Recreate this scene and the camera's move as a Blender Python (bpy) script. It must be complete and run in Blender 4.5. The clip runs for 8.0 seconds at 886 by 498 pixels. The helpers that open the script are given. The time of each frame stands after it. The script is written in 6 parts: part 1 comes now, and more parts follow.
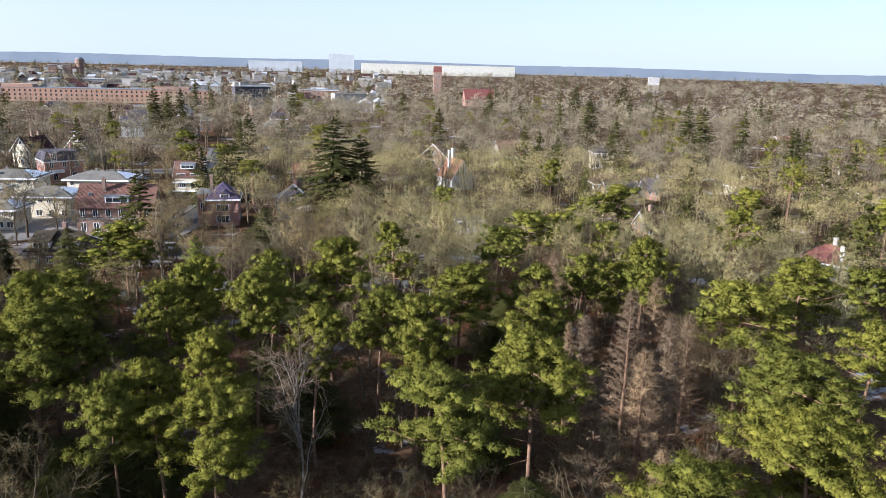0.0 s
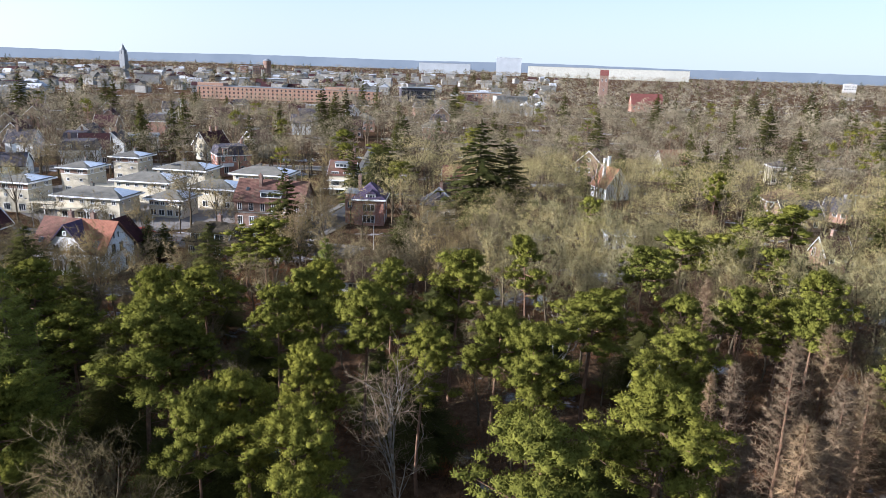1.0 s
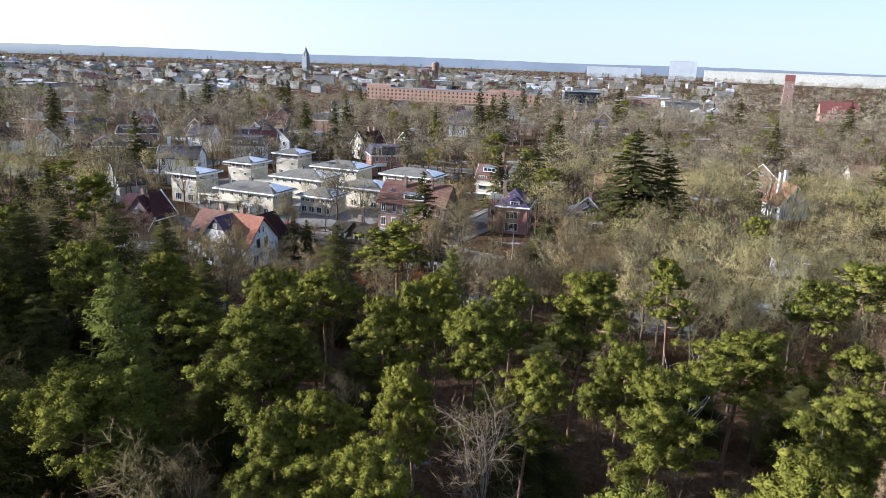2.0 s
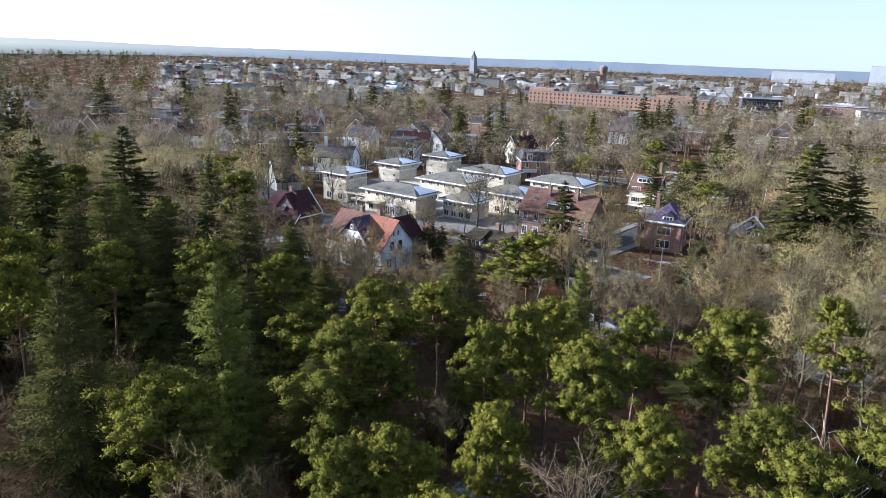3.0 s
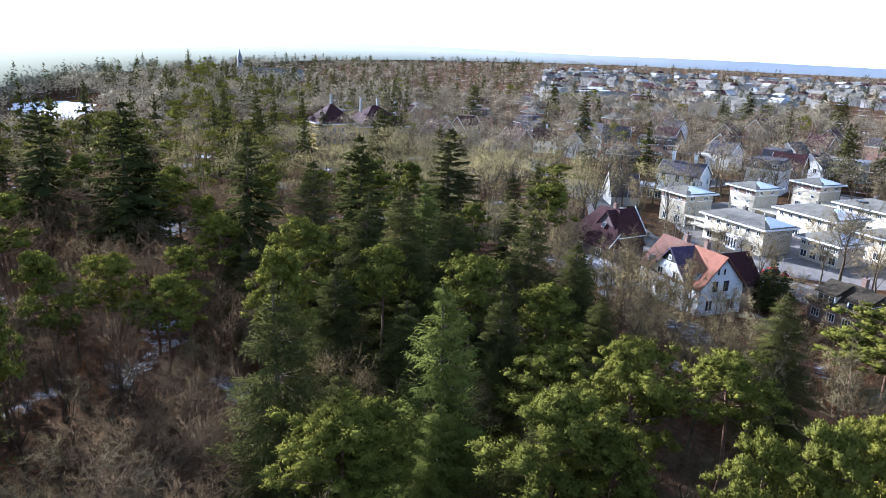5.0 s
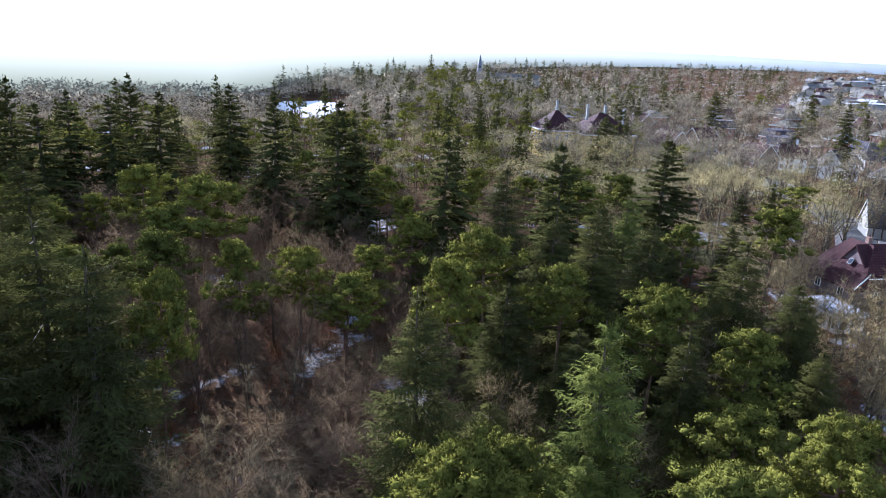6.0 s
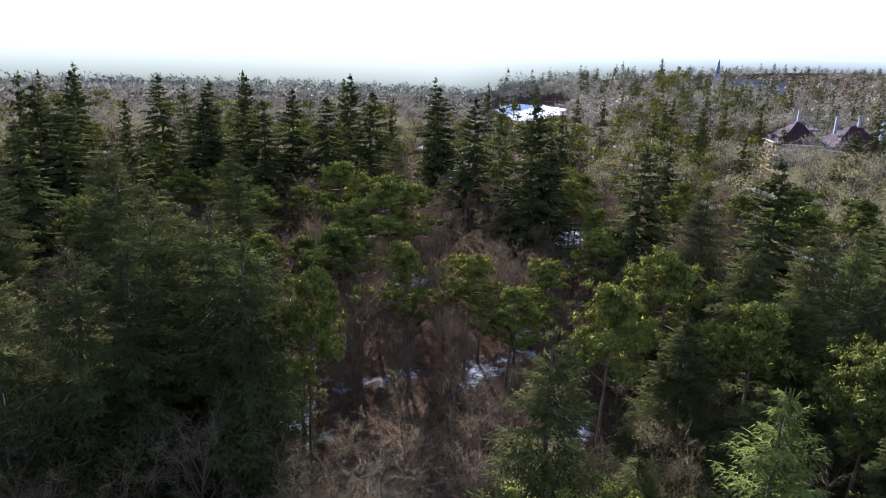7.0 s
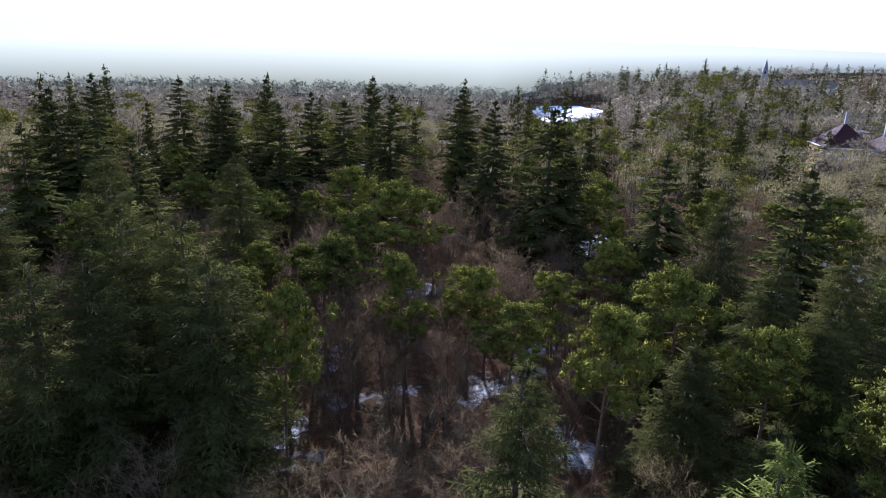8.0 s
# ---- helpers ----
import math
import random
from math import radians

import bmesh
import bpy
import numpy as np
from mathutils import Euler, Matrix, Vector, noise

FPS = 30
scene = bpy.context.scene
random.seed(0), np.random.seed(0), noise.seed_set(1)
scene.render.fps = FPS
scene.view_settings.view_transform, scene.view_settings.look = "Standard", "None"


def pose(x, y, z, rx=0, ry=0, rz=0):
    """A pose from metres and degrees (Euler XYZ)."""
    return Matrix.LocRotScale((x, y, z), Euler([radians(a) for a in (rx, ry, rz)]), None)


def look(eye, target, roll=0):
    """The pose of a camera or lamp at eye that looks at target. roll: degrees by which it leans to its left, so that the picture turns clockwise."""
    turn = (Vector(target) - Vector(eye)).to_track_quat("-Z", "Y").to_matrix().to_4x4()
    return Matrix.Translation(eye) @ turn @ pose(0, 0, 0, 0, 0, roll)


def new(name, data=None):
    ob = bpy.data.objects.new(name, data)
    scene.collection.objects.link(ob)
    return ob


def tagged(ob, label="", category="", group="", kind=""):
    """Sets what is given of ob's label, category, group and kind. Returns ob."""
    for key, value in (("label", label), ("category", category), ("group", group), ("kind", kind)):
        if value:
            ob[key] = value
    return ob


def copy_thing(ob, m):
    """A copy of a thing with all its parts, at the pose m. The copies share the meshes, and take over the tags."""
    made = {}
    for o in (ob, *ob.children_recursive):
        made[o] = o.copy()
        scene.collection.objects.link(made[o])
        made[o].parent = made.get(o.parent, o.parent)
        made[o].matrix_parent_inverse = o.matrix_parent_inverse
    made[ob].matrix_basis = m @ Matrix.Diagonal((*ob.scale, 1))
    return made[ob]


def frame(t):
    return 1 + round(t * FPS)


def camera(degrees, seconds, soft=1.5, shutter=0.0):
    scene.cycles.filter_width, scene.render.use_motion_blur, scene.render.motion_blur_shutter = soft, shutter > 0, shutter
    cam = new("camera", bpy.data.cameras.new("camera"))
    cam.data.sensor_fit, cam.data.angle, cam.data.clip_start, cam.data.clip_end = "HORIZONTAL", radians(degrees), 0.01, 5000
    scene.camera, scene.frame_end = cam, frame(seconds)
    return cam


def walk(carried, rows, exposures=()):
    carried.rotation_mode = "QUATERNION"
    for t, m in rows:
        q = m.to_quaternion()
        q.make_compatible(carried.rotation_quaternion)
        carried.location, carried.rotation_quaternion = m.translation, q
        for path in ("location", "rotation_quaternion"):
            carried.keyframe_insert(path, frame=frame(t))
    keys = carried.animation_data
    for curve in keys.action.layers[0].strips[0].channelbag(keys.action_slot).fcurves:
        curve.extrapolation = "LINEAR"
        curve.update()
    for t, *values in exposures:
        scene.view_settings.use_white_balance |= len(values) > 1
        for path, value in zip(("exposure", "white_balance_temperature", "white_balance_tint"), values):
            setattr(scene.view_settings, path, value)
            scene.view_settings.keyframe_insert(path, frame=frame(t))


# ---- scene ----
cam = camera(64.5, 8.0, soft=0.75)
METRES, EYE, TILT, LEAN, TURN = 51.0, 36.0, -14.8, -1.5, 0.0
ROWS = [
    (0.0, 0.0, 0.0, 0.0, 0.0, 0.0, -0.0),
    (0.5, 0.0259, 0.0602, 0.0142, 6.32, 0.01, -1.86),
    (1.0, 0.0467, 0.122, 0.0288, 12.69, -0.17, -3.71),
    (1.5, 0.0621, 0.1848, 0.044, 19.07, -0.57, -5.51),
    (3.0, 0.0724, 0.3756, 0.0903, 38.49, -2.87, -10.4),
    (3.5, 0.0629, 0.4366, 0.1056, 45.09, -4.0, -11.81),
    (4.0, 0.047, 0.4959, 0.1206, 51.77, -5.3, -13.09),
    (5.5, -0.0424, 0.6587, 0.1612, 78.2, -11.66, -16.79),
    (6.0, -0.0803, 0.7029, 0.1724, 88.16, -14.33, -17.31),
    (6.5, -0.124, 0.7407, 0.1833, 97.71, -17.04, -17.36),
    (7.0, -0.1708, 0.7726, 0.1921, 107.16, -19.67, -17.03),
    (7.5, -0.2179, 0.8031, 0.2017, 110.47, -20.55, -16.57),
    (8.0, -0.2671, 0.8212, 0.2072, 110.66, -20.57, -16.45),
]
EXPOSURES = [(0.0, 1.5, 5500, 16), (3.5, 1.66, 5200, 15), (5.5, 2.02, 4950, 18), (6.5, 2.02, 4900, 22), (8.0, 1.7, 4900, 24)]
walk(cam, [(t, pose(0, 0, EYE, TILT, LEAN, TURN) @ pose(METRES * x, METRES * y, METRES * z, 90 + pitch, roll, yaw)) for t, x, y, z, yaw, pitch, roll in ROWS], EXPOSURES)

# ---- light: low winter sun, thin haze ----
SUN_YAW, SUN_UP = 117.0, 18.5          # degrees to the left of +y, and above the horizon
_a, _e = radians(SUN_YAW), radians(SUN_UP)
SUN_DIR = Vector((-math.sin(_a) * math.cos(_e), math.cos(_a) * math.cos(_e), math.sin(_e)))
world = bpy.data.worlds.new("winter_sky")
scene.world = world
world.use_nodes = True
wn = world.node_tree.nodes
sky = wn.new("ShaderNodeTexSky")
sky.sky_type = "NISHITA"
sky.sun_disc = False
sky.sun_elevation = radians(SUN_UP)
sky.sun_rotation = radians(-SUN_YAW)
sky.air_density, sky.dust_density, sky.ozone_density = 1.0, 0.6, 3.0
wn["Background"].inputs["Strength"].default_value = 0.064
veil = wn.new("ShaderNodeMix")           # thin high cloud over the blue
veil.data_type = "RGBA"
world.node_tree.links.new(sky.outputs["Color"], veil.inputs[6])
way = wn.new("ShaderNodeTexCoord")       # and thicker towards the horizon, where the air is misty
height = wn.new("ShaderNodeSeparateXYZ")
thick = wn.new("ShaderNodeMapRange")
for k, v in ((1, 0.0), (2, 0.3), (3, 0.86), (4, 0.25)):
    thick.inputs[k].default_value = v
world.node_tree.links.new(way.outputs["Generated"], height.inputs[0])
world.node_tree.links.new(height.outputs["Z"], thick.inputs[0])
world.node_tree.links.new(thick.outputs[0], veil.inputs[0])
toward = wn.new("ShaderNodeVectorMath")  # the mist is whitest round the sun
toward.operation = "DOT_PRODUCT"
aureole = wn.new("ShaderNodeMapRange")
aureole.interpolation_type = "SMOOTHSTEP"
toward.inputs[1].default_value = SUN_DIR
aureole.inputs[1].default_value, aureole.inputs[2].default_value = -0.1, 0.9
mist = wn.new("ShaderNodeMix")
mist.data_type = "RGBA"
mist.inputs[6].default_value, mist.inputs[7].default_value = (4.9, 5.35, 5.2, 1), (8.4, 8.2, 7.3, 1)
world.node_tree.links.new(way.outputs["Generated"], toward.inputs[0])
world.node_tree.links.new(toward.outputs["Value"], aureole.inputs[0])
world.node_tree.links.new(aureole.outputs[0], mist.inputs[0])
world.node_tree.links.new(mist.outputs[2], veil.inputs[7])
world.node_tree.links.new(veil.outputs[2], wn["Background"].inputs["Color"])
sun_data = bpy.data.lights.new("sun", "SUN")
sun_data.energy, sun_data.angle, sun_data.color = 5.0, radians(0.6), (1.0, 0.93, 0.82)
sun = new("sun", sun_data)
sun.matrix_world = look(SUN_DIR * 400, (0, 0, 0))


# ---- materials ----
def base_mat(name, rough=0.8, metal=0.0, spec=0.3):
    m = bpy.data.materials.new(name)
    m.use_nodes = True
    nt = m.node_tree
    b = nt.nodes["Principled BSDF"]
    b.inputs["Roughness"].default_value = rough
    b.inputs["Metallic"].default_value = metal
    b.inputs["Specular IOR Level"].default_value = spec
    return m, nt, b


def coords(nt, scale=(1, 1, 1), kind="Object"):
    tc = nt.nodes.new("ShaderNodeTexCoord")
    mp = nt.nodes.new("ShaderNodeMapping")
    mp.inputs["Scale"].default_value = scale
    nt.links.new(tc.outputs[kind], mp.inputs["Vector"])
    return mp.outputs["Vector"]


def world_pos(nt):
    return nt.nodes.new("ShaderNodeNewGeometry").outputs["Position"]


def noise_tex(nt, vec, scale, detail=4.0, rough=0.6):
    n = nt.nodes.new("ShaderNodeTexNoise")
    n.inputs["Scale"].default_value, n.inputs["Detail"].default_value = scale, detail
    n.inputs["Roughness"].default_value = rough
    nt.links.new(vec, n.inputs["Vector"])
    return n.outputs["Fac"]


def ramp(nt, fac, stops):
    r = nt.nodes.new("ShaderNodeValToRGB")
    el = r.color_ramp.elements
    while len(el) < len(stops):
        el.new(0.5)
    for e, (p, c) in zip(el, stops):
        e.position, e.color = p, (*c, 1)
    nt.links.new(fac, r.inputs["Fac"])
    return r.outputs["Color"]


def mix(nt, fac, a, b, kind="MIX"):
    m = nt.nodes.new("ShaderNodeMix")
    m.data_type, m.blend_type = "RGBA", kind
    for sock, v in ((m.inputs[0], fac), (m.inputs[6], a), (m.inputs[7], b)):
        if isinstance(v, (int, float)):
            sock.default_value = v
        elif isinstance(v, tuple):
            sock.default_value = (*v, 1)
        else:
            nt.links.new(v, sock)
    return m.outputs[2]


def bump(nt, b, height, strength=0.4, distance=0.05):
    n = nt.nodes.new("ShaderNodeBump")
    n.inputs["Strength"].default_value, n.inputs["Distance"].default_value = strength, distance
    nt.links.new(height, n.inputs["Height"])
    nt.links.new(n.outputs["Normal"], b.inputs["Normal"])


def foliage(name, dark, mid, light, through_light=0.3, tone=0.35, scale=0.7):
    """Needles or twigs: two scales of noise, a tone of its own for each tree, light through the blades."""
    m, nt, b = base_mat(name, 0.9, 0, 0.0)
    pos = world_pos(nt)
    fine = noise_tex(nt, pos, scale * 3.5, 6, 0.78)
    grain = ramp(nt, fine, [(0.32, dark), (0.52, mid), (0.72, light)])
    big = ramp(nt, noise_tex(nt, pos, scale * 0.12, 2), [(0.3, (0.66, 0.68, 0.70)), (0.7, (1.2, 1.16, 1.08))])
    col = mix(nt, 1.0, grain, big, "MULTIPLY")
    info = nt.nodes.new("ShaderNodeObjectInfo")
    own = ramp(nt, info.outputs["Random"], [(0.0, (1 - tone, 1 - tone * 0.8, 1 - tone * 0.5)), (1.0, (1 + tone, 1 + tone * 0.8, 1.0))])
    col = mix(nt, 1.0, col, own, "MULTIPLY")
    nt.links.new(col, b.inputs["Base Color"])
    if through_light:
        tr = nt.nodes.new("ShaderNodeBsdfTranslucent")
        nt.links.new(col, tr.inputs["Color"])
        ms = nt.nodes.new("ShaderNodeMixShader")
        ms.inputs[0].default_value = through_light
        nt.links.new(b.outputs[0], ms.inputs[1])
        nt.links.new(tr.outputs[0], ms.inputs[2])
        nt.links.new(ms.outputs[0], nt.nodes["Material Output"].inputs["Surface"])
    return m


def surface(name, a, c, rough=0.8, scale=2.0, fine=25.0, spec=0.3, bump_h=0.02, metal=0.0):
    """A plain surface with stains at one scale and grain at another."""
    m, nt, b = base_mat(name, rough, metal, spec)
    v = coords(nt)
    s = ramp(nt, noise_tex(nt, v, scale, 5), [(0.3, a), (0.7, c)])
    g = ramp(nt, noise_tex(nt, v, fine, 3), [(0.3, (0.82, 0.82, 0.82)), (0.7, (1.12, 1.12, 1.12))])
    nt.links.new(mix(nt, 1.0, s, g, "MULTIPLY"), b.inputs["Base Color"])
    bump(nt, b, noise_tex(nt, v, fine, 4), 0.4, bump_h)
    return m


def brickwork(name, a, c, mortar):
    m, nt, b = base_mat(name, 0.88, 0, 0.2)
    tc = nt.nodes.new("ShaderNodeTexCoord")
    sep = nt.nodes.new("ShaderNodeSeparateXYZ")
    nt.links.new(tc.outputs["Object"], sep.inputs[0])
    add = nt.nodes.new("ShaderNodeMath")
    nt.links.new(sep.outputs["X"], add.inputs[0])
    nt.links.new(sep.outputs["Y"], add.inputs[1])
    cmb = nt.nodes.new("ShaderNodeCombineXYZ")
    nt.links.new(add.outputs[0], cmb.inputs["X"])
    nt.links.new(sep.outputs["Z"], cmb.inputs["Y"])
    br = nt.nodes.new("ShaderNodeTexBrick")
    br.inputs["Scale"].default_value = 4.2
    br.inputs["Color1"].default_value, br.inputs["Color2"].default_value, br.inputs["Mortar"].default_value = (*a, 1), (*c, 1), (*mortar, 1)
    br.inputs["Mortar Size"].default_value = 0.03
    nt.links.new(cmb.outputs[0], br.inputs["Vector"])
    g = ramp(nt, noise_tex(nt, tc.outputs["Object"], 0.8, 5), [(0.3, (0.75, 0.75, 0.78)), (0.7, (1.15, 1.12, 1.1))])
    nt.links.new(mix(nt, 1.0, br.outputs["Color"], g, "MULTIPLY"), b.inputs["Base Color"])
    bump(nt, b, br.outputs["Fac"], -0.3, 0.02)
    return m


def tiling(name, a, c, moss=(0.16, 0.16, 0.1), rows=3.2):
    """Roof tiles: courses and columns in relief, moss and weathering."""
    m, nt, b = base_mat(name, 0.85, 0, 0.1)
    v = coords(nt)
    w = nt.nodes.new("ShaderNodeTexWave")
    w.wave_type, w.bands_direction, w.wave_profile = "BANDS", "Z", "SAW"
    w.inputs["Scale"].default_value = rows * 0.55
    nt.links.new(v, w.inputs["Vector"])
    w2 = nt.nodes.new("ShaderNodeTexWave")
    w2.wave_type, w2.bands_direction = "BANDS", "X"
    w2.inputs["Scale"].default_value = rows * 0.4
    nt.links.new(v, w2.inputs["Vector"])
    s = ramp(nt, noise_tex(nt, v, 1.2, 6, 0.7), [(0.3, a), (0.68, c)])
    s = mix(nt, ramp(nt, noise_tex(nt, v, 0.5, 6, 0.75), [(0.55, (0, 0, 0)), (0.75, (0.7, 0.7, 0.7))]), s, moss)
    course = ramp(nt, w.outputs["Fac"], [(0.0, (0.62, 0.62, 0.62)), (0.25, (1.05, 1.05, 1.05))])
    nt.links.new(mix(nt, 1.0, s, course, "MULTIPLY"), b.inputs["Base Color"])
    hsum = nt.nodes.new("ShaderNodeMath")
    nt.links.new(w.outputs["Fac"], hsum.inputs[0])
    nt.links.new(w2.outputs["Fac"], hsum.inputs[1])
    bump(nt, b, hsum.outputs[0], 0.6, 0.05)
    return m


M_PINE = foliage("pine_needles", (0.051, 0.053, 0.011), (0.139, 0.138, 0.026), (0.235, 0.222, 0.045), 0.08, 0.14)
M_SPRUCE = foliage("spruce_needles", (0.032, 0.034, 0.011), (0.068, 0.069, 0.021), (0.126, 0.122, 0.04), 0.19, 0.14)
M_FIR = foliage("light_spruce_needles", (0.05, 0.06, 0.014), (0.108, 0.122, 0.028), (0.18, 0.188, 0.05), 0.08, 0.1)
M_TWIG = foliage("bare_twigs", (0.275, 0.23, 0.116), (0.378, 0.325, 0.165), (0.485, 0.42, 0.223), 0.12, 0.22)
M_DULLTWIG = foliage("dull_bare_twigs", (0.155, 0.122, 0.07), (0.222, 0.176, 0.1), (0.3, 0.242, 0.138), 0.12, 0.22)
M_RUSSET = foliage("russet_twigs", (0.12, 0.082, 0.047), (0.172, 0.12, 0.07), (0.232, 0.166, 0.1), 0.12, 0.15)
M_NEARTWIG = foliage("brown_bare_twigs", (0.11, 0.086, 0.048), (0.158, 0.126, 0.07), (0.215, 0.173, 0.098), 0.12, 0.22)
# twigs of the far woods: distance haze put into the base colour as grey
M_HAZETWIG = foliage("haze_grey_twigs", (0.205, 0.176, 0.134), (0.262, 0.228, 0.174), (0.322, 0.283, 0.218), 0.15, 0.2)
M_LARCH = foliage("larch_twigs", (0.175, 0.122, 0.075), (0.248, 0.178, 0.113), (0.328, 0.242, 0.16), 0.12, 0.15)
M_SHRUB = foliage("shrub_twigs", (0.06, 0.036, 0.02), (0.12, 0.07, 0.038), (0.19, 0.11, 0.06), 0.1, 0.2)
M_BEECH = foliage("withered_leaves", (0.12, 0.045, 0.02), (0.22, 0.08, 0.03), (0.32, 0.13, 0.05), 0.25, 0.2)
M_BARK = surface("grey_bark", (0.065, 0.05, 0.032), (0.14, 0.11, 0.07), 0.95, 3, 18, 0.1, 0.04)
M_PBARK = surface("pine_bark", (0.10, 0.065, 0.045), (0.24, 0.14, 0.085), 0.95, 1.5, 14, 0.1, 0.05)
M_BIRCH = surface("birch_bark", (0.1, 0.08, 0.06), (0.42, 0.38, 0.32), 0.8, 2.2, 12, 0.2, 0.02)
M_DEADWOOD = surface("bleached_deadwood", (0.2, 0.178, 0.145), (0.36, 0.33, 0.275), 0.9, 2.0, 14, 0.1, 0.02)
M_CREAM = surface("cream_render", (0.46, 0.405, 0.295), (0.57, 0.51, 0.385), 0.85, 0.35, 8, 0.2, 0.006)
M_WHITE = surface("white_paint", (0.68, 0.68, 0.66), (0.82, 0.82, 0.8), 0.7, 0.5, 9, 0.3, 0.004)
M_YELLOW = surface("ochre_render", (0.55, 0.36, 0.06), (0.68, 0.48, 0.12), 0.85, 0.5, 8, 0.2, 0.006)
M_BRICK = brickwork("red_brick", (0.30, 0.12, 0.08), (0.40, 0.17, 0.11), (0.38, 0.33, 0.28))
M_BROWN = brickwork("brown_brick", (0.165, 0.09, 0.062), (0.255, 0.148, 0.102), (0.26, 0.225, 0.19))
M_DARKBRICK = brickwork("dark_purple_brick", (0.10, 0.07, 0.075), (0.17, 0.11, 0.11), (0.2, 0.18, 0.17))
M_ORANGE = brickwork("orange_brick", (0.29, 0.152, 0.098), (0.36, 0.2, 0.13), (0.34, 0.27, 0.21))
M_TILE_O = tiling("orange_tiles", (0.2, 0.083, 0.052), (0.29, 0.128, 0.084))
M_TILE_R = tiling("red_tiles", (0.12, 0.046, 0.04), (0.185, 0.07, 0.058), (0.13, 0.07, 0.055))
M_TILE_B = tiling("brown_tiles", (0.10, 0.055, 0.042), (0.18, 0.095, 0.072))
M_TILE_D = tiling("dark_glazed_tiles", (0.04, 0.04, 0.05), (0.09, 0.08, 0.095), (0.08, 0.08, 0.07))
M_TILE_M = tiling("maroon_tiles", (0.034, 0.016, 0.018), (0.065, 0.026, 0.026), (0.06, 0.04, 0.034))
M_TILE_P = tiling("purple_glazed_tiles", (0.05, 0.04, 0.075), (0.1, 0.075, 0.115), (0.2, 0.19, 0.22))
M_BOARDS = surface("dark_green_boards", (0.025, 0.032, 0.024), (0.05, 0.058, 0.042), 0.7, 2, 12, 0.3, 0.01)
# pale concrete, lightened and blued to paint the haze before the horizon
M_HAZECONCRETE = surface("haze_pale_concrete", (0.36, 0.385, 0.405), (0.44, 0.465, 0.485), 0.8, 0.05, 0.6, 0.2, 0.0)
M_HALL = surface("cream_sheeting", (0.36, 0.355, 0.31), (0.44, 0.43, 0.375), 0.7, 0.02, 0.2, 0.3, 0.0)
M_FROST = surface("frosted_roofing", (0.34, 0.35, 0.37), (0.52, 0.53, 0.55), 0.8, 0.4, 6, 0.3, 0.01)
M_GREYROOF = surface("grey_roofing", (0.115, 0.108, 0.092), (0.19, 0.178, 0.152), 0.9, 0.5, 6, 0.1, 0.01)
M_THATCH = surface("thatch", (0.032, 0.026, 0.018), (0.075, 0.06, 0.04), 0.95, 1.2, 22, 0.1, 0.06)
M_LEAD = surface("lead_flat_roof", (0.12, 0.13, 0.14), (0.22, 0.23, 0.245), 0.5, 0.8, 9, 0.4, 0.008)
M_STONE = surface("grey_stone", (0.26, 0.25, 0.23), (0.40, 0.385, 0.35), 0.85, 0.6, 8, 0.2, 0.02)
M_SNOW = surface("snow", (0.70, 0.73, 0.78), (0.88, 0.89, 0.91), 0.6, 0.35, 5, 0.3, 0.04)
M_OLDSNOW, _nt, _b = base_mat("old_snow", 0.7, 0, 0.2)
_p = world_pos(_nt)
_nt.links.new(mix(_nt, ramp(_nt, noise_tex(_nt, _p, 0.9, 7, 0.75), [(0.48, (0, 0, 0)), (0.6, (1, 1, 1))]), (0.07, 0.045, 0.03), (0.38, 0.385, 0.405)), _b.inputs["Base Color"])
bump(_nt, _b, noise_tex(_nt, _p, 3, 6, 0.7), 0.6, 0.08)
M_ASPHALT = surface("asphalt", (0.045, 0.045, 0.047), (0.085, 0.083, 0.08), 0.85, 0.25, 12, 0.25, 0.01)
M_PAVING = surface("grey_paving", (0.14, 0.125, 0.112), (0.23, 0.21, 0.19), 0.85, 0.5, 7, 0.2, 0.01)
M_TYRE = surface("black_rubber", (0.015, 0.015, 0.016), (0.03, 0.03, 0.03), 0.8, 3, 20, 0.2, 0.004)
M_RIM = surface("alloy", (0.45, 0.45, 0.46), (0.6, 0.6, 0.62), 0.35, 3, 20, 0.5, 0.002, 0.9)
M_CARWHITE = surface("white_car_paint", (0.74, 0.74, 0.74), (0.8, 0.8, 0.8), 0.25, 0.5, 3, 0.5, 0.0)
M_CARRED = surface("red_car_paint", (0.5, 0.03, 0.03), (0.56, 0.04, 0.04), 0.25, 0.5, 3, 0.5, 0.0)
M_CARGREY = surface("grey_car_paint", (0.11, 0.06, 0.24), (0.14, 0.15, 0.16), 0.28, 0.5, 3, 0.5, 0.0)
M_PANEL = surface("solar_panel", (0.012, 0.018, 0.04), (0.025, 0.035, 0.07), 0.2, 3, 12, 0.6, 0.001)
M_GLASS, _nt, _b = base_mat("window_glass", 0.06, 0, 0.6)
_b.inputs["Base Color"].default_value = (0.025, 0.03, 0.035, 1)


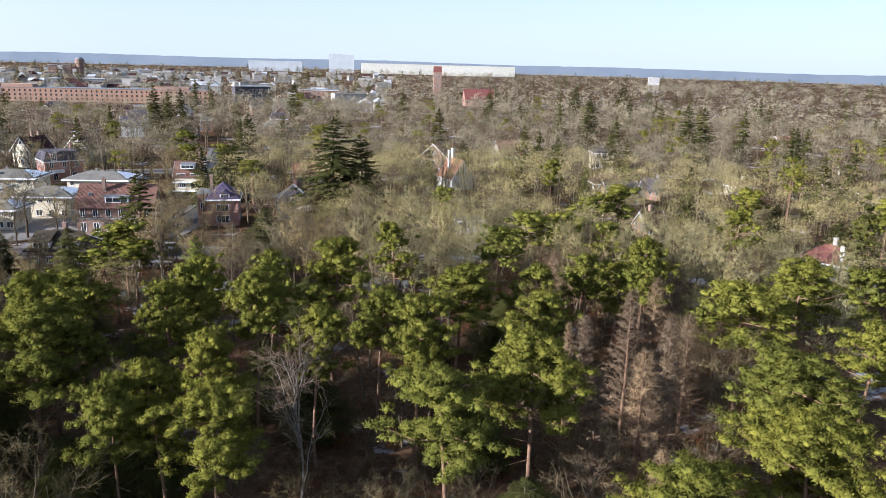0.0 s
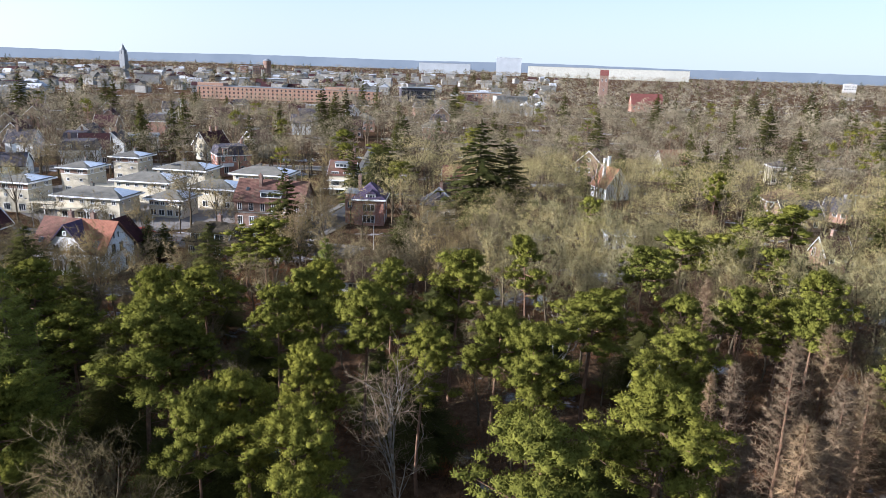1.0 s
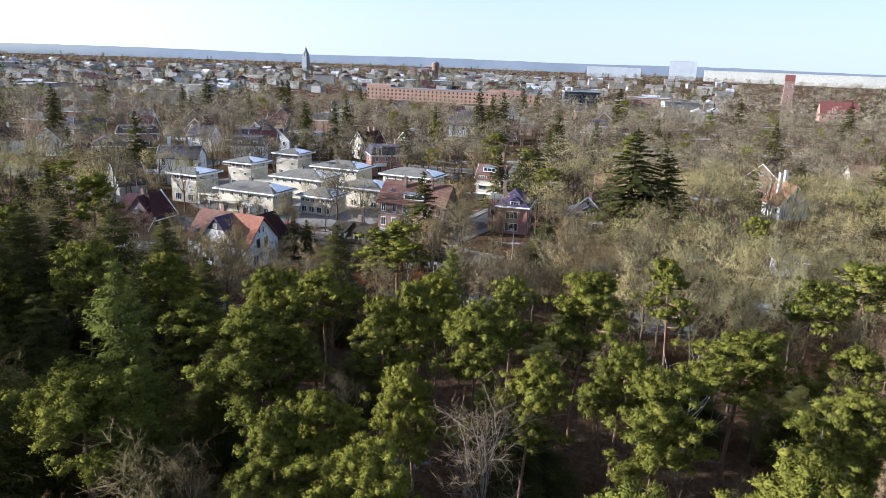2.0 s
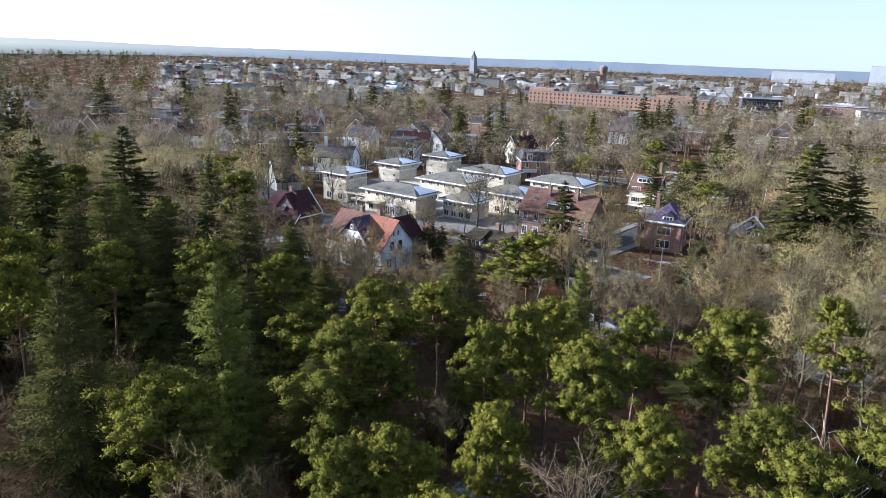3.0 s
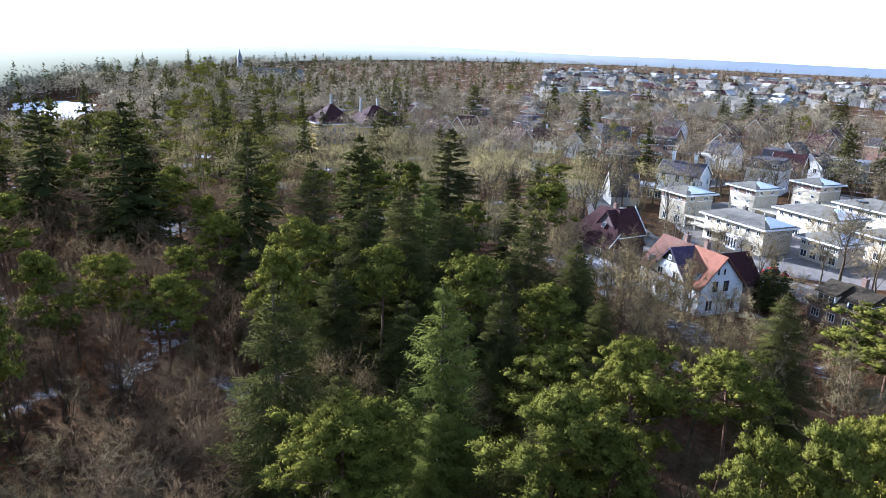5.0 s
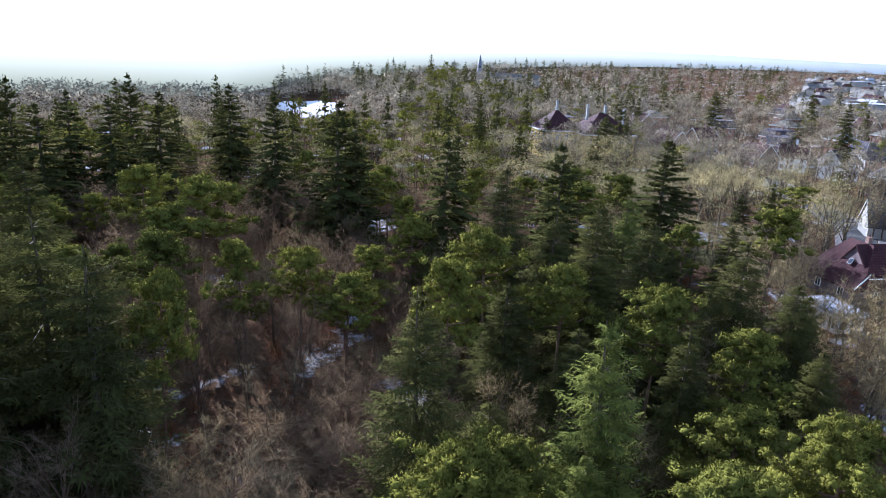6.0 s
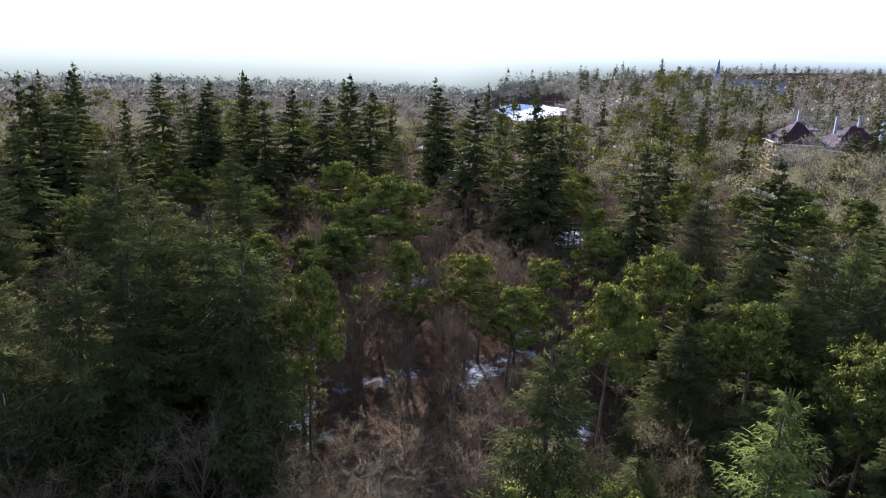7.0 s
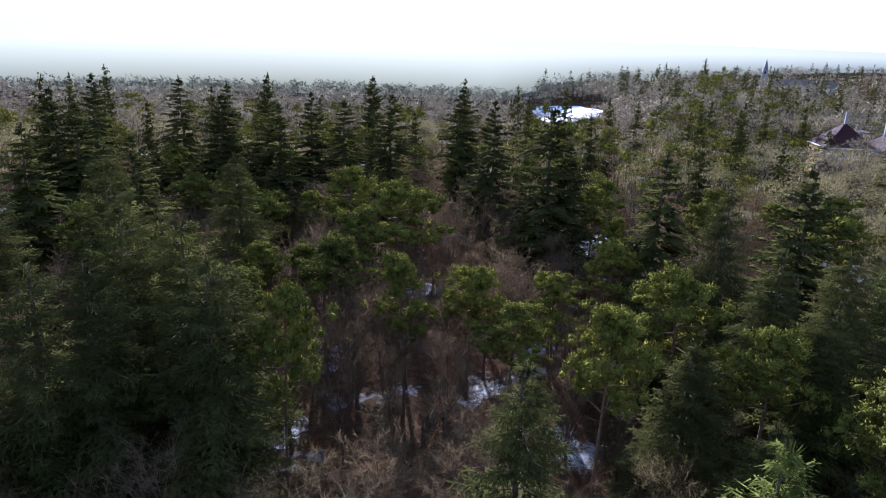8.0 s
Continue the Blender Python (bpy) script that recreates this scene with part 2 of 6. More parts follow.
def ground_material():
    m, nt, b = base_mat("forest_floor", 1.0, 0, 0.0)
    pos = world_pos(nt)
    litter = ramp(nt, noise_tex(nt, pos, 0.9, 8, 0.75), [(0.3, (0.032, 0.021, 0.013)), (0.5, (0.08, 0.048, 0.027)), (0.7, (0.145, 0.088, 0.05))])
    moss = ramp(nt, noise_tex(nt, pos, 0.7, 6), [(0.3, (0.04, 0.05, 0.018)), (0.7, (0.11, 0.12, 0.05))])
    col = mix(nt, ramp(nt, noise_tex(nt, pos, 0.035, 4), [(0.58, (0, 0, 0)), (0.7, (1, 1, 1))]), litter, moss)
    patch = ramp(nt, noise_tex(nt, pos, 0.06, 8, 0.72), [(0.57, (0, 0, 0)), (0.66, (1, 1, 1))])
    col = mix(nt, patch, col, (0.5, 0.52, 0.55))
    nt.links.new(col, b.inputs["Base Color"])
    bump(nt, b, noise_tex(nt, pos, 3, 8, 0.7), 0.8, 0.15)
    return m


M_GROUND = ground_material()


# ---- building blocks ----
def mesh_np(name, verts, tris, mats, index=None, normals=None):
    """A mesh from arrays of places and triangles, shaded by the given normals."""
    verts, tris = np.asarray(verts, np.float32), np.asarray(tris, np.int32)
    me = bpy.data.meshes.new(name)
    me.vertices.add(len(verts))
    me.vertices.foreach_set("co", verts.ravel())
    me.loops.add(tris.size)
    me.loops.foreach_set("vertex_index", tris.ravel())
    me.polygons.add(len(tris))
    me.polygons.foreach_set("loop_start", np.arange(0, tris.size, 3, dtype=np.int32))
    for m in mats:
        me.materials.append(m)
    if index is not None:
        me.polygons.foreach_set("material_index", np.asarray(index, np.int32))
    me.update(calc_edges=True)
    me.validate()
    if normals is not None:
        me.polygons.foreach_set("use_smooth", np.ones(len(tris), bool))
        at = me.attributes.new("custom_normal", "FLOAT_VECTOR", "POINT")
        at.data.foreach_set("vector", np.asarray(normals, np.float32).ravel())
    return me


def part(name, bm, material, parent=None, label=""):
    """Links a bmesh (or a ready mesh) as one object, under a thing or a part."""
    if isinstance(bm, bmesh.types.BMesh):
        me = bpy.data.meshes.new(name)
        bm.to_mesh(me)
        bm.free()
        me.materials.append(material)
    else:
        me = bm
    ob = new(name, me)
    if parent is not None:
        ob.parent = parent
    return tagged(ob, label)


def box(bm, x0, x1, y0, y1, z0, z1, bevel=0.0):
    v = [bm.verts.new((x, y, z)) for x in (x0, x1) for y in (y0, y1) for z in (z0, z1)]
    fs = [bm.faces.new([v[i] for i in f]) for f in ((0, 1, 3, 2), (4, 6, 7, 5), (0, 4, 5, 1), (2, 3, 7, 6), (0, 2, 6, 4), (1, 5, 7, 3))]
    if bevel:
        bmesh.ops.bevel(bm, geom=list({e for f in fs for e in f.edges}), offset=bevel, segments=2, affect="EDGES")
    return bm


def boxed(*a, **k):
    return box(bmesh.new(), *a, **k)


def hull(bm, pts):
    vs = [bm.verts.new(p) for p in pts]
    bmesh.ops.convex_hull(bm, input=vs)
    return bm


class Bits:
    """Gathers tubes and blades as arrays of triangles."""

    def __init__(self):
        self.v, self.f, self.m, self.n = [], [], [], 0

    def add(self, v, f, m):
        v = np.asarray(v, float).reshape(-1, 3)
        self.v.append(v)
        self.m.append(np.asarray(m, float).reshape(-1, 3))
        self.f.append(np.asarray(f, int) + self.n)
        self.n += len(v)

    def tube(self, pts, radii, sides):
        pts = np.asarray(pts, float)
        k = len(pts)
        way = pts[-1] - pts[0]
        way /= np.linalg.norm(way) + 1e-9
        ref = np.array((0, 0, 1.0)) if abs(way[2]) < 0.8 else np.array((1.0, 0, 0))
        a = np.cross(way, ref)
        a /= np.linalg.norm(a)
        b = np.cross(way, a)
        t = np.arange(sides) * 2 * np.pi / sides
        ring = np.cos(t)[:, None] * a + np.sin(t)[:, None] * b
        v = (pts[:, None, :] + ring[None] * np.asarray(radii)[:, None, None]).reshape(-1, 3)
        i = np.arange(sides)
        j = (i + 1) % sides
        f = []
        for s in range(k - 1):
            p, q = s * sides, (s + 1) * sides
            f += [np.stack([p + i, p + j, q + j], 1), np.stack([p + i, q + j, q + i], 1)]
        self.add(v, np.concatenate(f), np.tile(ring, (k, 1)))

    def blades(self, c, d, length, width, rng, face=None, shade=None):
        """Slim triangles from c along d, turned towards face where it is given; shade: the crown's way out at each."""
        c, d = np.asarray(c, float), np.asarray(d, float)
        d = d / (np.linalg.norm(d, axis=1, keepdims=True) + 1e-9)
        side = np.cross(d, rng.normal(size=d.shape) * (1.0 if face is None else 0.35) + (0.0 if face is None else np.asarray(face)))
        side /= np.linalg.norm(side, axis=1, keepdims=True) + 1e-9
        length = np.broadcast_to(np.asarray(length, float), (len(c),))[:, None]
        width = np.broadcast_to(np.asarray(width, float), (len(c),))[:, None]
        flat = np.cross(side, d)
        if shade is not None:
            shade = np.asarray(shade, float)
            shade = shade / (np.linalg.norm(shade, axis=1, keepdims=True) + 1e-9)
            turn = np.where((flat * shade).sum(1, keepdims=True) < 0, -1.0, 1.0)
            side, flat = side * turn, flat * turn
            flat = flat * 0.35 + shade
            flat /= np.linalg.norm(flat, axis=1, keepdims=True) + 1e-9
        v = np.stack([c - side * width / 2, c + side * width / 2, c + d * length], 1)
        self.add(v, np.arange(len(c) * 3).reshape(-1, 3), np.repeat(flat, 3, axis=0))

    def arrays(self):
        return np.concatenate(self.v), np.concatenate(self.f), np.concatenate(self.m)

    def mesh(self, name, mat):
        v, f, m = self.arrays()
        return mesh_np(name, v, f, [mat], normals=m)


def unit(rng, n):
    d = rng.normal(size=(n, 3))
    return d / np.linalg.norm(d, axis=1, keepdims=True)


_g = (1 + 5 ** 0.5) / 2
ICO_V = np.array([(-1, _g, 0), (1, _g, 0), (-1, -_g, 0), (1, -_g, 0), (0, -1, _g), (0, 1, _g), (0, -1, -_g), (0, 1, -_g), (_g, 0, -1), (_g, 0, 1), (-_g, 0, -1), (-_g, 0, 1)]) / math.hypot(1, _g)
ICO_F = np.array([(0, 11, 5), (0, 5, 1), (0, 1, 7), (0, 7, 10), (0, 10, 11), (1, 5, 9), (5, 11, 4), (11, 10, 2), (10, 7, 6), (7, 1, 8), (3, 9, 4), (3, 4, 2), (3, 2, 6), (3, 6, 8), (3, 8, 9), (4, 9, 5), (2, 4, 11), (6, 2, 10), (8, 6, 7), (9, 8, 1)])


def needle_clump(bits, rng, c, r, n, flat=0.7, long=0.34, wide=0.13, core=0.36, axis=None):
    """A dense pad of needle tufts round c, facing out of the pad and of the crown."""
    c = np.asarray(c, float)
    squash = np.array((1, 1, flat))
    bits.add(c + ICO_V * r * core * rng.uniform(0.6, 1.3, (12, 1)) * squash, ICO_F, ICO_V)
    d = unit(rng, n)
    d[:, 2] = np.where(d[:, 2] < -0.3, -d[:, 2], d[:, 2])
    start = c + d * r * rng.uniform(0.55, 0.95, (n, 1)) * squash * rng.uniform(0.85, 1.1)
    way = d * 0.5 + 0.8 * unit(rng, n) + np.array((0, 0, 0.3))
    out = d if axis is None else d * 0.75 + (c - axis) / (np.linalg.norm(c - axis) + 0.3) * 0.6
    bits.blades(start, way, long * rng.uniform(0.6, 1.3, n), wide, rng, out, out)


# ---- trees ----
def pine_arrays(seed, H=16.0, R=3.2, n_limbs=12, per=6, blades=125, clump=0.27, long=0.3, wide=0.11, core=0.36):
    rng = np.random.default_rng(seed)
    wood, green = Bits(), Bits()
    lean = rng.normal(0, 0.5, 2)
    zs = np.linspace(0, H * 0.95, 7)
    bend = np.sin(zs / H * 3 + rng.uniform(0, 6)) * 0.25
    axis = np.stack([lean[0] * (zs / H) ** 1.5 + bend, lean[1] * (zs / H) ** 1.5 - bend * 0.6, zs], 1)
    axis[0, :2] = 0
    wood.tube(axis, np.interp(zs, [0, H * 0.1, H], [0.27, 0.2, 0.05]), 7)

    def at(z):
        return np.array([np.interp(z, zs, axis[:, i]) for i in range(3)])
    low = rng.uniform(0.5, 0.62)
    for k in range(n_limbs):
        u = k / (n_limbs - 1)
        az = k * 2.4 + rng.normal(0, 0.35)
        za = H * (low + (0.9 - low) * u)
        length = R * (0.62 + 0.42 * math.sin(math.pi * min(1, 0.3 + 0.75 * u)) - 0.7 * max(0, u - 0.65)) * rng.uniform(0.75, 1.15)
        out = np.array((math.cos(az), math.sin(az), 0))
        a = at(za)
        tip = a + out * length + np.array((0, 0, length * rng.uniform(0.15, 0.5)))
        m = (a + tip) / 2 + np.array((0, 0, -0.12 * length))
        wood.tube([a, m, tip], [0.09, 0.06, 0.025], 4)
        for _ in range(per):
            s = rng.uniform(0.3, 1.02)
            c = a + (tip - a) * s + np.append(rng.normal(0, 0.22 * R, 2) * (0.5 + s * 0.6), rng.normal(0.15, 0.3))
            c[2] = min(c[2], H - 0.5)
            needle_clump(green, rng, c, R * clump * rng.uniform(0.7, 1.25), blades, rng.uniform(0.5, 0.75), long, wide, core, at(H * 0.55))
    top = at(H * 0.93)
    for _ in range(per + 2):
        c = top + np.append(rng.normal(0, 0.24 * R, 2), 0)
        c[2] = H - 0.55 - 0.5 * abs(rng.normal()) - 0.25 * np.linalg.norm(c[:2] - top[:2])
        needle_clump(green, rng, c, R * clump * rng.uniform(0.7, 1.1), blades, 0.7, long, wide, core, at(H * 0.55))
    for _ in range(4):
        az, z0 = rng.uniform(0, 6.28), H * rng.uniform(0.35, low)
        a = at(z0)
        tip = a + np.array((math.cos(az), math.sin(az), rng.uniform(-0.3, 0.3))) * rng.uniform(0.8, 2.0)
        wood.tube([a, tip], [0.035, 0.012], 3)
    return wood, green


def spruce_arrays(seed, H=22.0, R=4.2, whorls=30, boughs=6, segs=5, droop=0.4, fine=1, wide=1.0, taper=0.74, wild=False):
    """Tiers of boughs, each a drooping fan of sprays with hanging twigs, long below and short above."""
    rng = np.random.default_rng(seed)
    wood, green = Bits(), Bits()
    zs = np.linspace(0, H, 6)
    ax = np.stack([0.12 * np.sin(zs / 4 + seed), 0.12 * np.cos(zs / 5 + seed) - 0.12, zs], 1)
    wood.tube(ax, np.interp(zs, [0, H], [0.3, 0.02]), 7)
    C, D, Ln, Wd, N = [], [], [], [], []
    flat_up = np.array((0, 0, 1.0))
    for w in range(whorls):
        u = min(0.985, max(0, (w + rng.uniform(-0.3, 0.3)) / (whorls - 1)))
        z = H * (0.1 + 0.88 * u)
        full = R * ((1 - u) ** taper + 0.03) * (1.0 if u > 0.12 else 0.75)
        for k in range(boughs if u < 0.9 else 4):
            az = w * 1.1 + k * 2 * math.pi / boughs + rng.normal(0, 0.3)
            length = full * (rng.uniform(0.3, 1.35) if wild else rng.choice((0.6, 0.82, 0.95, 1.0, 1.1, 1.25)))
            out = np.array((math.cos(az), math.sin(az), 0))
            side = np.array((-out[1], out[0], 0))
            n = max(2, int(segs * (0.45 + 0.75 * length / R)))
            s = np.linspace(0.22, 0.97, n)
            rise = 0.5 if u > 0.7 else 0.14
            p = np.array((0, 0, min(H * 0.985, z + rng.uniform(-0.5, 0.5) * H / whorls))) + out * (length * s)[:, None]
            p[:, 2] += length * (rise * s - droop * s ** 2 + 0.22 * s ** 4)
            spread = 0.3 * length * (1.1 - s) + 0.2
            w0 = wide * (0.42 * length / n + 0.09)
            for sg in (-1, 1):
                for step in (range(3) if fine else (None,)):
                    way = (side * sg + out * 0.8 + np.array((0, 0, -0.2))) + rng.normal(0, 0.2 if step is None else 0.4, p.shape)
                    C.append(p if step is None else p + way * (spread * (0.05 + 0.3 * step))[:, None]), D.append(way)
                    Ln.append(spread * rng.uniform(0.8, 1.4, n) * (1.0 if step is None else 0.48)), Wd.append(np.full(n, w0 * (1.2 if step is None else 1.0))), N.append(np.tile(flat_up + out * 0.45, (n, 1)))
                if fine:
                    mid_way = p + (side * sg + out * 0.8) * (0.5 * spread)[:, None]
                    C.append(mid_way), D.append(np.array((0, 0, -0.75)) + out * 0.5 + side * sg * 0.4 + rng.normal(0, 0.35, p.shape))
                    Ln.append(rng.uniform(0.25, 0.6, n)), Wd.append(np.full(n, w0 * 0.8)), N.append(np.tile(out + flat_up * 0.4, (n, 1)))
            C.append(p), D.append(np.array((0, 0, -1.0)) + out * 0.5 + rng.normal(0, 0.3, p.shape))
            Ln.append(0.25 + 0.3 * rng.random(n) * length ** 0.5), Wd.append(np.full(n, w0)), N.append(np.tile(out + flat_up * 0.3, (n, 1)))
            C.append(p[-1:] - out * 0.3), D.append((out + np.array((0, 0, 0.25)))[None]), Ln.append(np.array([0.35 + 0.1 * length])), Wd.append(np.array([0.2 * wide])), N.append((flat_up + out * 0.3)[None])
            if w % 3 == 0 and fine:
                wood.tube([p[0] - out * 0.2 * length, p[n // 2], p[-1]], [0.035, 0.02, 0.008], 3)
    C, N = np.concatenate(C), np.concatenate(N)
    green.blades(C, np.concatenate(D), np.concatenate(Ln), np.concatenate(Wd), rng, N, N + C * np.array((0.25, 0.25, 0.0)))
    c = np.array((0, 0, H - 0.9)) + np.zeros((9, 3))
    up = rng.normal(0, 0.15, (9, 3)) + np.array((0, 0, 1.0))
    green.blades(c, up, 0.9, 0.13, rng, None, rng.normal(0, 1, (9, 3)) + np.array((0, 0, 0.5)))
    return wood, green


def bare_arrays(seed, H=14.0, spread=1.0, limbs=9, kids=6, twigs=6, fine=10, upright=0.0, fork=0.32, width=0.034, light=False, stout=1.0):
    rng = np.random.default_rng(seed)
    wood, thin = Bits(), Bits()

    def turn(d, amount):
        e = d + unit(rng, 1)[0] * amount
        return e / np.linalg.norm(e)

    def limb(p, d, length, r0, r1, segs, sides, lift=0.12):
        sides = 3 if light else sides
        pts = [p]
        for _ in range(segs):
            d = turn(d + np.array((0, 0, lift)), 0.22)
            pts.append(pts[-1] + d * length / segs)
        wood.tube(pts, np.linspace(r0, r1, segs + 1), sides)
        return np.array(pts), d
    trunk, _ = limb(np.zeros(3), np.array((0, 0, 1.0)), H * 0.62, 0.016 * H * stout, 0.006 * H * stout, 5, 7, 0.5)
    C, D, L = [], [], []
    heart = np.array((0, 0, H * 0.5))
    for k in range(limbs):
        s = fork + (0.98 - fork) * k / (limbs - 1)
        i = s * 5
        p = trunk[int(i)] + (trunk[min(5, int(i) + 1)] - trunk[int(i)]) * (i - int(i))
        az = k * 2.4 + rng.normal(0, 0.4)
        tilt = max(0.12, (0.85 - 0.45 * s) * spread - upright)
        d = np.array((math.cos(az) * tilt, math.sin(az) * tilt, 0.75))
        d /= np.linalg.norm(d)
        length = H * rng.uniform(0.34, 0.46) * (1.05 - 0.25 * s)
        pts, _ = limb(p, d, length, 0.0042 * H, 0.0013 * H, 4, 5)
        for j in range(kids):
            q = pts[1 + (j * 3) // kids] + (pts[2 + (j * 3) // kids] - pts[1 + (j * 3) // kids]) * rng.random()
            d2 = turn(pts[-1] - pts[0], 0) * 0.8 + unit(rng, 1)[0] * 0.8 + np.array((0, 0, 0.15))
            d2 /= np.linalg.norm(d2)
            span = H * rng.uniform(0.13, 0.22)
            if light:
                thin.blades(q[None], d2[None], span, width, rng, None, (q - heart)[None])
                sub = np.array([q, q + d2 * span * 0.5, q + d2 * span])
            else:
                sub, _ = limb(q, d2, span, 0.0014 * H, 0.0006 * H, 2, 3)
            for _ in range(twigs):
                a = sub[rng.integers(0, 2)]
                q3 = a + (sub[-1] - a) * rng.random()
                d3 = d2 * 0.6 + unit(rng, 1)[0] * 0.8 + np.array((0, 0, 0.2))
                C.append(q3), D.append(d3 / np.linalg.norm(d3)), L.append(H * rng.uniform(0.06, 0.12))
    C, D, L = np.array(C), np.array(D), np.array(L)
    thin.blades(C, D, L, width * 1.4, rng, None, C - heart)
    n = len(C)
    s = rng.random((n, fine, 1))
    c = (C[:, None] + D[:, None] * L[:, None, None] * s).reshape(-1, 3)
    d = (D[:, None] * 0.7 + rng.normal(0, 0.55, (n, fine, 3)) + np.array((0, 0, 0.12))).reshape(-1, 3)
    thin.blades(c, d, rng.uniform(0.35, 0.85, n * fine) * H / 14, width, rng, None, c - heart)
    return wood, thin


def larch_arrays(seed, H=16.0, R=2.8):
    rng = np.random.default_rng(seed)
    wood, thin = Bits(), Bits()
    wood.tube([(0, 0, 0), (0.1, 0, H * 0.5), (0, 0.1, H)], [0.2, 0.12, 0.02], 6)
    C, D, L = [], [], []
    for w in range(150):
        u = (w + rng.random()) / 150
        z = H * (0.22 + 0.77 * u)
        length = R * ((1 - u) ** 0.8 + 0.06) * rng.uniform(0.6, 1.1)
        az = w * 2.4 + rng.normal(0, 0.3)
        out = np.array((math.cos(az), math.sin(az), rng.uniform(0.15, 0.6)))
        p = np.array((0, 0, z))
        wood.tube([p, p + out * length], [0.022, 0.006], 3)
        n = 42
        s = rng.uniform(0.15, 1, n)
        C.append(p + out * (length * s)[:, None]), D.append(out * 0.6 + rng.normal(0, 0.6, (n, 3))), L.append(rng.uniform(0.25, 0.7, n))
    C = np.concatenate(C)
    thin.blades(C, np.concatenate(D), np.concatenate(L), 0.032, rng, None, C * np.array((1, 1, 0)) + np.array((0, 0, 0.6)))
    return wood, thin


def tree_thing(name, label, group, wood, leaf, bark, leaf_mat, crown="crown"):
    root = tagged(new(name), label, "tree", group)
    part("trunk", wood.mesh("trunk", bark), None, root)
    part(crown, leaf.mesh(crown, leaf_mat), None, root)
    return root


# ---- ground, roads, distance ----
def disc(name, rings, spokes, material, z=0.0):
    v = [(0, 0, z)]
    for r in rings:
        v += [(r * math.cos(2 * math.pi * k / spokes), r * math.sin(2 * math.pi * k / spokes), z) for k in range(spokes)]
    f = [(0, 1 + k, 1 + (k + 1) % spokes) for k in range(spokes)]
    for i in range(len(rings) - 1):
        a, b = 1 + i * spokes, 1 + (i + 1) * spokes
        for k in range(spokes):
            j = (k + 1) % spokes
            f += [(a + k, b + k, b + j), (a + k, b + j, a + j)]
    return new(name, mesh_np(name, v, f, [material]))


tagged(disc("ground", [40, 100, 200, 400, 800, 1600, 3200, 4600], 48, M_GROUND), "brown leaf-littered woodland floor with patches of thin snow", "ground", kind="structure")


def ribbon(name, pts, width, z, material, label, category, thick=0.0):
    bm = bmesh.new()
    pairs = []
    for i, (x, y) in enumerate(pts):
        a, b = Vector(pts[max(0, i - 1)]), Vector(pts[min(len(pts) - 1, i + 1)])
        d = (b - a).normalized()
        n = Vector((-d.y, d.x)) * width / 2
        pairs.append((bm.verts.new((x + n.x, y + n.y, z)), bm.verts.new((x - n.x, y - n.y, z))))
    for (a, b), (c, d) in zip(pairs, pairs[1:]):
        bm.faces.new((a, b, d, c))
    if thick:
        ext = bmesh.ops.extrude_face_region(bm, geom=bm.faces[:])
        bmesh.ops.translate(bm, verts=[g for g in ext["geom"] if isinstance(g, bmesh.types.BMVert)], vec=(0, 0, thick))
        bmesh.ops.recalc_face_normals(bm, faces=bm.faces[:])
    return tagged(part(name, bm, material), label, category, kind="structure")


ROADS = [
    [(-42, 128.4), (-48, 129), (-62, 130), (-80, 125), (-98, 121), (-116, 119), (-134, 125), (-150, 134)],
    [(-150, 134), (-160, 155), (-168, 190)],
    [(-58, 130), (-57, 160), (-58, 190), (-74, 230), (-90, 290)],
    [(-168, 190), (-145, 205), (-116, 218), (-74, 230)],
    [(-150, 134), (-190, 140), (-230, 146), (-300, 150)],
]
for i, pts in enumerate(ROADS):
    ribbon("road", pts, 6.0, 0.03 + 0.006 * i, M_ASPHALT, "dark asphalt residential street between gardens", "road")
    for sgn in (-1, 1):
        off = []
        for k, (x, y) in enumerate(pts):
            a, b = Vector(pts[max(0, k - 1)]), Vector(pts[min(len(pts) - 1, k + 1)])
            d = (b - a).normalized()
            off.append((x - d.y * 4.0 * sgn, y + d.x * 4.0 * sgn))
        ribbon("pavement", off, 1.6, 0.006 * i, M_PAVING, "grey paved footway beside the street", "pavement", 0.14 + 0.004 * i)


def blot(name, cx, cy, rx, ry, material, label, category, z=0.05, seed=1, lumps=0.25, kind="structure"):
    """A low sheet with a ragged edge."""
    rng = random.Random(seed)
    bm = bmesh.new()
    n = 40
    ph = [rng.uniform(0, 6.28) for _ in range(4)]
    rim = []
    for k in range(n):
        a = 2 * math.pi * k / n
        r = 1 + lumps * (math.sin(2 * a + ph[0]) + 0.7 * math.sin(3 * a + ph[1]) + 0.5 * math.sin(7 * a + ph[2]) + 0.4 * math.sin(12 * a + ph[3])) * 0.5
        rim.append((cx + rx * r * math.cos(a), cy + ry * r * math.sin(a)))
    c = bm.verts.new((cx, cy, z + 0.08))
    inner = [bm.verts.new((cx + (x - cx) * 0.93, cy + (y - cy) * 0.93, z + 0.05)) for x, y in rim]
    outer = [bm.verts.new((x, y, 0.004)) for x, y in rim]
    for k in range(n):
        j = (k + 1) % n
        bm.faces.new((c, inner[k], inner[j]))
        bm.faces.new((inner[k], outer[k], outer[j], inner[j]))
    return tagged(part(name, bm, material), label, category, kind=kind)


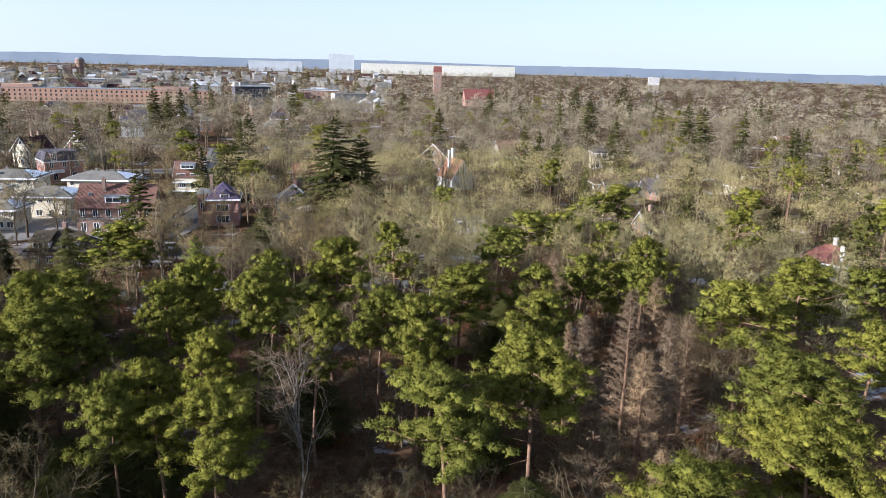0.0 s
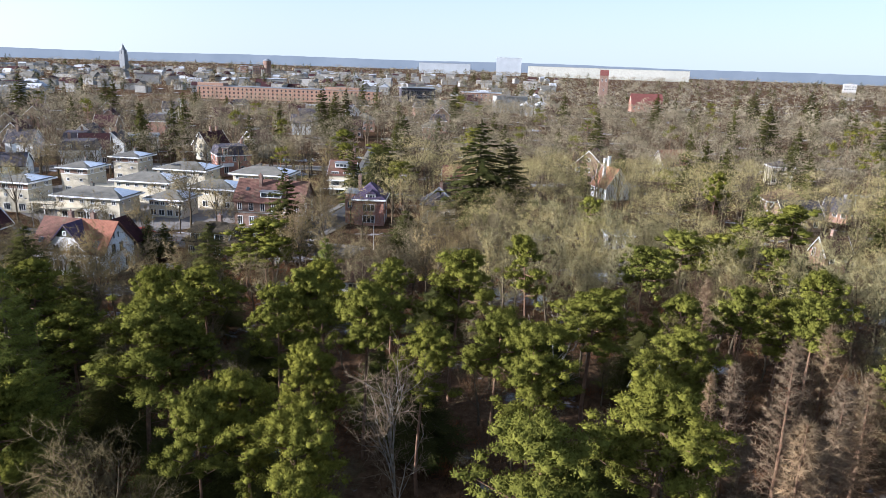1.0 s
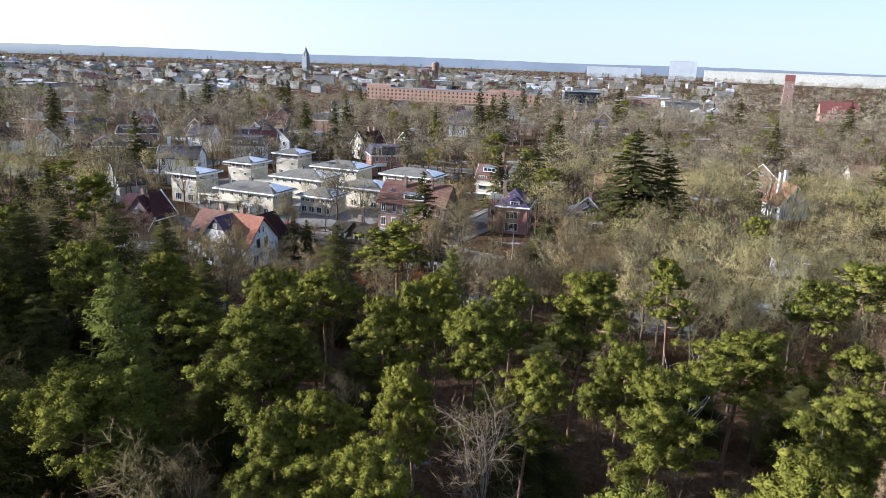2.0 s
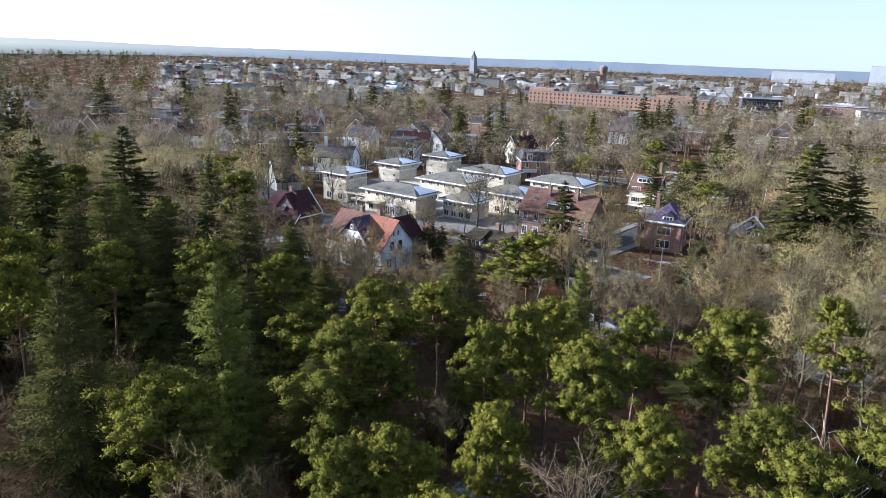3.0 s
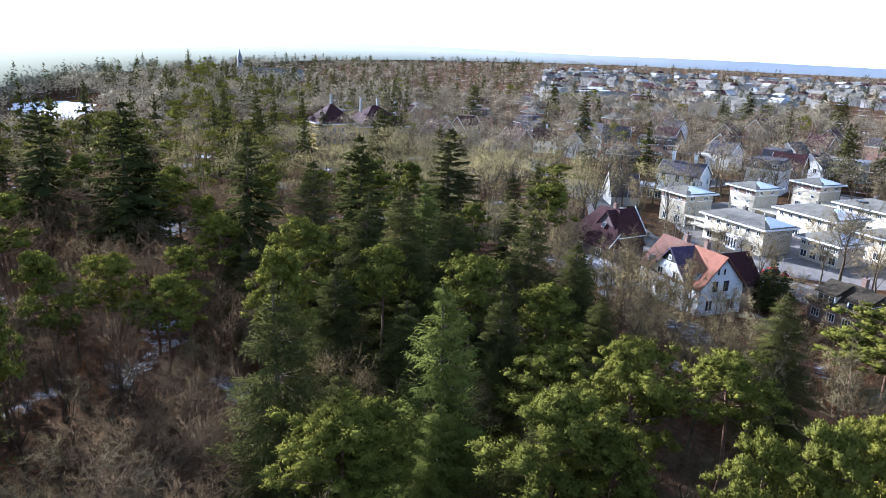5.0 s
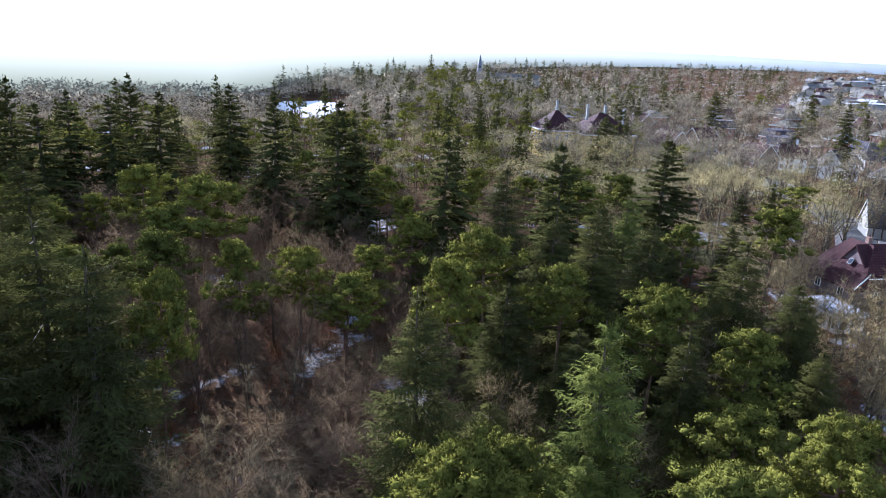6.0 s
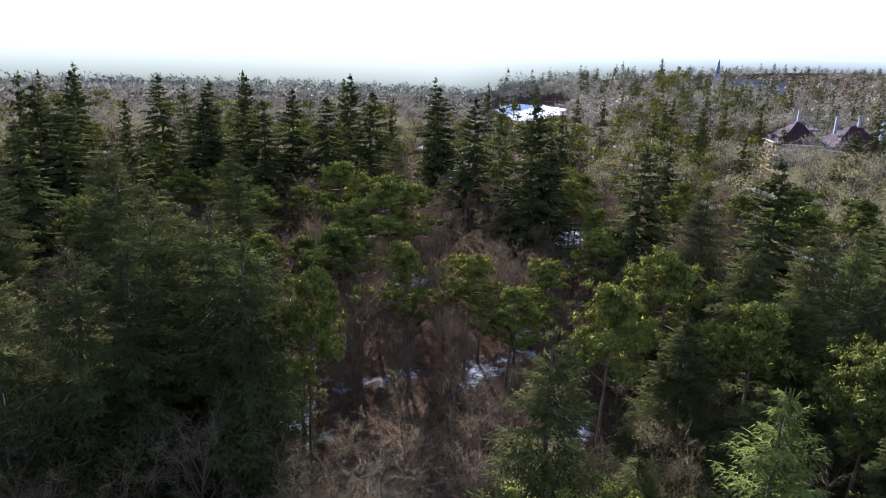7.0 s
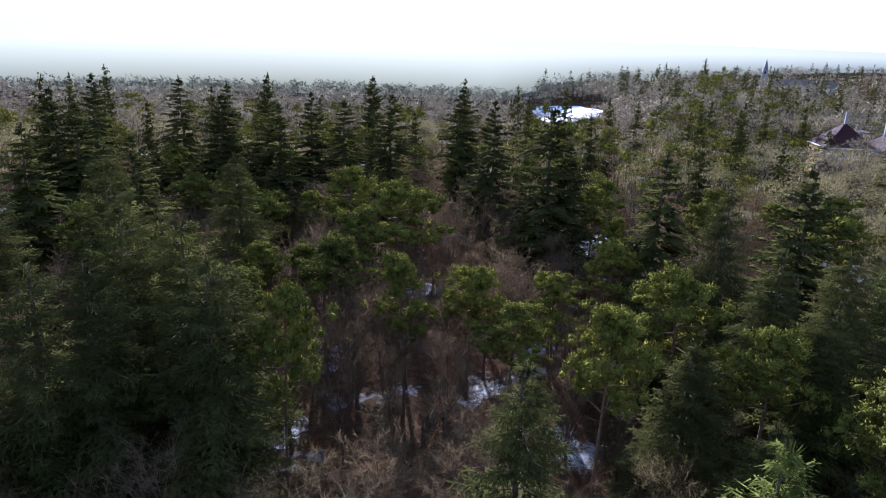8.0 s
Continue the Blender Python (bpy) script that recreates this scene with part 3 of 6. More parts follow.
blot("courtyard", -107, 160, 33, 33, M_PAVING, "grey paved courtyard and drives between the villas", "paving", 0.02, 17, 0.12)
SNOWS = [(-72, 96, 5, 3), (-66, 86, 4, 2.4), (-40, 97, 6, 3), (-30, 92, 3.4, 2), (-104, 94, 4, 2.5), (-78, 8, 3.4, 2), (-77, 26, 3, 1.8), (-138, 29, 9, 3), (-120, 40, 4, 2), (-96, 66, 3, 1.8), (-62, 12, 2.4, 1.6), (-86, 111, 3, 2), (-10, 110, 4, 2)]
for i, (x, y, a, b) in enumerate(SNOWS):
    blot("snow_patch", x, y, a, b, M_OLDSNOW, "thin patch of old snow on the woodland floor", "snow", 0.02, i + 3, 0.5)
blot("snow_field", -380, -20, 42, 19, M_SNOW, "open field covered with snow beyond the woods", "field", 0.05, 91, 0.3)


def rim(yaw):
    """How far the woods can be seen, by bearing: the painted haze closes them in towards the sun."""
    return np.interp(yaw, [0, 55, 72, 82, 90, 100, 165, 215, 360], [3100, 3100, 2000, 1250, 800, 430, 430, 3100, 3100])


def backdrop():
    """The far woods and low hills at the rim of the view, glowing with painted haze, whiter towards the sun."""
    n = 720
    rng = np.random.default_rng(5)
    a = np.arange(n) * 2 * np.pi / n                      # from +y to the left
    deg = np.degrees(a)
    r = rim(deg)
    top = 36 + (0.6 + 1.0 * np.sin(a * 5 + 1) + 0.9 * np.sin(a * 17) + rng.normal(0, 0.3, n)) * r / 1500
    x, y = -r * np.sin(a), r * np.cos(a)
    v = np.concatenate([np.stack([x, y, np.full(n, -2.0)], 1), np.stack([x, y, top], 1)])
    i = np.arange(n)
    j = (i + 1) % n
    f = np.concatenate([np.stack([i, j, n + j], 1), np.stack([i, n + j, n + i], 1)])
    m = bpy.data.materials.new("distant_haze_glow")
    m.use_nodes = True
    nt = m.node_tree
    nt.nodes.remove(nt.nodes["Principled BSDF"])
    # haze painted as emission: blue-grey all round, whitening upwards on the sun's side
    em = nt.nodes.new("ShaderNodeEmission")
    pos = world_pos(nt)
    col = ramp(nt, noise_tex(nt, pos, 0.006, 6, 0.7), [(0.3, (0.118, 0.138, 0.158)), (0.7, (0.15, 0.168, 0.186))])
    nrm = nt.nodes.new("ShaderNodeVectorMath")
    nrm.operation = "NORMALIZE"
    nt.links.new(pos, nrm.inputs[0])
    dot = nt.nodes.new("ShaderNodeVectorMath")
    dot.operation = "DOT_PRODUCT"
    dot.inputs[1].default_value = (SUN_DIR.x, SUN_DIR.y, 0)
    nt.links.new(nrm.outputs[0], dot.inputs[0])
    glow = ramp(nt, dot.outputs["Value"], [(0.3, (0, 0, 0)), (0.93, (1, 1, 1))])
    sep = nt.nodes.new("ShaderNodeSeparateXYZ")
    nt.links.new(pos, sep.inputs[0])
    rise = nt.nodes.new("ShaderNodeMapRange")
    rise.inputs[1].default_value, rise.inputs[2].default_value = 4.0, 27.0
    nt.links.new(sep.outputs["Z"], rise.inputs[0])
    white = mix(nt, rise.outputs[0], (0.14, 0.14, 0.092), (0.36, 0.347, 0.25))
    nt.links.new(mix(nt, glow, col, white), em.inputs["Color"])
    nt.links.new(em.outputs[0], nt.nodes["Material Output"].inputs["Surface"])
    tagged(new("backdrop", mesh_np("backdrop", v, f, [m])), "glowing pale blue-grey line of distant wooded land with painted haze", "backdrop", kind="structure")


backdrop()

# ---- buildings ----
BLOCKED = []           # x, y, radius that stays clear of trees
_windows = {}


def window_meshes(w, h, bars):
    key = (round(w, 2), round(h, 2), bars)
    if key not in _windows:
        t = 0.09
        xs = [-w / 2, -w / 2 + t]
        for k in range(1, bars):
            xs += [-w / 2 + w * k / bars - 0.035, -w / 2 + w * k / bars + 0.035]
        xs += [w / 2 - t, w / 2]
        zs = [-h / 2, -h / 2 + t, h / 2 - t, h / 2]
        bm = bmesh.new()
        g = [[bm.verts.new((x, 0.07, z)) for z in zs] for x in xs]
        for p in range(len(xs) - 1):
            for q in range(3):
                if q != 1 or p % 2 == 0:
                    bm.faces.new((g[p][q], g[p + 1][q], g[p + 1][q + 1], g[p][q + 1]))
        ext = bmesh.ops.extrude_face_region(bm, geom=bm.faces[:])
        bmesh.ops.translate(bm, verts=[e for e in ext["geom"] if isinstance(e, bmesh.types.BMVert)], vec=(0, -0.09, 0))
        bmesh.ops.recalc_face_normals(bm, faces=bm.faces[:])
        fr = bpy.data.meshes.new("window")
        bm.to_mesh(fr), bm.free()
        fr.materials.append(M_WHITE)
        bm = boxed(-w / 2 + t, w / 2 - t, -0.02, 0.03, -h / 2 + t, h / 2 - t)
        gl = bpy.data.meshes.new("pane")
        bm.to_mesh(gl), bm.free()
        gl.materials.append(M_GLASS)
        _windows[key] = (fr, gl)
    return _windows[key]


def window(root, place, out, w, h, bars=2):
    """A framed window on a wall; out: degrees to which it faces (0 is +x)."""
    fr, gl = window_meshes(w, h, bars)
    ob = part("window", fr, None, root)
    ob.matrix_basis = pose(*place, 0, 0, out - 90)
    part("pane", gl, None, ob)
    return ob


def roof_mesh(kind, w, l, eave, ridge, over, thick=0.22, cut=0.45):
    """The roof's body, ridge along x."""
    bm = bmesh.new()
    W, L = w / 2 + over, l / 2 + over
    drop = (ridge - eave) * over / (l / 2) if kind in ("gable", "halfhip") else 0.0
    e = eave - drop
    if kind == "gable":
        sec = [(-L, e), (0, ridge), (L, e), (L, e - thick), (0, ridge - thick * 1.3), (-L, e - thick)]
        a = [bm.verts.new((-W, y, z)) for y, z in sec]
        b = [bm.verts.new((W, y, z)) for y, z in sec]
        bm.faces.new((a[0], a[1], a[4], a[5])), bm.faces.new((a[1], a[2], a[3], a[4]))
        bm.faces.new((b[1], b[0], b[5], b[4])), bm.faces.new((b[2], b[1], b[4], b[3]))
        for i in range(6):
            j = (i + 1) % 6
            bm.faces.new((a[i], b[i], b[j], a[j]))
        bmesh.ops.recalc_face_normals(bm, faces=bm.faces[:])
    elif kind == "halfhip":
        zc = ridge - (ridge - eave) * cut
        yc = L * (ridge - zc) / (ridge - e)
        hull(bm, [(sx * W, sy * L, e - t) for sx in (-1, 1) for sy in (-1, 1) for t in (0, thick)] + [(sx * W, sy * yc, zc) for sx in (-1, 1) for sy in (-1, 1)] + [(sx * (W - yc), 0, ridge) for sx in (-1, 1)])
    elif kind == "hip":
        rl = max(0.0, W - L)
        rw = max(0.0, L - W)
        hull(bm, [(sx * W, sy * L, eave - t) for sx in (-1, 1) for sy in (-1, 1) for t in (0, thick)] + [(sx * rl, sy * rw, ridge) for sx in (-1, 1) for sy in (-1, 1)])
    elif kind == "mansard":
        hull(bm, [(sx * W, sy * L, eave - t) for sx in (-1, 1) for sy in (-1, 1) for t in (0, thick)] + [(sx * (W - 1.0), sy * (L - 1.0), ridge) for sx in (-1, 1) for sy in (-1, 1)])
    else:
        box(bm, -W, W, -L, L, eave, eave + thick)
    return bm


def wall_mesh(kind, w, l, eave, ridge, thick=0.3, cut=0.45):
    """Four walls with their gables in one piece, hollow, with thickness."""
    top = eave - 0.02
    rise = []
    if kind == "gable":
        rise = [(0.0, ridge - 0.35)]
    elif kind == "halfhip":
        zc = ridge - (ridge - eave) * cut - 0.2
        yc = l / 2 * (ridge - 0.2 - zc) / (ridge - eave)
        rise = [(-yc, zc), (yc, zc)]
    bm = bmesh.new()

    def shell(X, Y, dz):
        base = [bm.verts.new((sx * X, sy * Y, -0.3)) for sx, sy in ((1, -1), (1, 1), (-1, 1), (-1, -1))]
        right = [bm.verts.new((X, -Y, top))] + [bm.verts.new((X, y, z - dz)) for y, z in rise] + [bm.verts.new((X, Y, top))]
        left = [bm.verts.new((-X, Y, top))] + [bm.verts.new((-X, y, z - dz)) for y, z in reversed(rise)] + [bm.verts.new((-X, -Y, top))]
        return base, right, left
    ob, orr, ol = shell(w / 2, l / 2, 0)
    ib, ir, il = shell(w / 2 - thick, l / 2 - thick, 0.1)
    for bs, rt, lf in ((ob, orr, ol), (ib, ir, il)):
        bm.faces.new([bs[0], bs[1]] + rt[::-1])
        bm.faces.new([bs[1], bs[2], lf[0], rt[-1]])
        bm.faces.new([bs[2], bs[3]] + lf[::-1])
        bm.faces.new([bs[3], bs[0], rt[0], lf[-1]])
    for o, n in ((orr + ol, ir + il), (ob, ib)):
        for k in range(len(o)):
            m = (k + 1) % len(o)
            bm.faces.new((o[k], o[m], n[m], n[k]))
    bmesh.ops.recalc_face_normals(bm, faces=bm.faces[:])
    return bm


def chimney(root, x, y, z0, z1, w=0.7, l=0.7, mat=None):
    bm = boxed(x - w / 2, x + w / 2, y - l / 2, y + l / 2, z0, z1, bevel=0.02)
    box(bm, x - w / 2 - 0.07, x + w / 2 + 0.07, y - l / 2 - 0.07, y + l / 2 + 0.07, z1, z1 + 0.14)
    c = part("chimney", bm, mat or M_BROWN, root)
    pot = bmesh.new()
    bmesh.ops.create_cone(pot, cap_ends=True, segments=8, radius1=0.13, radius2=0.1, depth=0.4, matrix=Matrix.Translation((x, y, z1 + 0.33)))
    part("chimney_pot", pot, M_TILE_B, c)


def dormer(root, x, y, z, out, w=1.8, h=1.3, depth=2.2, mat=None, roof=None, pitched=True):
    """A dormer whose front stands at (x, y, z), facing out degrees."""
    bm = boxed(-w / 2, w / 2, -depth, 0, 0, h)
    d = part("dormer", bm, mat or M_WHITE, root)
    d.matrix_basis = pose(x, y, z, 0, 0, out - 90)
    rf = bmesh.new()
    if pitched:
        hull(rf, [(sx * (w / 2 + 0.2), yy, h + 0.02) for sx in (-1, 1) for yy in (-depth, 0.25)] + [(0, yy, h + w * 0.4) for yy in (-depth, 0.25)] + [(sx * (w / 2 + 0.2), yy, h + 0.12) for sx in (-1, 1) for yy in (-depth, 0.25)])
    else:
        box(rf, -w / 2 - 0.2, w / 2 + 0.2, -depth, 0.25, h + 0.01, h + 0.18)
    part("dormer_roof", rf, roof or M_LEAD, d)
    fr, gl = window_meshes(w - 0.3, h - 0.3, 3 if w > 1.6 else 2)
    ob = part("window", fr, None, d)
    ob.matrix_basis = pose(0, 0.01, h / 2)
    part("pane", gl, None, ob)


def roof_light(root, x, y, z, out, slope, w=0.8, h=1.0):
    bm = boxed(-w / 2, w / 2, -h / 2, h / 2, -0.05, 0.09, bevel=0.015)
    s = part("roof_light", bm, M_LEAD, root)
    s.matrix_basis = pose(x, y, z, 0, 0, out - 90) @ pose(0, 0, 0, -slope, 0, 0)
    part("pane", boxed(-w / 2 + 0.07, w / 2 - 0.07, -h / 2 + 0.07, h / 2 - 0.07, 0.0, 0.1), M_GLASS, s)


SIDES = {"+x": (1, 0, 0), "-x": (-1, 0, 180), "+y": (0, 1, 90), "-y": (0, -1, 270)}


def building(name, label, cx, cy, rot, w, l, eave, ridge, kind, walls, roof, rows=(), over=0.5, category="house", group="", chimneys=(), fascia=True, cut=0.45, clear=True):
    """A house: rows are (side, count, middle height, width, height, bars)."""
    root = tagged(new(name), label, category, group)
    root.matrix_basis = pose(cx, cy, 0, 0, 0, rot)
    part("wall", wall_mesh(kind, w, l, eave, ridge, cut=cut), walls, root)
    part("roof", roof_mesh(kind, w, l, eave, ridge, over, cut=cut), roof, root)
    if fascia and kind in ("hip", "flat", "mansard"):
        bm = bmesh.new()
        W, L = w / 2 + over + 0.05, l / 2 + over + 0.05
        for y in (-L, L - 0.08):
            box(bm, -W, W, y, y + 0.08, eave - 0.3, eave + 0.03)
        for x in (-W, W - 0.08):
            box(bm, x, x + 0.08, -L + 0.08, L - 0.08, eave - 0.3, eave + 0.03)
        part("fascia", bm, M_WHITE, root, "white painted fascia board")
    elif fascia and kind == "gable":
        for sx in (-1, 1):
            bm = bmesh.new()
            W, L = w / 2 + over, l / 2 + over
            e = eave - (ridge - eave) * over / (l / 2)
            x = sx * (W + 0.03)
            for sy in (-1, 1):
                hull(bm, [(x + dx, yy, zz + dz) for dx in (-0.03, 0.03) for yy, zz in ((sy * L, e), (0, ridge)) for dz in (0.03, -0.24)])
            part("verge_board", bm, M_WHITE, root, "white painted verge board")
    for side, count, z, ww, wh, bars in rows:
        dx, dy, out = SIDES[side]
        span = l if dx else w
        for k in range(count):
            u = (k + 0.5) / count * span - span / 2
            p = (dx * w / 2, u, z) if dx else (u, dy * l / 2, z)
            window(root, p, out, ww, wh, bars)
    for x, y, z0, z1, m in chimneys:
        chimney(root, x, y, z0, z1, mat=m)
    if clear:
        BLOCKED.append((cx, cy, 0.5 * math.hypot(w, l) + 0.5))
    return root


def slope_snow(root, w, l, eave, ridge, over, seed):
    """Old snow left on the shaded end of a hipped roof (+x)."""
    rng = random.Random(seed)
    W, L = w / 2 + over, l / 2 + over
    rl = max(0.0, W - L)
    rw = max(0.0, L - W)
    bm = bmesh.new()
    rows = []
    for s in (0.1, 0.3, 0.5, 0.7, 0.86):
        x = W + (rl - W) * s
        z = eave + (ridge - eave) * s + 0.05
        half = L + (rw - L) * s
        a, b = -half * rng.uniform(0.6, 0.92), half * rng.uniform(0.75, 0.95)
        rows.append([bm.verts.new((x, a + (b - a) * k / 6, z)) for k in range(7)])
    for r, q in zip(rows, rows[1:]):
        for k in range(6):
            bm.faces.new((r[k], r[k + 1], q[k + 1], q[k]))
    ext = bmesh.ops.extrude_face_region(bm, geom=bm.faces[:])
    bmesh.ops.translate(bm, verts=[g for g in ext["geom"] if isinstance(g, bmesh.types.BMVert)], vec=(0, 0, 0.04))
    part("snow", bm, M_SNOW, root, "thin old snow on the shaded slope")


# cream apartment villas
VROT = 4.0
for k, (cx, cy, w, l) in enumerate([(-126.2, 139.6, 7.6, 7.8), (-128.8, 161.6, 7.4, 7.6), (-130.4, 183.6, 7.6, 7.6)]):
    v = building("cream_villa", "three-storey cream rendered villa with a shallow grey hipped roof", cx, cy, VROT, w, l, 7.0, 8.3, "hip", M_CREAM, M_GREYROOF,
                 [("-y", 2, 6.0, 1.5, 0.9, 3), ("-y", 2, 3.9, 0.8, 0.8, 2), ("+x", 2, 6.0, 1.3, 0.9, 3), ("+x", 3, 3.9, 0.5, 0.5, 1), ("-x", 2, 6.0, 1.3, 0.9, 3), ("-y", 2, 1.3, 1.7, 1.6, 3), ("+y", 2, 4, 1.2, 1.1, 2)],
                 over=0.9, category="villa", group="cream villas", chimneys=[(0.4, 0.8, 7.8, 8.8, M_GREYROOF)])
    band = bmesh.new()
    box(band, -w / 2 - 0.03, w / 2 + 0.03, -l / 2 - 0.03, -l / 2 - 0.002, 5.45, 6.68)
    part("brown_band", band, M_BROWN, v, "brown brick band between the upper windows")
    cornice = bmesh.new()
    box(cornice, -w / 2 - 0.06, w / 2 + 0.06, -l / 2 - 0.06, l / 2 + 0.06, 5.26, 5.4)
    part("string_course", cornice, M_WHITE, v)
    slope_snow(v, w, l, 7.0, 8.3, 0.9, 40 + k)
    porch = boxed(w / 2, w / 2 + 7.5, -l / 2 - 0.5, -l / 2 + 4, 2.5, 2.75, bevel=0.03)
    part("porch_roof", porch, M_CREAM, v)
    for px in (w / 2 + 0.6, w / 2 + 3.6, w / 2 + 7.1):
        part("porch_post", boxed(px - 0.12, px + 0.12, -l / 2 - 0.2, -l / 2 + 0.04, -0.1, 2.5), M_WHITE, v)
for k, (cx, cy, w, l, e) in enumerate([(-105.8, 138.0, 15.0, 7.6, 5.4), (-107.8, 159.8, 14.0, 9.4, 5.4), (-109.0, 178.4, 13.6, 9.0, 5.6), (-86.5, 179.0, 14.4, 8.6, 5.6), (-88.8, 159.0, 11.0, 8.4, 5.0), (-92.5, 146.0, 8.0, 7.0, 4.4)]):
    v = building("cream_villa", "two-storey cream rendered villa under a low grey hipped roof", cx, cy, VROT, w, l, e, e + 1.6, "hip", M_CREAM, M_GREYROOF,
                 [("-y", 6, e - 1.15, 1.0, 0.85, 2), ("-y", 4, 1.2, 1.4, 1.4, 2), ("+x", 3, e - 1.15, 0.6, 0.6, 1), ("-x", 2, e - 1.15, 0.9, 0.8, 2), ("+y", 5, e - 1.15, 1.0, 0.9, 2)],
                 over=0.9, category="villa", group="cream villas", chimneys=[(-1.5, 0.5, e + 1.0, e + 2.0, M_GREYROOF)])
    slope_snow(v, w, l, e, e + 1.6, 0.9, 60 + k)
    if k == 0:
        bay = bmesh.new()
        hull(bay, [(x, y, z) for x, y in ((-0.2, -l / 2 - 1.3), (2.6, -l / 2 - 1.3), (-0.9, -l / 2), (3.3, -l / 2)) for z in (-0.1, 2.7)])
        b = part("bay", bay, M_WHITE, v, "white bay window")
        for q in range(4):
            window(b, (0.15 + q * 0.7, -l / 2 - 1.3, 1.4), 270, 0.6, 2.0, 1)
        part("terrace_roof", boxed(-w / 2 - 2.5, -1.2, -l / 2 - 2.2, -l / 2, 2.6, 2.85), M_CREAM, v)
    if k == 2:
        part("solar_panel", boxed(-3.4, -1.4, -3.4, -2.0, e + 0.95, e + 1.05), M_PANEL, v)

# white house with orange tiles: a long ridge with a cross gable before it
wh = building("gabled_house", "white rendered house with orange and weathered brown clay tiles", -81.8, 104.3, 1.5, 13.2, 8.0, 4.5, 8.7, "gable", M_WHITE, M_TILE_B,
              [("+x", 2, 1.5, 1.3, 1.7, 2), ("+y", 4, 1.5, 1.2, 1.2, 2), ("-y", 4, 1.6, 1.3, 1.5, 2)], over=0.4, group="garden houses", chimneys=[(-2.4, 0.7, 7.6, 9.5, M_BROWN), (1.6, 1.0, 7.4, 9.4, M_BROWN)], fascia=False)
tiles = part("roof", roof_mesh("gable", 6.0, 8.0, 4.5, 8.7, 0.4, thick=0.1), M_TILE_O, wh, "bright orange clay tiles")
tiles.matrix_basis = pose(3.65, 0, 0.05)
for y, z, ww, hh in ((-1.0, 6.5, 0.55, 1.1), (0.1, 6.5, 0.55, 1.1), (-1.3, 4.3, 1.2, 1.8), (0.7, 4.3, 1.2, 1.8)):
    window(wh, (6.6, y, z), 0, ww, hh, 1)
roof_light(wh, 5.0, -3.2, 5.45, 270, 45, 0.9, 1.2)
roof_light(wh, -5.4, -3.2, 5.4, 270, 45, 0.8, 1.0)
wing = part("cross_wing", wall_mesh("gable", 4.0, 7.6, 4.6, 8.65), M_WHITE, wh, "white cross gable")
wing.matrix_basis = pose(0.2, -2.3, 0, 0, 0, 90)
part("cross_roof", roof_mesh("gable", 4.0, 7.6, 4.6, 8.65, 0.35), M_TILE_P, wing, "dark purple glazed tiles with frost")
part("gable_boards", hull(bmesh.new(), [(-2.0 - dx, y, z) for dx in (0.005, 0.09) for y, z in ((-1.75, 6.5), (1.75, 6.5), (0, 8.3))]), M_BOARDS, wing, "dark green boarding in the gable")
for y, z, ww, hh in ((-1.6, 4.4, 1.5, 1.8), (1.9, 4.4, 1.2, 1.6), (-1.6, 1.6, 1.6, 1.9), (1.7, 1.6, 1.6, 1.9), (0.0, 7.1, 0.6, 0.8)):
    window(wing, (-2.1 if z > 7 else -2.0, y, z), 180, ww, hh, 2)
rear = part("rear_wing", wall_mesh("gable", 6.0, 6.4, 4.4, 8.0), M_BROWN, wh, "brown brick rear wing")
rear.matrix_basis = pose(3.0, 4.6, 0, 0, 0, 90)
part("rear_roof", roof_mesh("gable", 6.0, 6.4, 4.4, 8.0, 0.35), M_TILE_M, rear, "dark maroon tiles")

# dark brick house with maroon roof
dk = building("brick_house", "dark purple brick house with maroon half-hipped roof", -106.7, 106.1, 9.5, 9.8, 8.6, 3.0, 8.8, "halfhip", M_DARKBRICK, M_TILE_M,
              [("+x", 1, 1.3, 1.2, 2.0, 2), ("-y", 2, 1.6, 1.2, 1.4, 2)], over=0.3, group="garden houses", chimneys=[(0.8, 0.4, 7.9, 9.6, M_BROWN)], cut=0.66)
for y, z, ww, hh in ((-2.6, 3.7, 0.8, 1.2), (3.2, 3.7, 0.8, 1.3)):
    window(dk, (4.9, y, z), 0, ww, hh, 2)
roof_light(dk, 1.2, -2.4, 6.0, 270, 54)
roof_light(dk, 3.6, 1.6, 6.2, 0, 49, 0.7, 0.9)
cross = part("cross_wing", wall_mesh("gable", 6.4, 7.0, 4.7, 8.75), M_DARKBRICK, dk)
cross.matrix_basis = pose(1.4, 1.15, 0, 0, 0, 90)
part("cross_roof", roof_mesh("gable", 6.4, 7.0, 4.7, 8.75, 0.25), M_TILE_M, cross)
part("verge_board", hull(bmesh.new(), [(x, 4.6 + dy, z + dz) for dy in (0, 0.14) for dz in (0, 0.3) for x, z in ((5.1, 4.35), (1.4, 8.8))]), M_WHITE, dk, "white painted verge board")
part("verge_board", hull(bmesh.new(), [(5.2 + dx, y, z) for dx in (0, 0.1) for y, z in ((-4.5, 2.75), (-4.5, 3.0), (-2.2, 4.95), (-2.2, 5.2))]), M_WHITE, dk, "white painted verge board")
part("eaves_board", boxed(5.16, 5.26, -2.3, 4.55, 4.3, 4.5), M_WHITE, dk, "white painted eaves board")
gr = building("garden_room", "white flat-roofed garden room with snow on its roof", -94.0, 95.4, 12.0, 7.0, 4.5, 2.6, 2.9, "flat", M_WHITE, M_LEAD, [("-y", 4, 1.4, 1.2, 1.7, 2), ("+x", 2, 1.4, 1.2, 1.7, 2)], over=0.3, category="garden room")
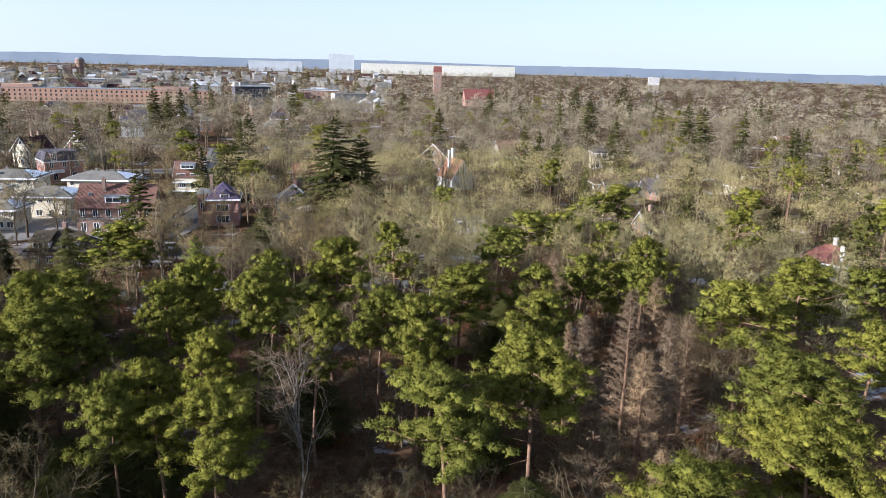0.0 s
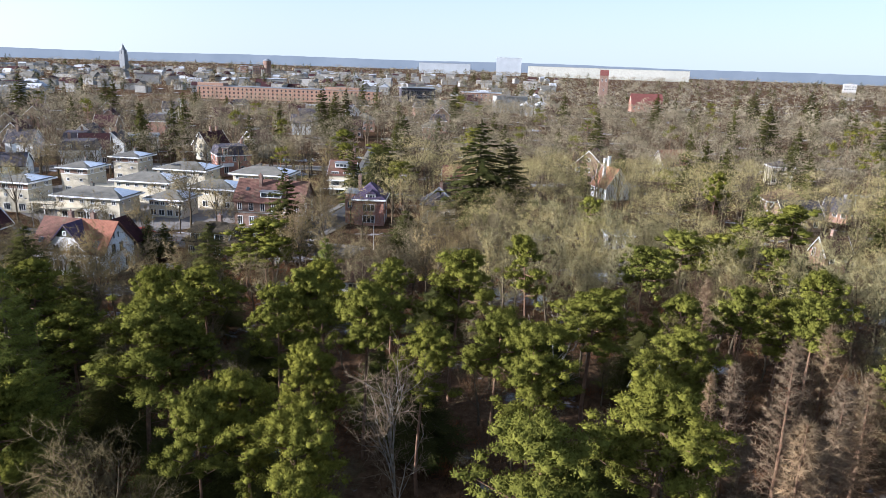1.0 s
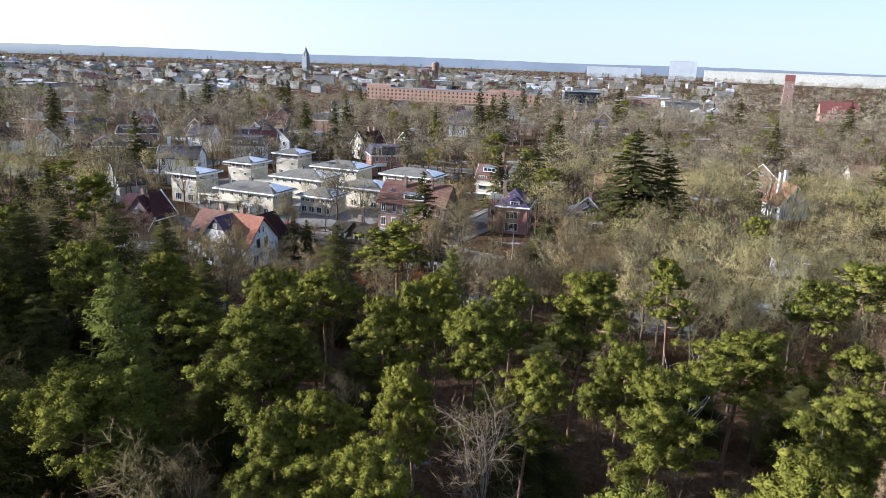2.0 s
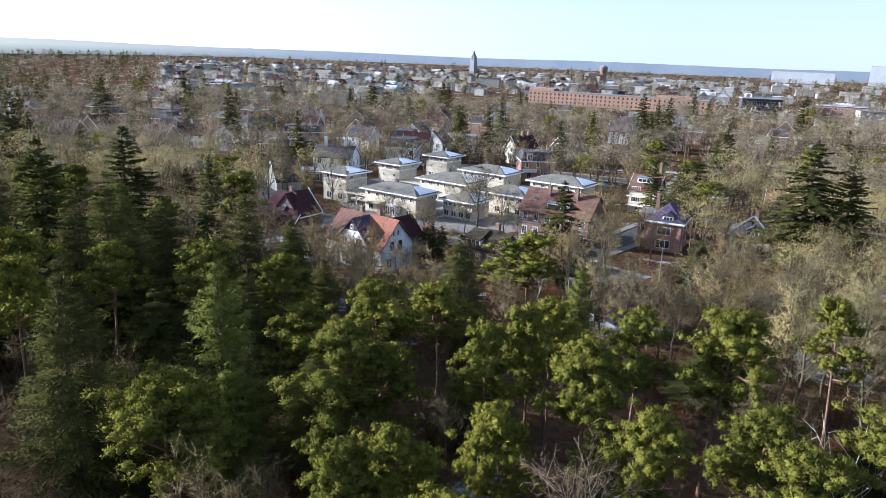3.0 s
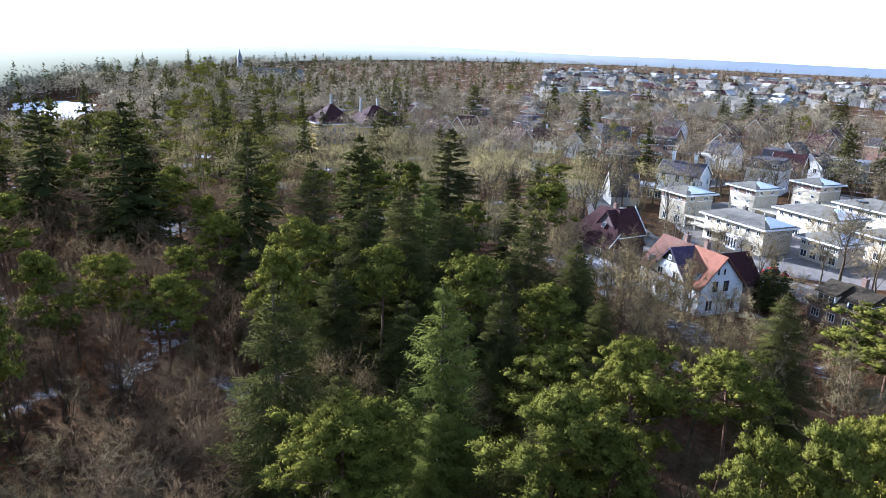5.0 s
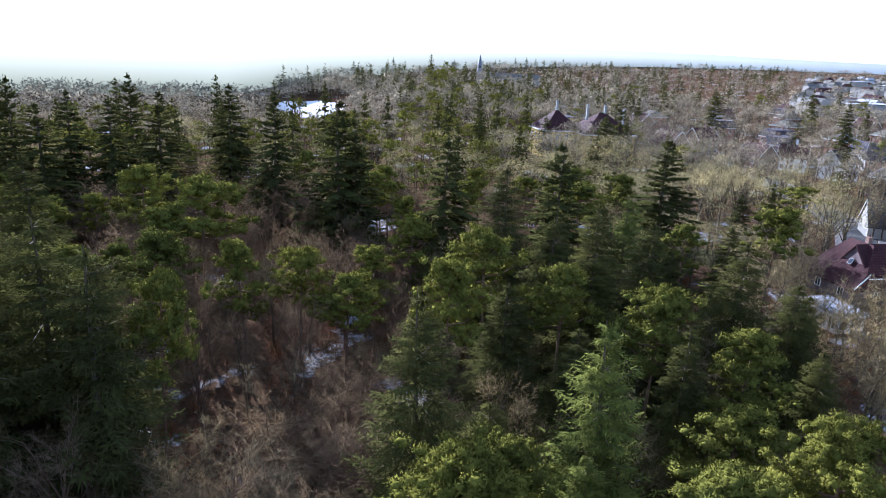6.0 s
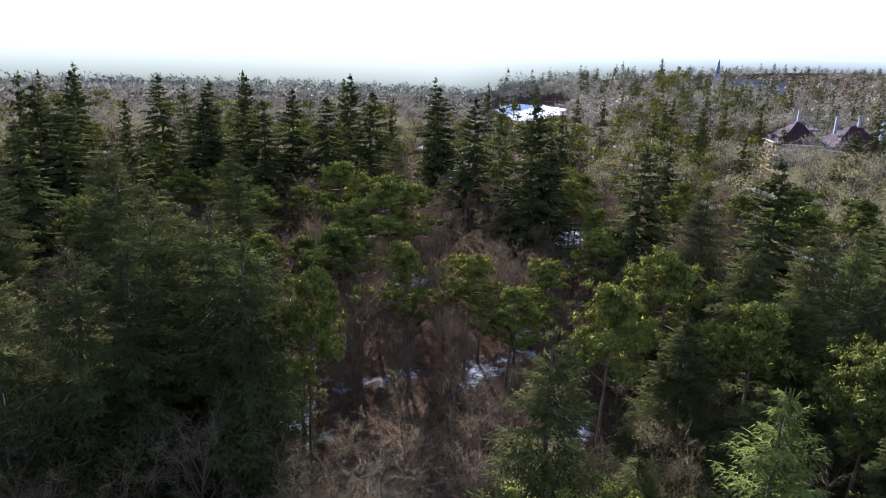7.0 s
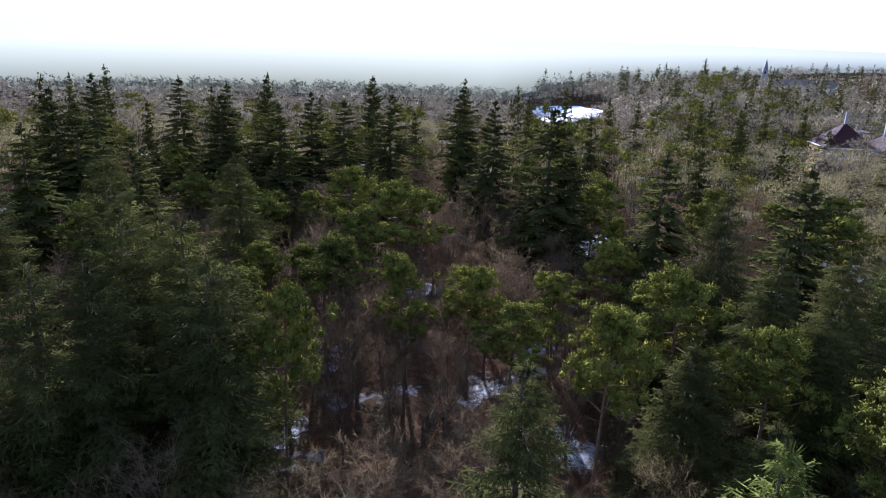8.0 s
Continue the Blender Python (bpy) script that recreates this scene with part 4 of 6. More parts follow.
part("snow", boxed(-3.5, 3.4, -2.3, 2.4, 2.824, 2.9, bevel=0.03), M_FROST, gr, "thin snow on the flat roof")

# large brown-tiled double house
bb = building("town_house", "large brown brick double house under a long brown tiled roof", -67.2, 145.9, 7.0, 15.0, 9.4, 6.0, 9.9, "gable", M_BROWN, M_TILE_B,
              [("-y", 6, 4.6, 1.0, 1.7, 2), ("-y", 6, 1.6, 1.1, 1.9, 2), ("+x", 2, 4.6, 1.1, 1.7, 2), ("+x", 2, 1.6, 1.3, 1.9, 2), ("-x", 2, 4.6, 1.1, 1.5, 2)], over=0.4, chimneys=[(-2.6, -1.4, 8.0, 10.9, M_BROWN), (3.4, -1.4, 8.0, 10.9, M_BROWN)], fascia=False)
dormer(bb, 0.4, -4.0, 6.5, 270, 4.6, 1.3, 3.2, pitched=False)
part("string_course", boxed(-7.55, 7.55, -4.8, -4.69, 3.25, 3.45), M_STONE, bb, "pale stone band")
roof_light(bb, -5.2, -2.4, 8.0, 270, 40, 0.7, 0.9)

# purple-tiled brick house
pg = building("town_house", "red brick house with purple glazed tiles and white windows", -48.4, 155.4, 12.0, 6.6, 8.0, 6.0, 9.2, "hip", M_BRICK, M_TILE_P,
              [("-y", 1, 4.1, 2.6, 1.6, 3), ("-y", 1, 1.5, 2.8, 1.7, 3), ("+x", 2, 4.2, 1.2, 1.5, 2), ("+x", 2, 1.5, 1.3, 1.7, 2)], over=0.5)
dormer(pg, 0.5, -3.9, 6.05, 270, 2.1, 1.1, 2.6, M_WHITE, M_TILE_P)
side = part("side_bay", boxed(-5.4, -3.32, -2.6, 3.2, -0.3, 6.9), M_BRICK, pg)
part("flat_roof", boxed(-5.6, -2.6, -2.8, 3.4, 6.9, 7.12), M_LEAD, side, "grey lead flat roof")
window(side, (-4.4, -2.6, 4.3), 270, 0.9, 1.4, 2)
chimney(pg, -2.6, 1.2, 7.0, 10.4)

# small house with blue-grey tiles
bl = building("villa", "cream house with dark slate hipped roof and gabled dormer", -34.4, 163.2, 14.0, 7.6, 7.4, 4.2, 7.6, "hip", M_CREAM, M_TILE_D,
              [("-y", 2, 1.8, 1.3, 2.0, 2), ("+x", 2, 2.6, 1.1, 1.3, 2), ("-x", 2, 2.6, 1.1, 1.3, 2)], over=0.5, fascia=False, chimneys=[(0.5, 1.6, 6.0, 8.4, M_BROWN)])
dormer(bl, 0.3, -3.7, 4.1, 270, 2.4, 1.3, 2.8, M_CREAM, M_TILE_D)
for sx in (-1, 1):
    part("hip_tiles", hull(bmesh.new(), [(sx * x + dx, y, z + dz) for dx in (-0.14, 0.14) for dz in (0.0, 0.14) for x, y, z in ((4.3, -4.2, 4.22), (0.1, -0.05, 7.58))]), M_LEAD, bl, "pale grey hip tiles")

# thatched house with two white dormers
th = building("thatched_house", "low dark thatched house with two white dormer windows", -66.3, 120.6, 4.0, 9.8, 6.6, 3.0, 6.0, "hip", M_BROWN, M_THATCH, [("+x", 1, 1.4, 1.6, 1.3, 3), ("-y", 4, 1.3, 1.3, 1.3, 3)], over=0.5, fascia=False, chimneys=[(0.2, 0.6, 5.2, 7.0, M_BROWN)])
for dx in (-2.45, 2.25):
    dormer(th, dx, -3.2, 2.9, 270, 3.0, 1.6, 3.2, M_WHITE, M_THATCH, False)
    part("eyebrow", hull(bmesh.new(), [(dx + sx * 1.75, y, z) for sx in (-1, 1) for y, z in ((-3.6, 4.45), (-3.6, 4.75), (-0.4, 5.9), (-0.4, 5.4))]), M_THATCH, th, "thatch swept over the dormer")
building("garage", "low flat-roofed brick garage", -62.5, 126.5, 15.0, 8.0, 5.0, 2.9, 3.2, "flat", M_BROWN, M_LEAD, [("-y", 2, 1.4, 1.2, 1.2, 2)], over=0.2, category="garage")

# red brick house with flat mansard and white balcony
mb = building("town_house", "red brick house with dark flat-topped mansard roof", -110.5, 203.5, 42.0, 10.0, 9.5, 6.4, 9.0, "mansard", M_BRICK, M_TILE_D,
              [("-y", 3, 5.4, 1.0, 1.8, 2), ("-y", 2, 2.0, 1.3, 2.0, 2), ("-x", 2, 5.4, 1.0, 1.8, 2), ("+x", 2, 5.2, 1.0, 1.6, 2)], over=0.2, chimneys=[(4.0, 2.5, 8.2, 10.4, M_BRICK)])
dormer(mb, -2.6, -4.9, 6.4, 270, 1.7, 2.2, 1.5, M_BRICK, M_LEAD, False)
bal = part("balcony", boxed(-4.8, -0.5, -6.3, -4.75, 3.2, 3.4), M_WHITE, mb, "white balcony")
part("railing", boxed(-4.8, -0.5, -6.3, -6.22, 3.4, 4.2), M_WHITE, bal)

# white houses beyond the villas
building("white_house", "tall white rendered house with large windows", -146.5, 155.0, 30.0, 11.0, 8.5, 7.4, 10.2, "gable", M_WHITE, M_TILE_D,
              [("-x", 1, 6.2, 1.6, 2.2, 2), ("-y", 3, 6.2, 1.1, 1.9, 2), ("-y", 3, 2.2, 1.2, 2.0, 2), ("-x", 2, 2.2, 1.2, 2.0, 2), ("+x", 2, 5.5, 1, 1.6, 2)], over=0.3, chimneys=[(-3.0, -0.5, 10.0, 12.4, M_WHITE), (2.6, 0, 10.0, 12.0, M_WHITE)])
mn = building("white_house", "white house under a dark mansard roof with dormers", -153.0, 190.0, 32.0, 10.0, 9.0, 6.8, 9.6, "mansard", M_WHITE, M_TILE_D,
              [("-y", 3, 5.2, 1.0, 1.7, 2), ("-y", 3, 2.0, 1.1, 1.9, 2), ("+x", 2, 5.2, 1.1, 1.6, 2), ("+x", 2, 2.0, 1.1, 1.8, 2)], over=0.25, chimneys=[(-3, 1, 9, 11.2, M_BROWN)])
dormer(mn, -2.4, -4.4, 7.0, 270, 1.4, 1.5, 1.6, M_WHITE, M_LEAD, False)
dormer(mn, 2.4, -4.4, 7.0, 270, 1.4, 1.5, 1.6, M_WHITE, M_LEAD, False)
building("white_house", "pale gabled house with red-brown tiles", -133.0, 230.0, 70.0, 9.0, 8.0, 5.6, 9.8, "gable", M_CREAM, M_TILE_M,
              [("-x", 3, 4.8, 1.1, 1.6, 2), ("-x", 3, 1.8, 1.2, 1.8, 2), ("-x", 1, 8.0, 1.2, 1.2, 2), ("-y", 3, 4.5, 1.1, 1.4, 2)], over=0.5, chimneys=[(0, 0, 9, 11.2, M_BROWN), (3.0, 0.5, 8.8, 11, M_BROWN)])
building("gabled_house", "house with pale timbered gable and brown roof", -122.0, 243.0, 75.0, 9.0, 7.6, 5.8, 9.6, "gable", M_CREAM, M_TILE_B,
              [("-x", 3, 5.2, 1.0, 1.4, 2), ("-x", 1, 8.0, 1.1, 1.1, 2), ("-y", 3, 4.8, 1.0, 1.3, 2)], over=0.8)
building("gabled_house", "grey rendered house with steep dark roof", -146.5, 136.5, 70.0, 7.0, 8.4, 2.8, 7.6, "gable", M_STONE, M_TILE_D,
              [("+y", 3, 2.4, 1.2, 1.5, 2), ("-x", 2, 2.4, 1.2, 1.5, 2)], over=0.3)
ht = building("white_house", "cream house with white balcony bays and brown roof", -66.5, 186.0, 8.0, 6.8, 7.2, 6.0, 9.2, "gable", M_CREAM, M_TILE_B,
              [("-y", 2, 5.9, 2.2, 1.3, 4), ("-y", 2, 3.4, 2.2, 1.3, 4), ("+x", 2, 5.6, 1.0, 1.4, 2), ("-y", 1, 1.3, 3.0, 1.5, 4)], over=0.4, chimneys=[(2.4, 1.5, 9.0, 12.2, M_BROWN)])
dormer(ht, 0.0, -3.4, 7.6, 270, 3.4, 1.2, 2.6, M_WHITE, M_LEAD, False)
part("balcony", boxed(-3.6, 3.6, -5.2, -4.02, 4.2, 4.4), M_WHITE, ht)
part("balcony", boxed(-3.6, 3.6, -5.0, -4.02, 1.9, 2.1), M_WHITE, ht)

# houses among the bare trees
rw = building("gabled_house", "white gabled house with orange-red roof and tall chimneys", 4.5, 209.0, -58.0, 8.2, 7.4, 3.8, 8.8, "gable", M_WHITE, M_TILE_O,
              [("+x", 2, 5.0, 1.0, 1.3, 2), ("-y", 3, 2.2, 1.2, 1.4, 2), ("-x", 2, 2.2, 1.2, 1.4, 2), ("-x", 1, 5.5, 1.2, 1.3, 2)], over=0.3, chimneys=[(0.5, -2.6, 6.0, 11.2, M_WHITE), (-2.2, 0.4, 8.8, 11.4, M_WHITE)])
building("gabled_house", "ochre brick gabled house with white verges", -1.5, 236.0, 80.0, 11.0, 10.0, 6.0, 10.5, "gable", M_BROWN, M_TILE_B,
         [("-x", 3, 4.4, 1.3, 1.4, 2), ("-x", 2, 1.8, 1.6, 1.6, 2), ("-x", 1, 7.6, 1.2, 1.2, 2)], over=0.5)
building("gabled_house", "cream house with orange tiles among trees", 24.5, 262.0, 25.0, 9.0, 8.0, 4.4, 9.0, "gable", M_CREAM, M_TILE_O, [("-y", 3, 3.5, 1.2, 1.4, 2), ("+x", 2, 4, 1.2, 1.4, 2)], over=0.4)
building("white_house", "pale villa with tall windows among trees", 59.0, 258.0, 5.0, 7.0, 7.0, 6.2, 7.8, "hip", M_CREAM, M_TILE_D, [("-y", 3, 5.2, 1.2, 1.8, 2), ("-y", 3, 2, 1.3, 2.0, 2), ("+x", 2, 5, 1, 1.6, 2)], over=0.4)
building("bungalow", "low pale house with wide red tiled roof", 72.0, 124.5, -40.0, 9.0, 7.0, 3.0, 5.8, "hip", M_STONE, M_TILE_R, [("-y", 3, 1.7, 1.5, 1.5, 3), ("-x", 2, 1.7, 1.4, 1.5, 2)], over=0.5, chimneys=[(0.5, 0.3, 5.0, 7.0, M_STONE), (2.4, -2.8, 3.5, 6.2, M_WHITE)])
building("garage", "pale flat-roofed annexe beside the bungalow", 71.5, 114.0, -40.0, 5.0, 4.0, 2.7, 2.9, "flat", M_STONE, M_LEAD, [("-x", 1, 1.5, 2.0, 1.4, 2)], over=0.2, category="garage")
building("gabled_house", "narrow red brick gabled house with dark red roof", 45.5, 148.0, 25.0, 5.6, 4.4, 3.6, 6.6, "gable", M_BRICK, M_TILE_M, [("-x", 2, 3.4, 0.9, 1.6, 2), ("-x", 1, 5.6, 0.8, 1.0, 2), ("-y", 2, 2.6, 1, 1.3, 2)], over=0.35, chimneys=[(0, 0.2, 5.9, 7.6, M_BROWN)])
building("gabled_house", "house with dark glazed roof half hidden in trees", 48.0, 186.0, 15.0, 9.0, 8.0, 3.4, 6.8, "gable", M_BROWN, M_TILE_D, [("-y", 3, 1.8, 1.2, 1.4, 2), ("-x", 2, 1.8, 1.2, 1.4, 2)], over=0.4)
for x, y, a, w, l, e, r, kind, wa, ro, lab in (
        (50.0, 208.0, 8.0, 11.0, 8.0, 3.6, 7.0, "hip", M_BROWN, M_TILE_B, "low brown house with white chimneys among bare trees"),
        (61.0, 199.0, -30.0, 6.5, 6.0, 3.6, 7.0, "gable", M_BRICK, M_TILE_D, "red brick house with a dark slate roof among bare trees"),
        (160.0, 332.0, 20.0, 9.0, 8.0, 4.6, 8.4, "gable", M_BROWN, M_TILE_O, "house with orange tiles deep in the bare wood"),
        (120.0, 210.0, 35.0, 7.0, 6.5, 4.0, 7.6, "gable", M_BROWN, M_TILE_O, "house with pale orange gable roof among bare trees"),
        (123.0, 194.0, 10.0, 9.0, 7.0, 4.2, 7.4, "hip", M_BROWN, M_TILE_B, "brown-roofed house among bare trees"),
        (91.0, 211.0, 15.0, 7.0, 6.0, 3.0, 5.4, "hip", M_CREAM, M_TILE_B, "low cream house hidden among bare trees")):
    building("gabled_house" if kind == "gable" else "bungalow", lab, x, y, a, w * 0.9, l * 0.9, e - 0.5, r - 1.0, kind, wa, ro, [("-y", 3, e - 1.6, 1.1, 1.2, 2), ("-x", 2, e - 1.6, 1.0, 1.2, 2), ("+x", 2, e - 1.6, 1.0, 1.2, 2)], over=0.4, chimneys=[(1.0, 0.3, r - 1.9, r - 0.2, M_STONE)])
building("summer_house", "small cream flat-roofed house among bare trees", 6.5, 152.0, 10.0, 5.6, 4.0, 3.0, 3.3, "flat", M_STONE, M_LEAD, [("-y", 3, 1.9, 1.3, 1.5, 2)], over=0.3)
building("gabled_house", "brown brick house with bright red tiled roof", -38.0, 203.0, 12.0, 9.0, 7.5, 3.8, 7.2, "gable", M_BROWN, M_TILE_R, [("-y", 3, 3.2, 1.3, 1.4, 2), ("+x", 2, 3.2, 1.2, 1.4, 2)], over=0.4)
building("bungalow", "small dark-roofed house beside the pines", -35.0, 108.0, 15.0, 8.0, 6.0, 2.8, 5.2, "gable", M_WHITE, M_TILE_B, [("-y", 3, 1.5, 1.3, 1.2, 2), ("+x", 2, 1.5, 1.0, 1.2, 2)], over=0.4)

# brick houses along the side street beyond the villas
building("gabled_house", "large red brick house with dark roof and pale verges", -224.5, 187.0, 52.0, 9.5, 11.0, 6.2, 10.6, "gable", M_BRICK, M_TILE_D,
              [("-x", 3, 5.0, 1.1, 1.6, 2), ("-x", 3, 2.0, 1.2, 1.8, 2), ("-x", 1, 8.0, 1.2, 1.3, 2), ("-y", 3, 5.0, 1.1, 1.6, 2), ("-y", 3, 2.0, 1.2, 1.8, 2)], over=0.5, chimneys=[(1.5, 0.4, 9.8, 12.0, M_BROWN)])
bx = building("town_house", "brick house with white balcony bays under a dark mansard", -209.5, 194.5, 52.0, 14.0, 8.5, 6.2, 8.6, "mansard", M_BRICK, M_TILE_D,
              [("-y", 5, 5.0, 1.5, 1.5, 2), ("-y", 5, 1.9, 1.6, 1.8, 2), ("+x", 2, 5.0, 1.1, 1.5, 2)], over=0.25, chimneys=[(3.5, 1.0, 8.4, 10.4, M_BROWN)])
terrace = part("balcony", boxed(-5.5, 5.5, -6.0, -4.27, 3.3, 3.5), M_WHITE, bx, "white balcony")
part("railing", boxed(-5.5, 5.5, -6.0, -5.92, 3.5, 4.3), M_WHITE, terrace)
for dx in (-4.0, 0.0, 4.0):
    dormer(bx, dx, -3.9, 6.5, 270, 1.8, 1.4, 1.6, M_WHITE, M_LEAD, False)
for hx, hy, ha, roof in ((-191.5, 167.5, 52.0, M_TILE_D), (-182.0, 173.5, 50.0, M_TILE_B)):
    hp = building("town_house", "brown brick house with dark hipped roof and white dormer", hx, hy, ha, 9.5, 8.5, 5.6, 8.8, "hip", M_BROWN, roof,
                  [("-y", 3, 4.2, 1.2, 1.4, 2), ("-y", 3, 1.6, 1.3, 1.6, 2), ("+x", 2, 4.2, 1.1, 1.4, 2), ("-x", 2, 4.2, 1.1, 1.4, 2)], over=0.6, group="side street houses", chimneys=[(1.2, 1.0, 8.0, 10.2, M_BROWN)])
    dormer(hp, 0.0, -3.7, 6.0, 270, 3.0, 1.2, 2.6, M_WHITE, M_LEAD, False)
building("gabled_house", "white rendered house with red-brown gable roof", -232.0, 161.0, 60.0, 8.5, 7.5, 5.0, 8.6, "gable", M_WHITE, M_TILE_M, [("-x", 2, 4.2, 1.1, 1.4, 2), ("-y", 3, 4.0, 1.0, 1.3, 2), ("-y", 3, 1.6, 1.1, 1.5, 2)], over=0.4, chimneys=[(0.5, 0.3, 8.0, 10.0, M_WHITE)])
building("garage", "low flat-roofed annexe with large white windows", -151.5, 148.5, 34.0, 9.0, 5.0, 3.3, 3.6, "flat", M_BROWN, M_LEAD, [("-y", 4, 1.6, 1.7, 2.0, 2)], over=0.4, category="annexe")

# large ochre house with four white chimneys
building("ochre_mansion", "large ochre house with steep brown hipped roofs and grey chimneys", -247.0, 84.0, 12.0, 13.0, 13.0, 9.0, 15.5, "hip", M_YELLOW, M_TILE_M,
              [("+x", 4, 6.8, 1.2, 1.8, 2), ("+x", 4, 3, 1.2, 1.8, 2), ("-y", 4, 6.8, 1.2, 1.8, 2)], over=0.5, category="mansion", chimneys=[(0, 0, 14.5, 18.4, M_STONE)])
building("ochre_mansion_wing", "ochre wing with steep brown hipped roof", -246.0, 99.5, 12.0, 16.0, 18.0, 8.5, 15.0, "hip", M_YELLOW, M_TILE_M,
         [("+x", 5, 6.4, 1.2, 1.8, 2), ("+x", 5, 3, 1.2, 1.8, 2)], over=0.5, category="mansion", chimneys=[(0, -5.5, 12.5, 17.6, M_STONE), (0, 1, 14, 17.4, M_STONE), (2, 7, 10, 16.6, M_STONE)])


# houses of the town: a few patterns, set out street by street
def town_house(kind):
    rows = [("-y", 3, 4.4, 1.1, 1.4, 2), ("-y", 3, 1.7, 1.2, 1.6, 2), ("+x", 2, 4.4, 1.1, 1.4, 2), ("+y", 2, 4.4, 1.1, 1.4, 2)]
    spec = {
        "a": ("brown brick house with red-brown tiled gable roof", 9, 9, 5.6, 9.8, "gable", M_BROWN, M_TILE_M),
        "b": ("white rendered house with dark tiled roof", 9, 8, 5.8, 9.4, "gable", M_WHITE, M_TILE_D),
        "c": ("red brick house with flat-topped mansard roof", 8, 10, 6.0, 8.8, "mansard", M_BRICK, M_TILE_D),
        "d": ("cream flat-roofed house with pale roof", 12, 9, 6.4, 6.8, "flat", M_CREAM, M_LEAD),
        "e": ("brown brick house with orange tiled hipped roof", 9, 9, 5.2, 8.8, "hip", M_BROWN, M_TILE_O),
        "f": ("brick house with grey hipped roof", 10, 9, 6.0, 9.0, "hip", M_BRICK, M_GREYROOF),
    }[kind]
    label, w, l, e, r, k, wa, ro = spec
    return building("house", label, 0, 0, 0, w, l, e, r, k, wa, ro, rows, over=0.4, group="houses of the town", chimneys=[(1.5, 0.6, r - 0.8, r + 1.2, M_BROWN)] if k != "flat" else [], clear=False)


TOWN = []
_rng = random.Random(11)
for yaw, d in [(a + _rng.uniform(-1.2, 1.2), r + _rng.uniform(-12, 12)) for r in (265, 300, 335, 375, 420, 470) for a in range(-26, 78, 5)]:
    if yaw < 12 and (d < 440 or _rng.random() < 0.5):
        continue
    if d < 330 and 10 < yaw < 36:
        continue
    x, y = -d * math.sin(radians(yaw)), d * math.cos(radians(yaw)) + 10
    if any(math.hypot(x - bx, y - by) < br + 9 for bx, by, br in BLOCKED) or (x + 300) ** 2 + (y - 500) ** 2 < 60 ** 2:
        continue
    TOWN.append((x, y, _rng.choice((0, 90, 180, 270)) + 20 + _rng.uniform(-8, 8)))
    BLOCKED.append((x, y, 7.5))
for x, y, r in ((-160, 205, 30), (-175, 215, 30), (-165, 235, 30)):
    if all(math.hypot(x - bx, y - by) > br + 4 for bx, by, br in BLOCKED):
        TOWN.append((x, y, r))
        BLOCKED.append((x, y, 7.5))
_first = {}
for x, y, r in TOWN:
    k = _rng.choice("aaabbccdff")
    if k in _first:
        copy_thing(_first[k], pose(x, y, 0, 0, 0, r))
    else:
        _first[k] = town_house(k)
        _first[k].matrix_basis = pose(x, y, 0, 0, 0, r)


# long orange apartment range, towers and halls in the distance
def long_range():
    a, b = Vector((-333, 543)), Vector((-181.5, 568))
    mid, length = (a + b) / 2, (b - a).length
    root = tagged(new("apartment_range"), "long orange brick apartment building with dark arched openings", "apartment building")
    root.matrix_basis = pose(mid.x, mid.y, 0, 0, 0, math.degrees(math.atan2(b.y - a.y, b.x - a.x)))
    part("wall", boxed(-length / 2, length / 2, 0, 13, -0.3, 10.2), M_ORANGE, root)
    part("roof", boxed(-length / 2 - 0.3, length / 2 + 0.3, -0.3, 13.3, 10.2, 10.6), M_LEAD, root)
    part("penthouse", boxed(-length / 2, -length / 2 + 22, 1, 12, 10.6, 12.8), M_ORANGE, root)
    part("penthouse", boxed(length / 2 - 46, length / 2 - 18, 1, 12, 10.6, 12.4), M_ORANGE, root)
    me = bpy.data.meshes.new("window")
    bm = bmesh.new()
    hull(bm, [(x, y, z) for y in (-0.06, 0.02) for x, z in ((-0.6, -0.8), (0.6, -0.8), (0.6, 0.5), (-0.6, 0.5), (0, 0.8), (0.4, 0.72), (-0.4, 0.72))])
    bm.to_mesh(me), bm.free()
    me.materials.append(M_GLASS)
    for z in (2.2, 5.2, 8.2):
        for k in range(42):
            w = part("window", me, None, root)
            w.location = (-length / 2 + 2 + k * (length - 4) / 41, 0, z)


long_range()
building("office_block", "dark glass office block beside the orange range", -165, 622, 26, 30, 14, 13, 13.4, "flat", M_TILE_D, M_LEAD, [("-y", 8, 9, 3, 3, 2), ("-y", 8, 4.5, 3, 3, 2)], category="office")
building("apartment_block", "low orange brick flats", -108, 628, 12, 34, 14, 11, 11.4, "flat", M_ORANGE, M_LEAD, [("-y", 9, 8.6, 1.6, 1.6, 2), ("-y", 9, 5.4, 1.6, 1.6, 2)], category="flats")

rt = building("brick_tower", "square brown brick tower with a steep red roof", -5.0, 700.0, 5.0, 7.5, 7.5, 28.5, 33.2, "gable", M_BROWN, M_TILE_R, [("-y", 2, 24, 1.0, 3.0, 1), ("-y", 1, 15, 1.0, 2.5, 1)], over=0.2, category="tower", fascia=False)
building("church_hall", "long red-tiled church roof", 32.0, 640.0, 10.0, 26.0, 14.0, 6.0, 15.0, "gable", M_BRICK, M_TILE_R, [("-y", 6, 3.5, 1.2, 2.4, 1)], over=0.3, category="church", fascia=False)


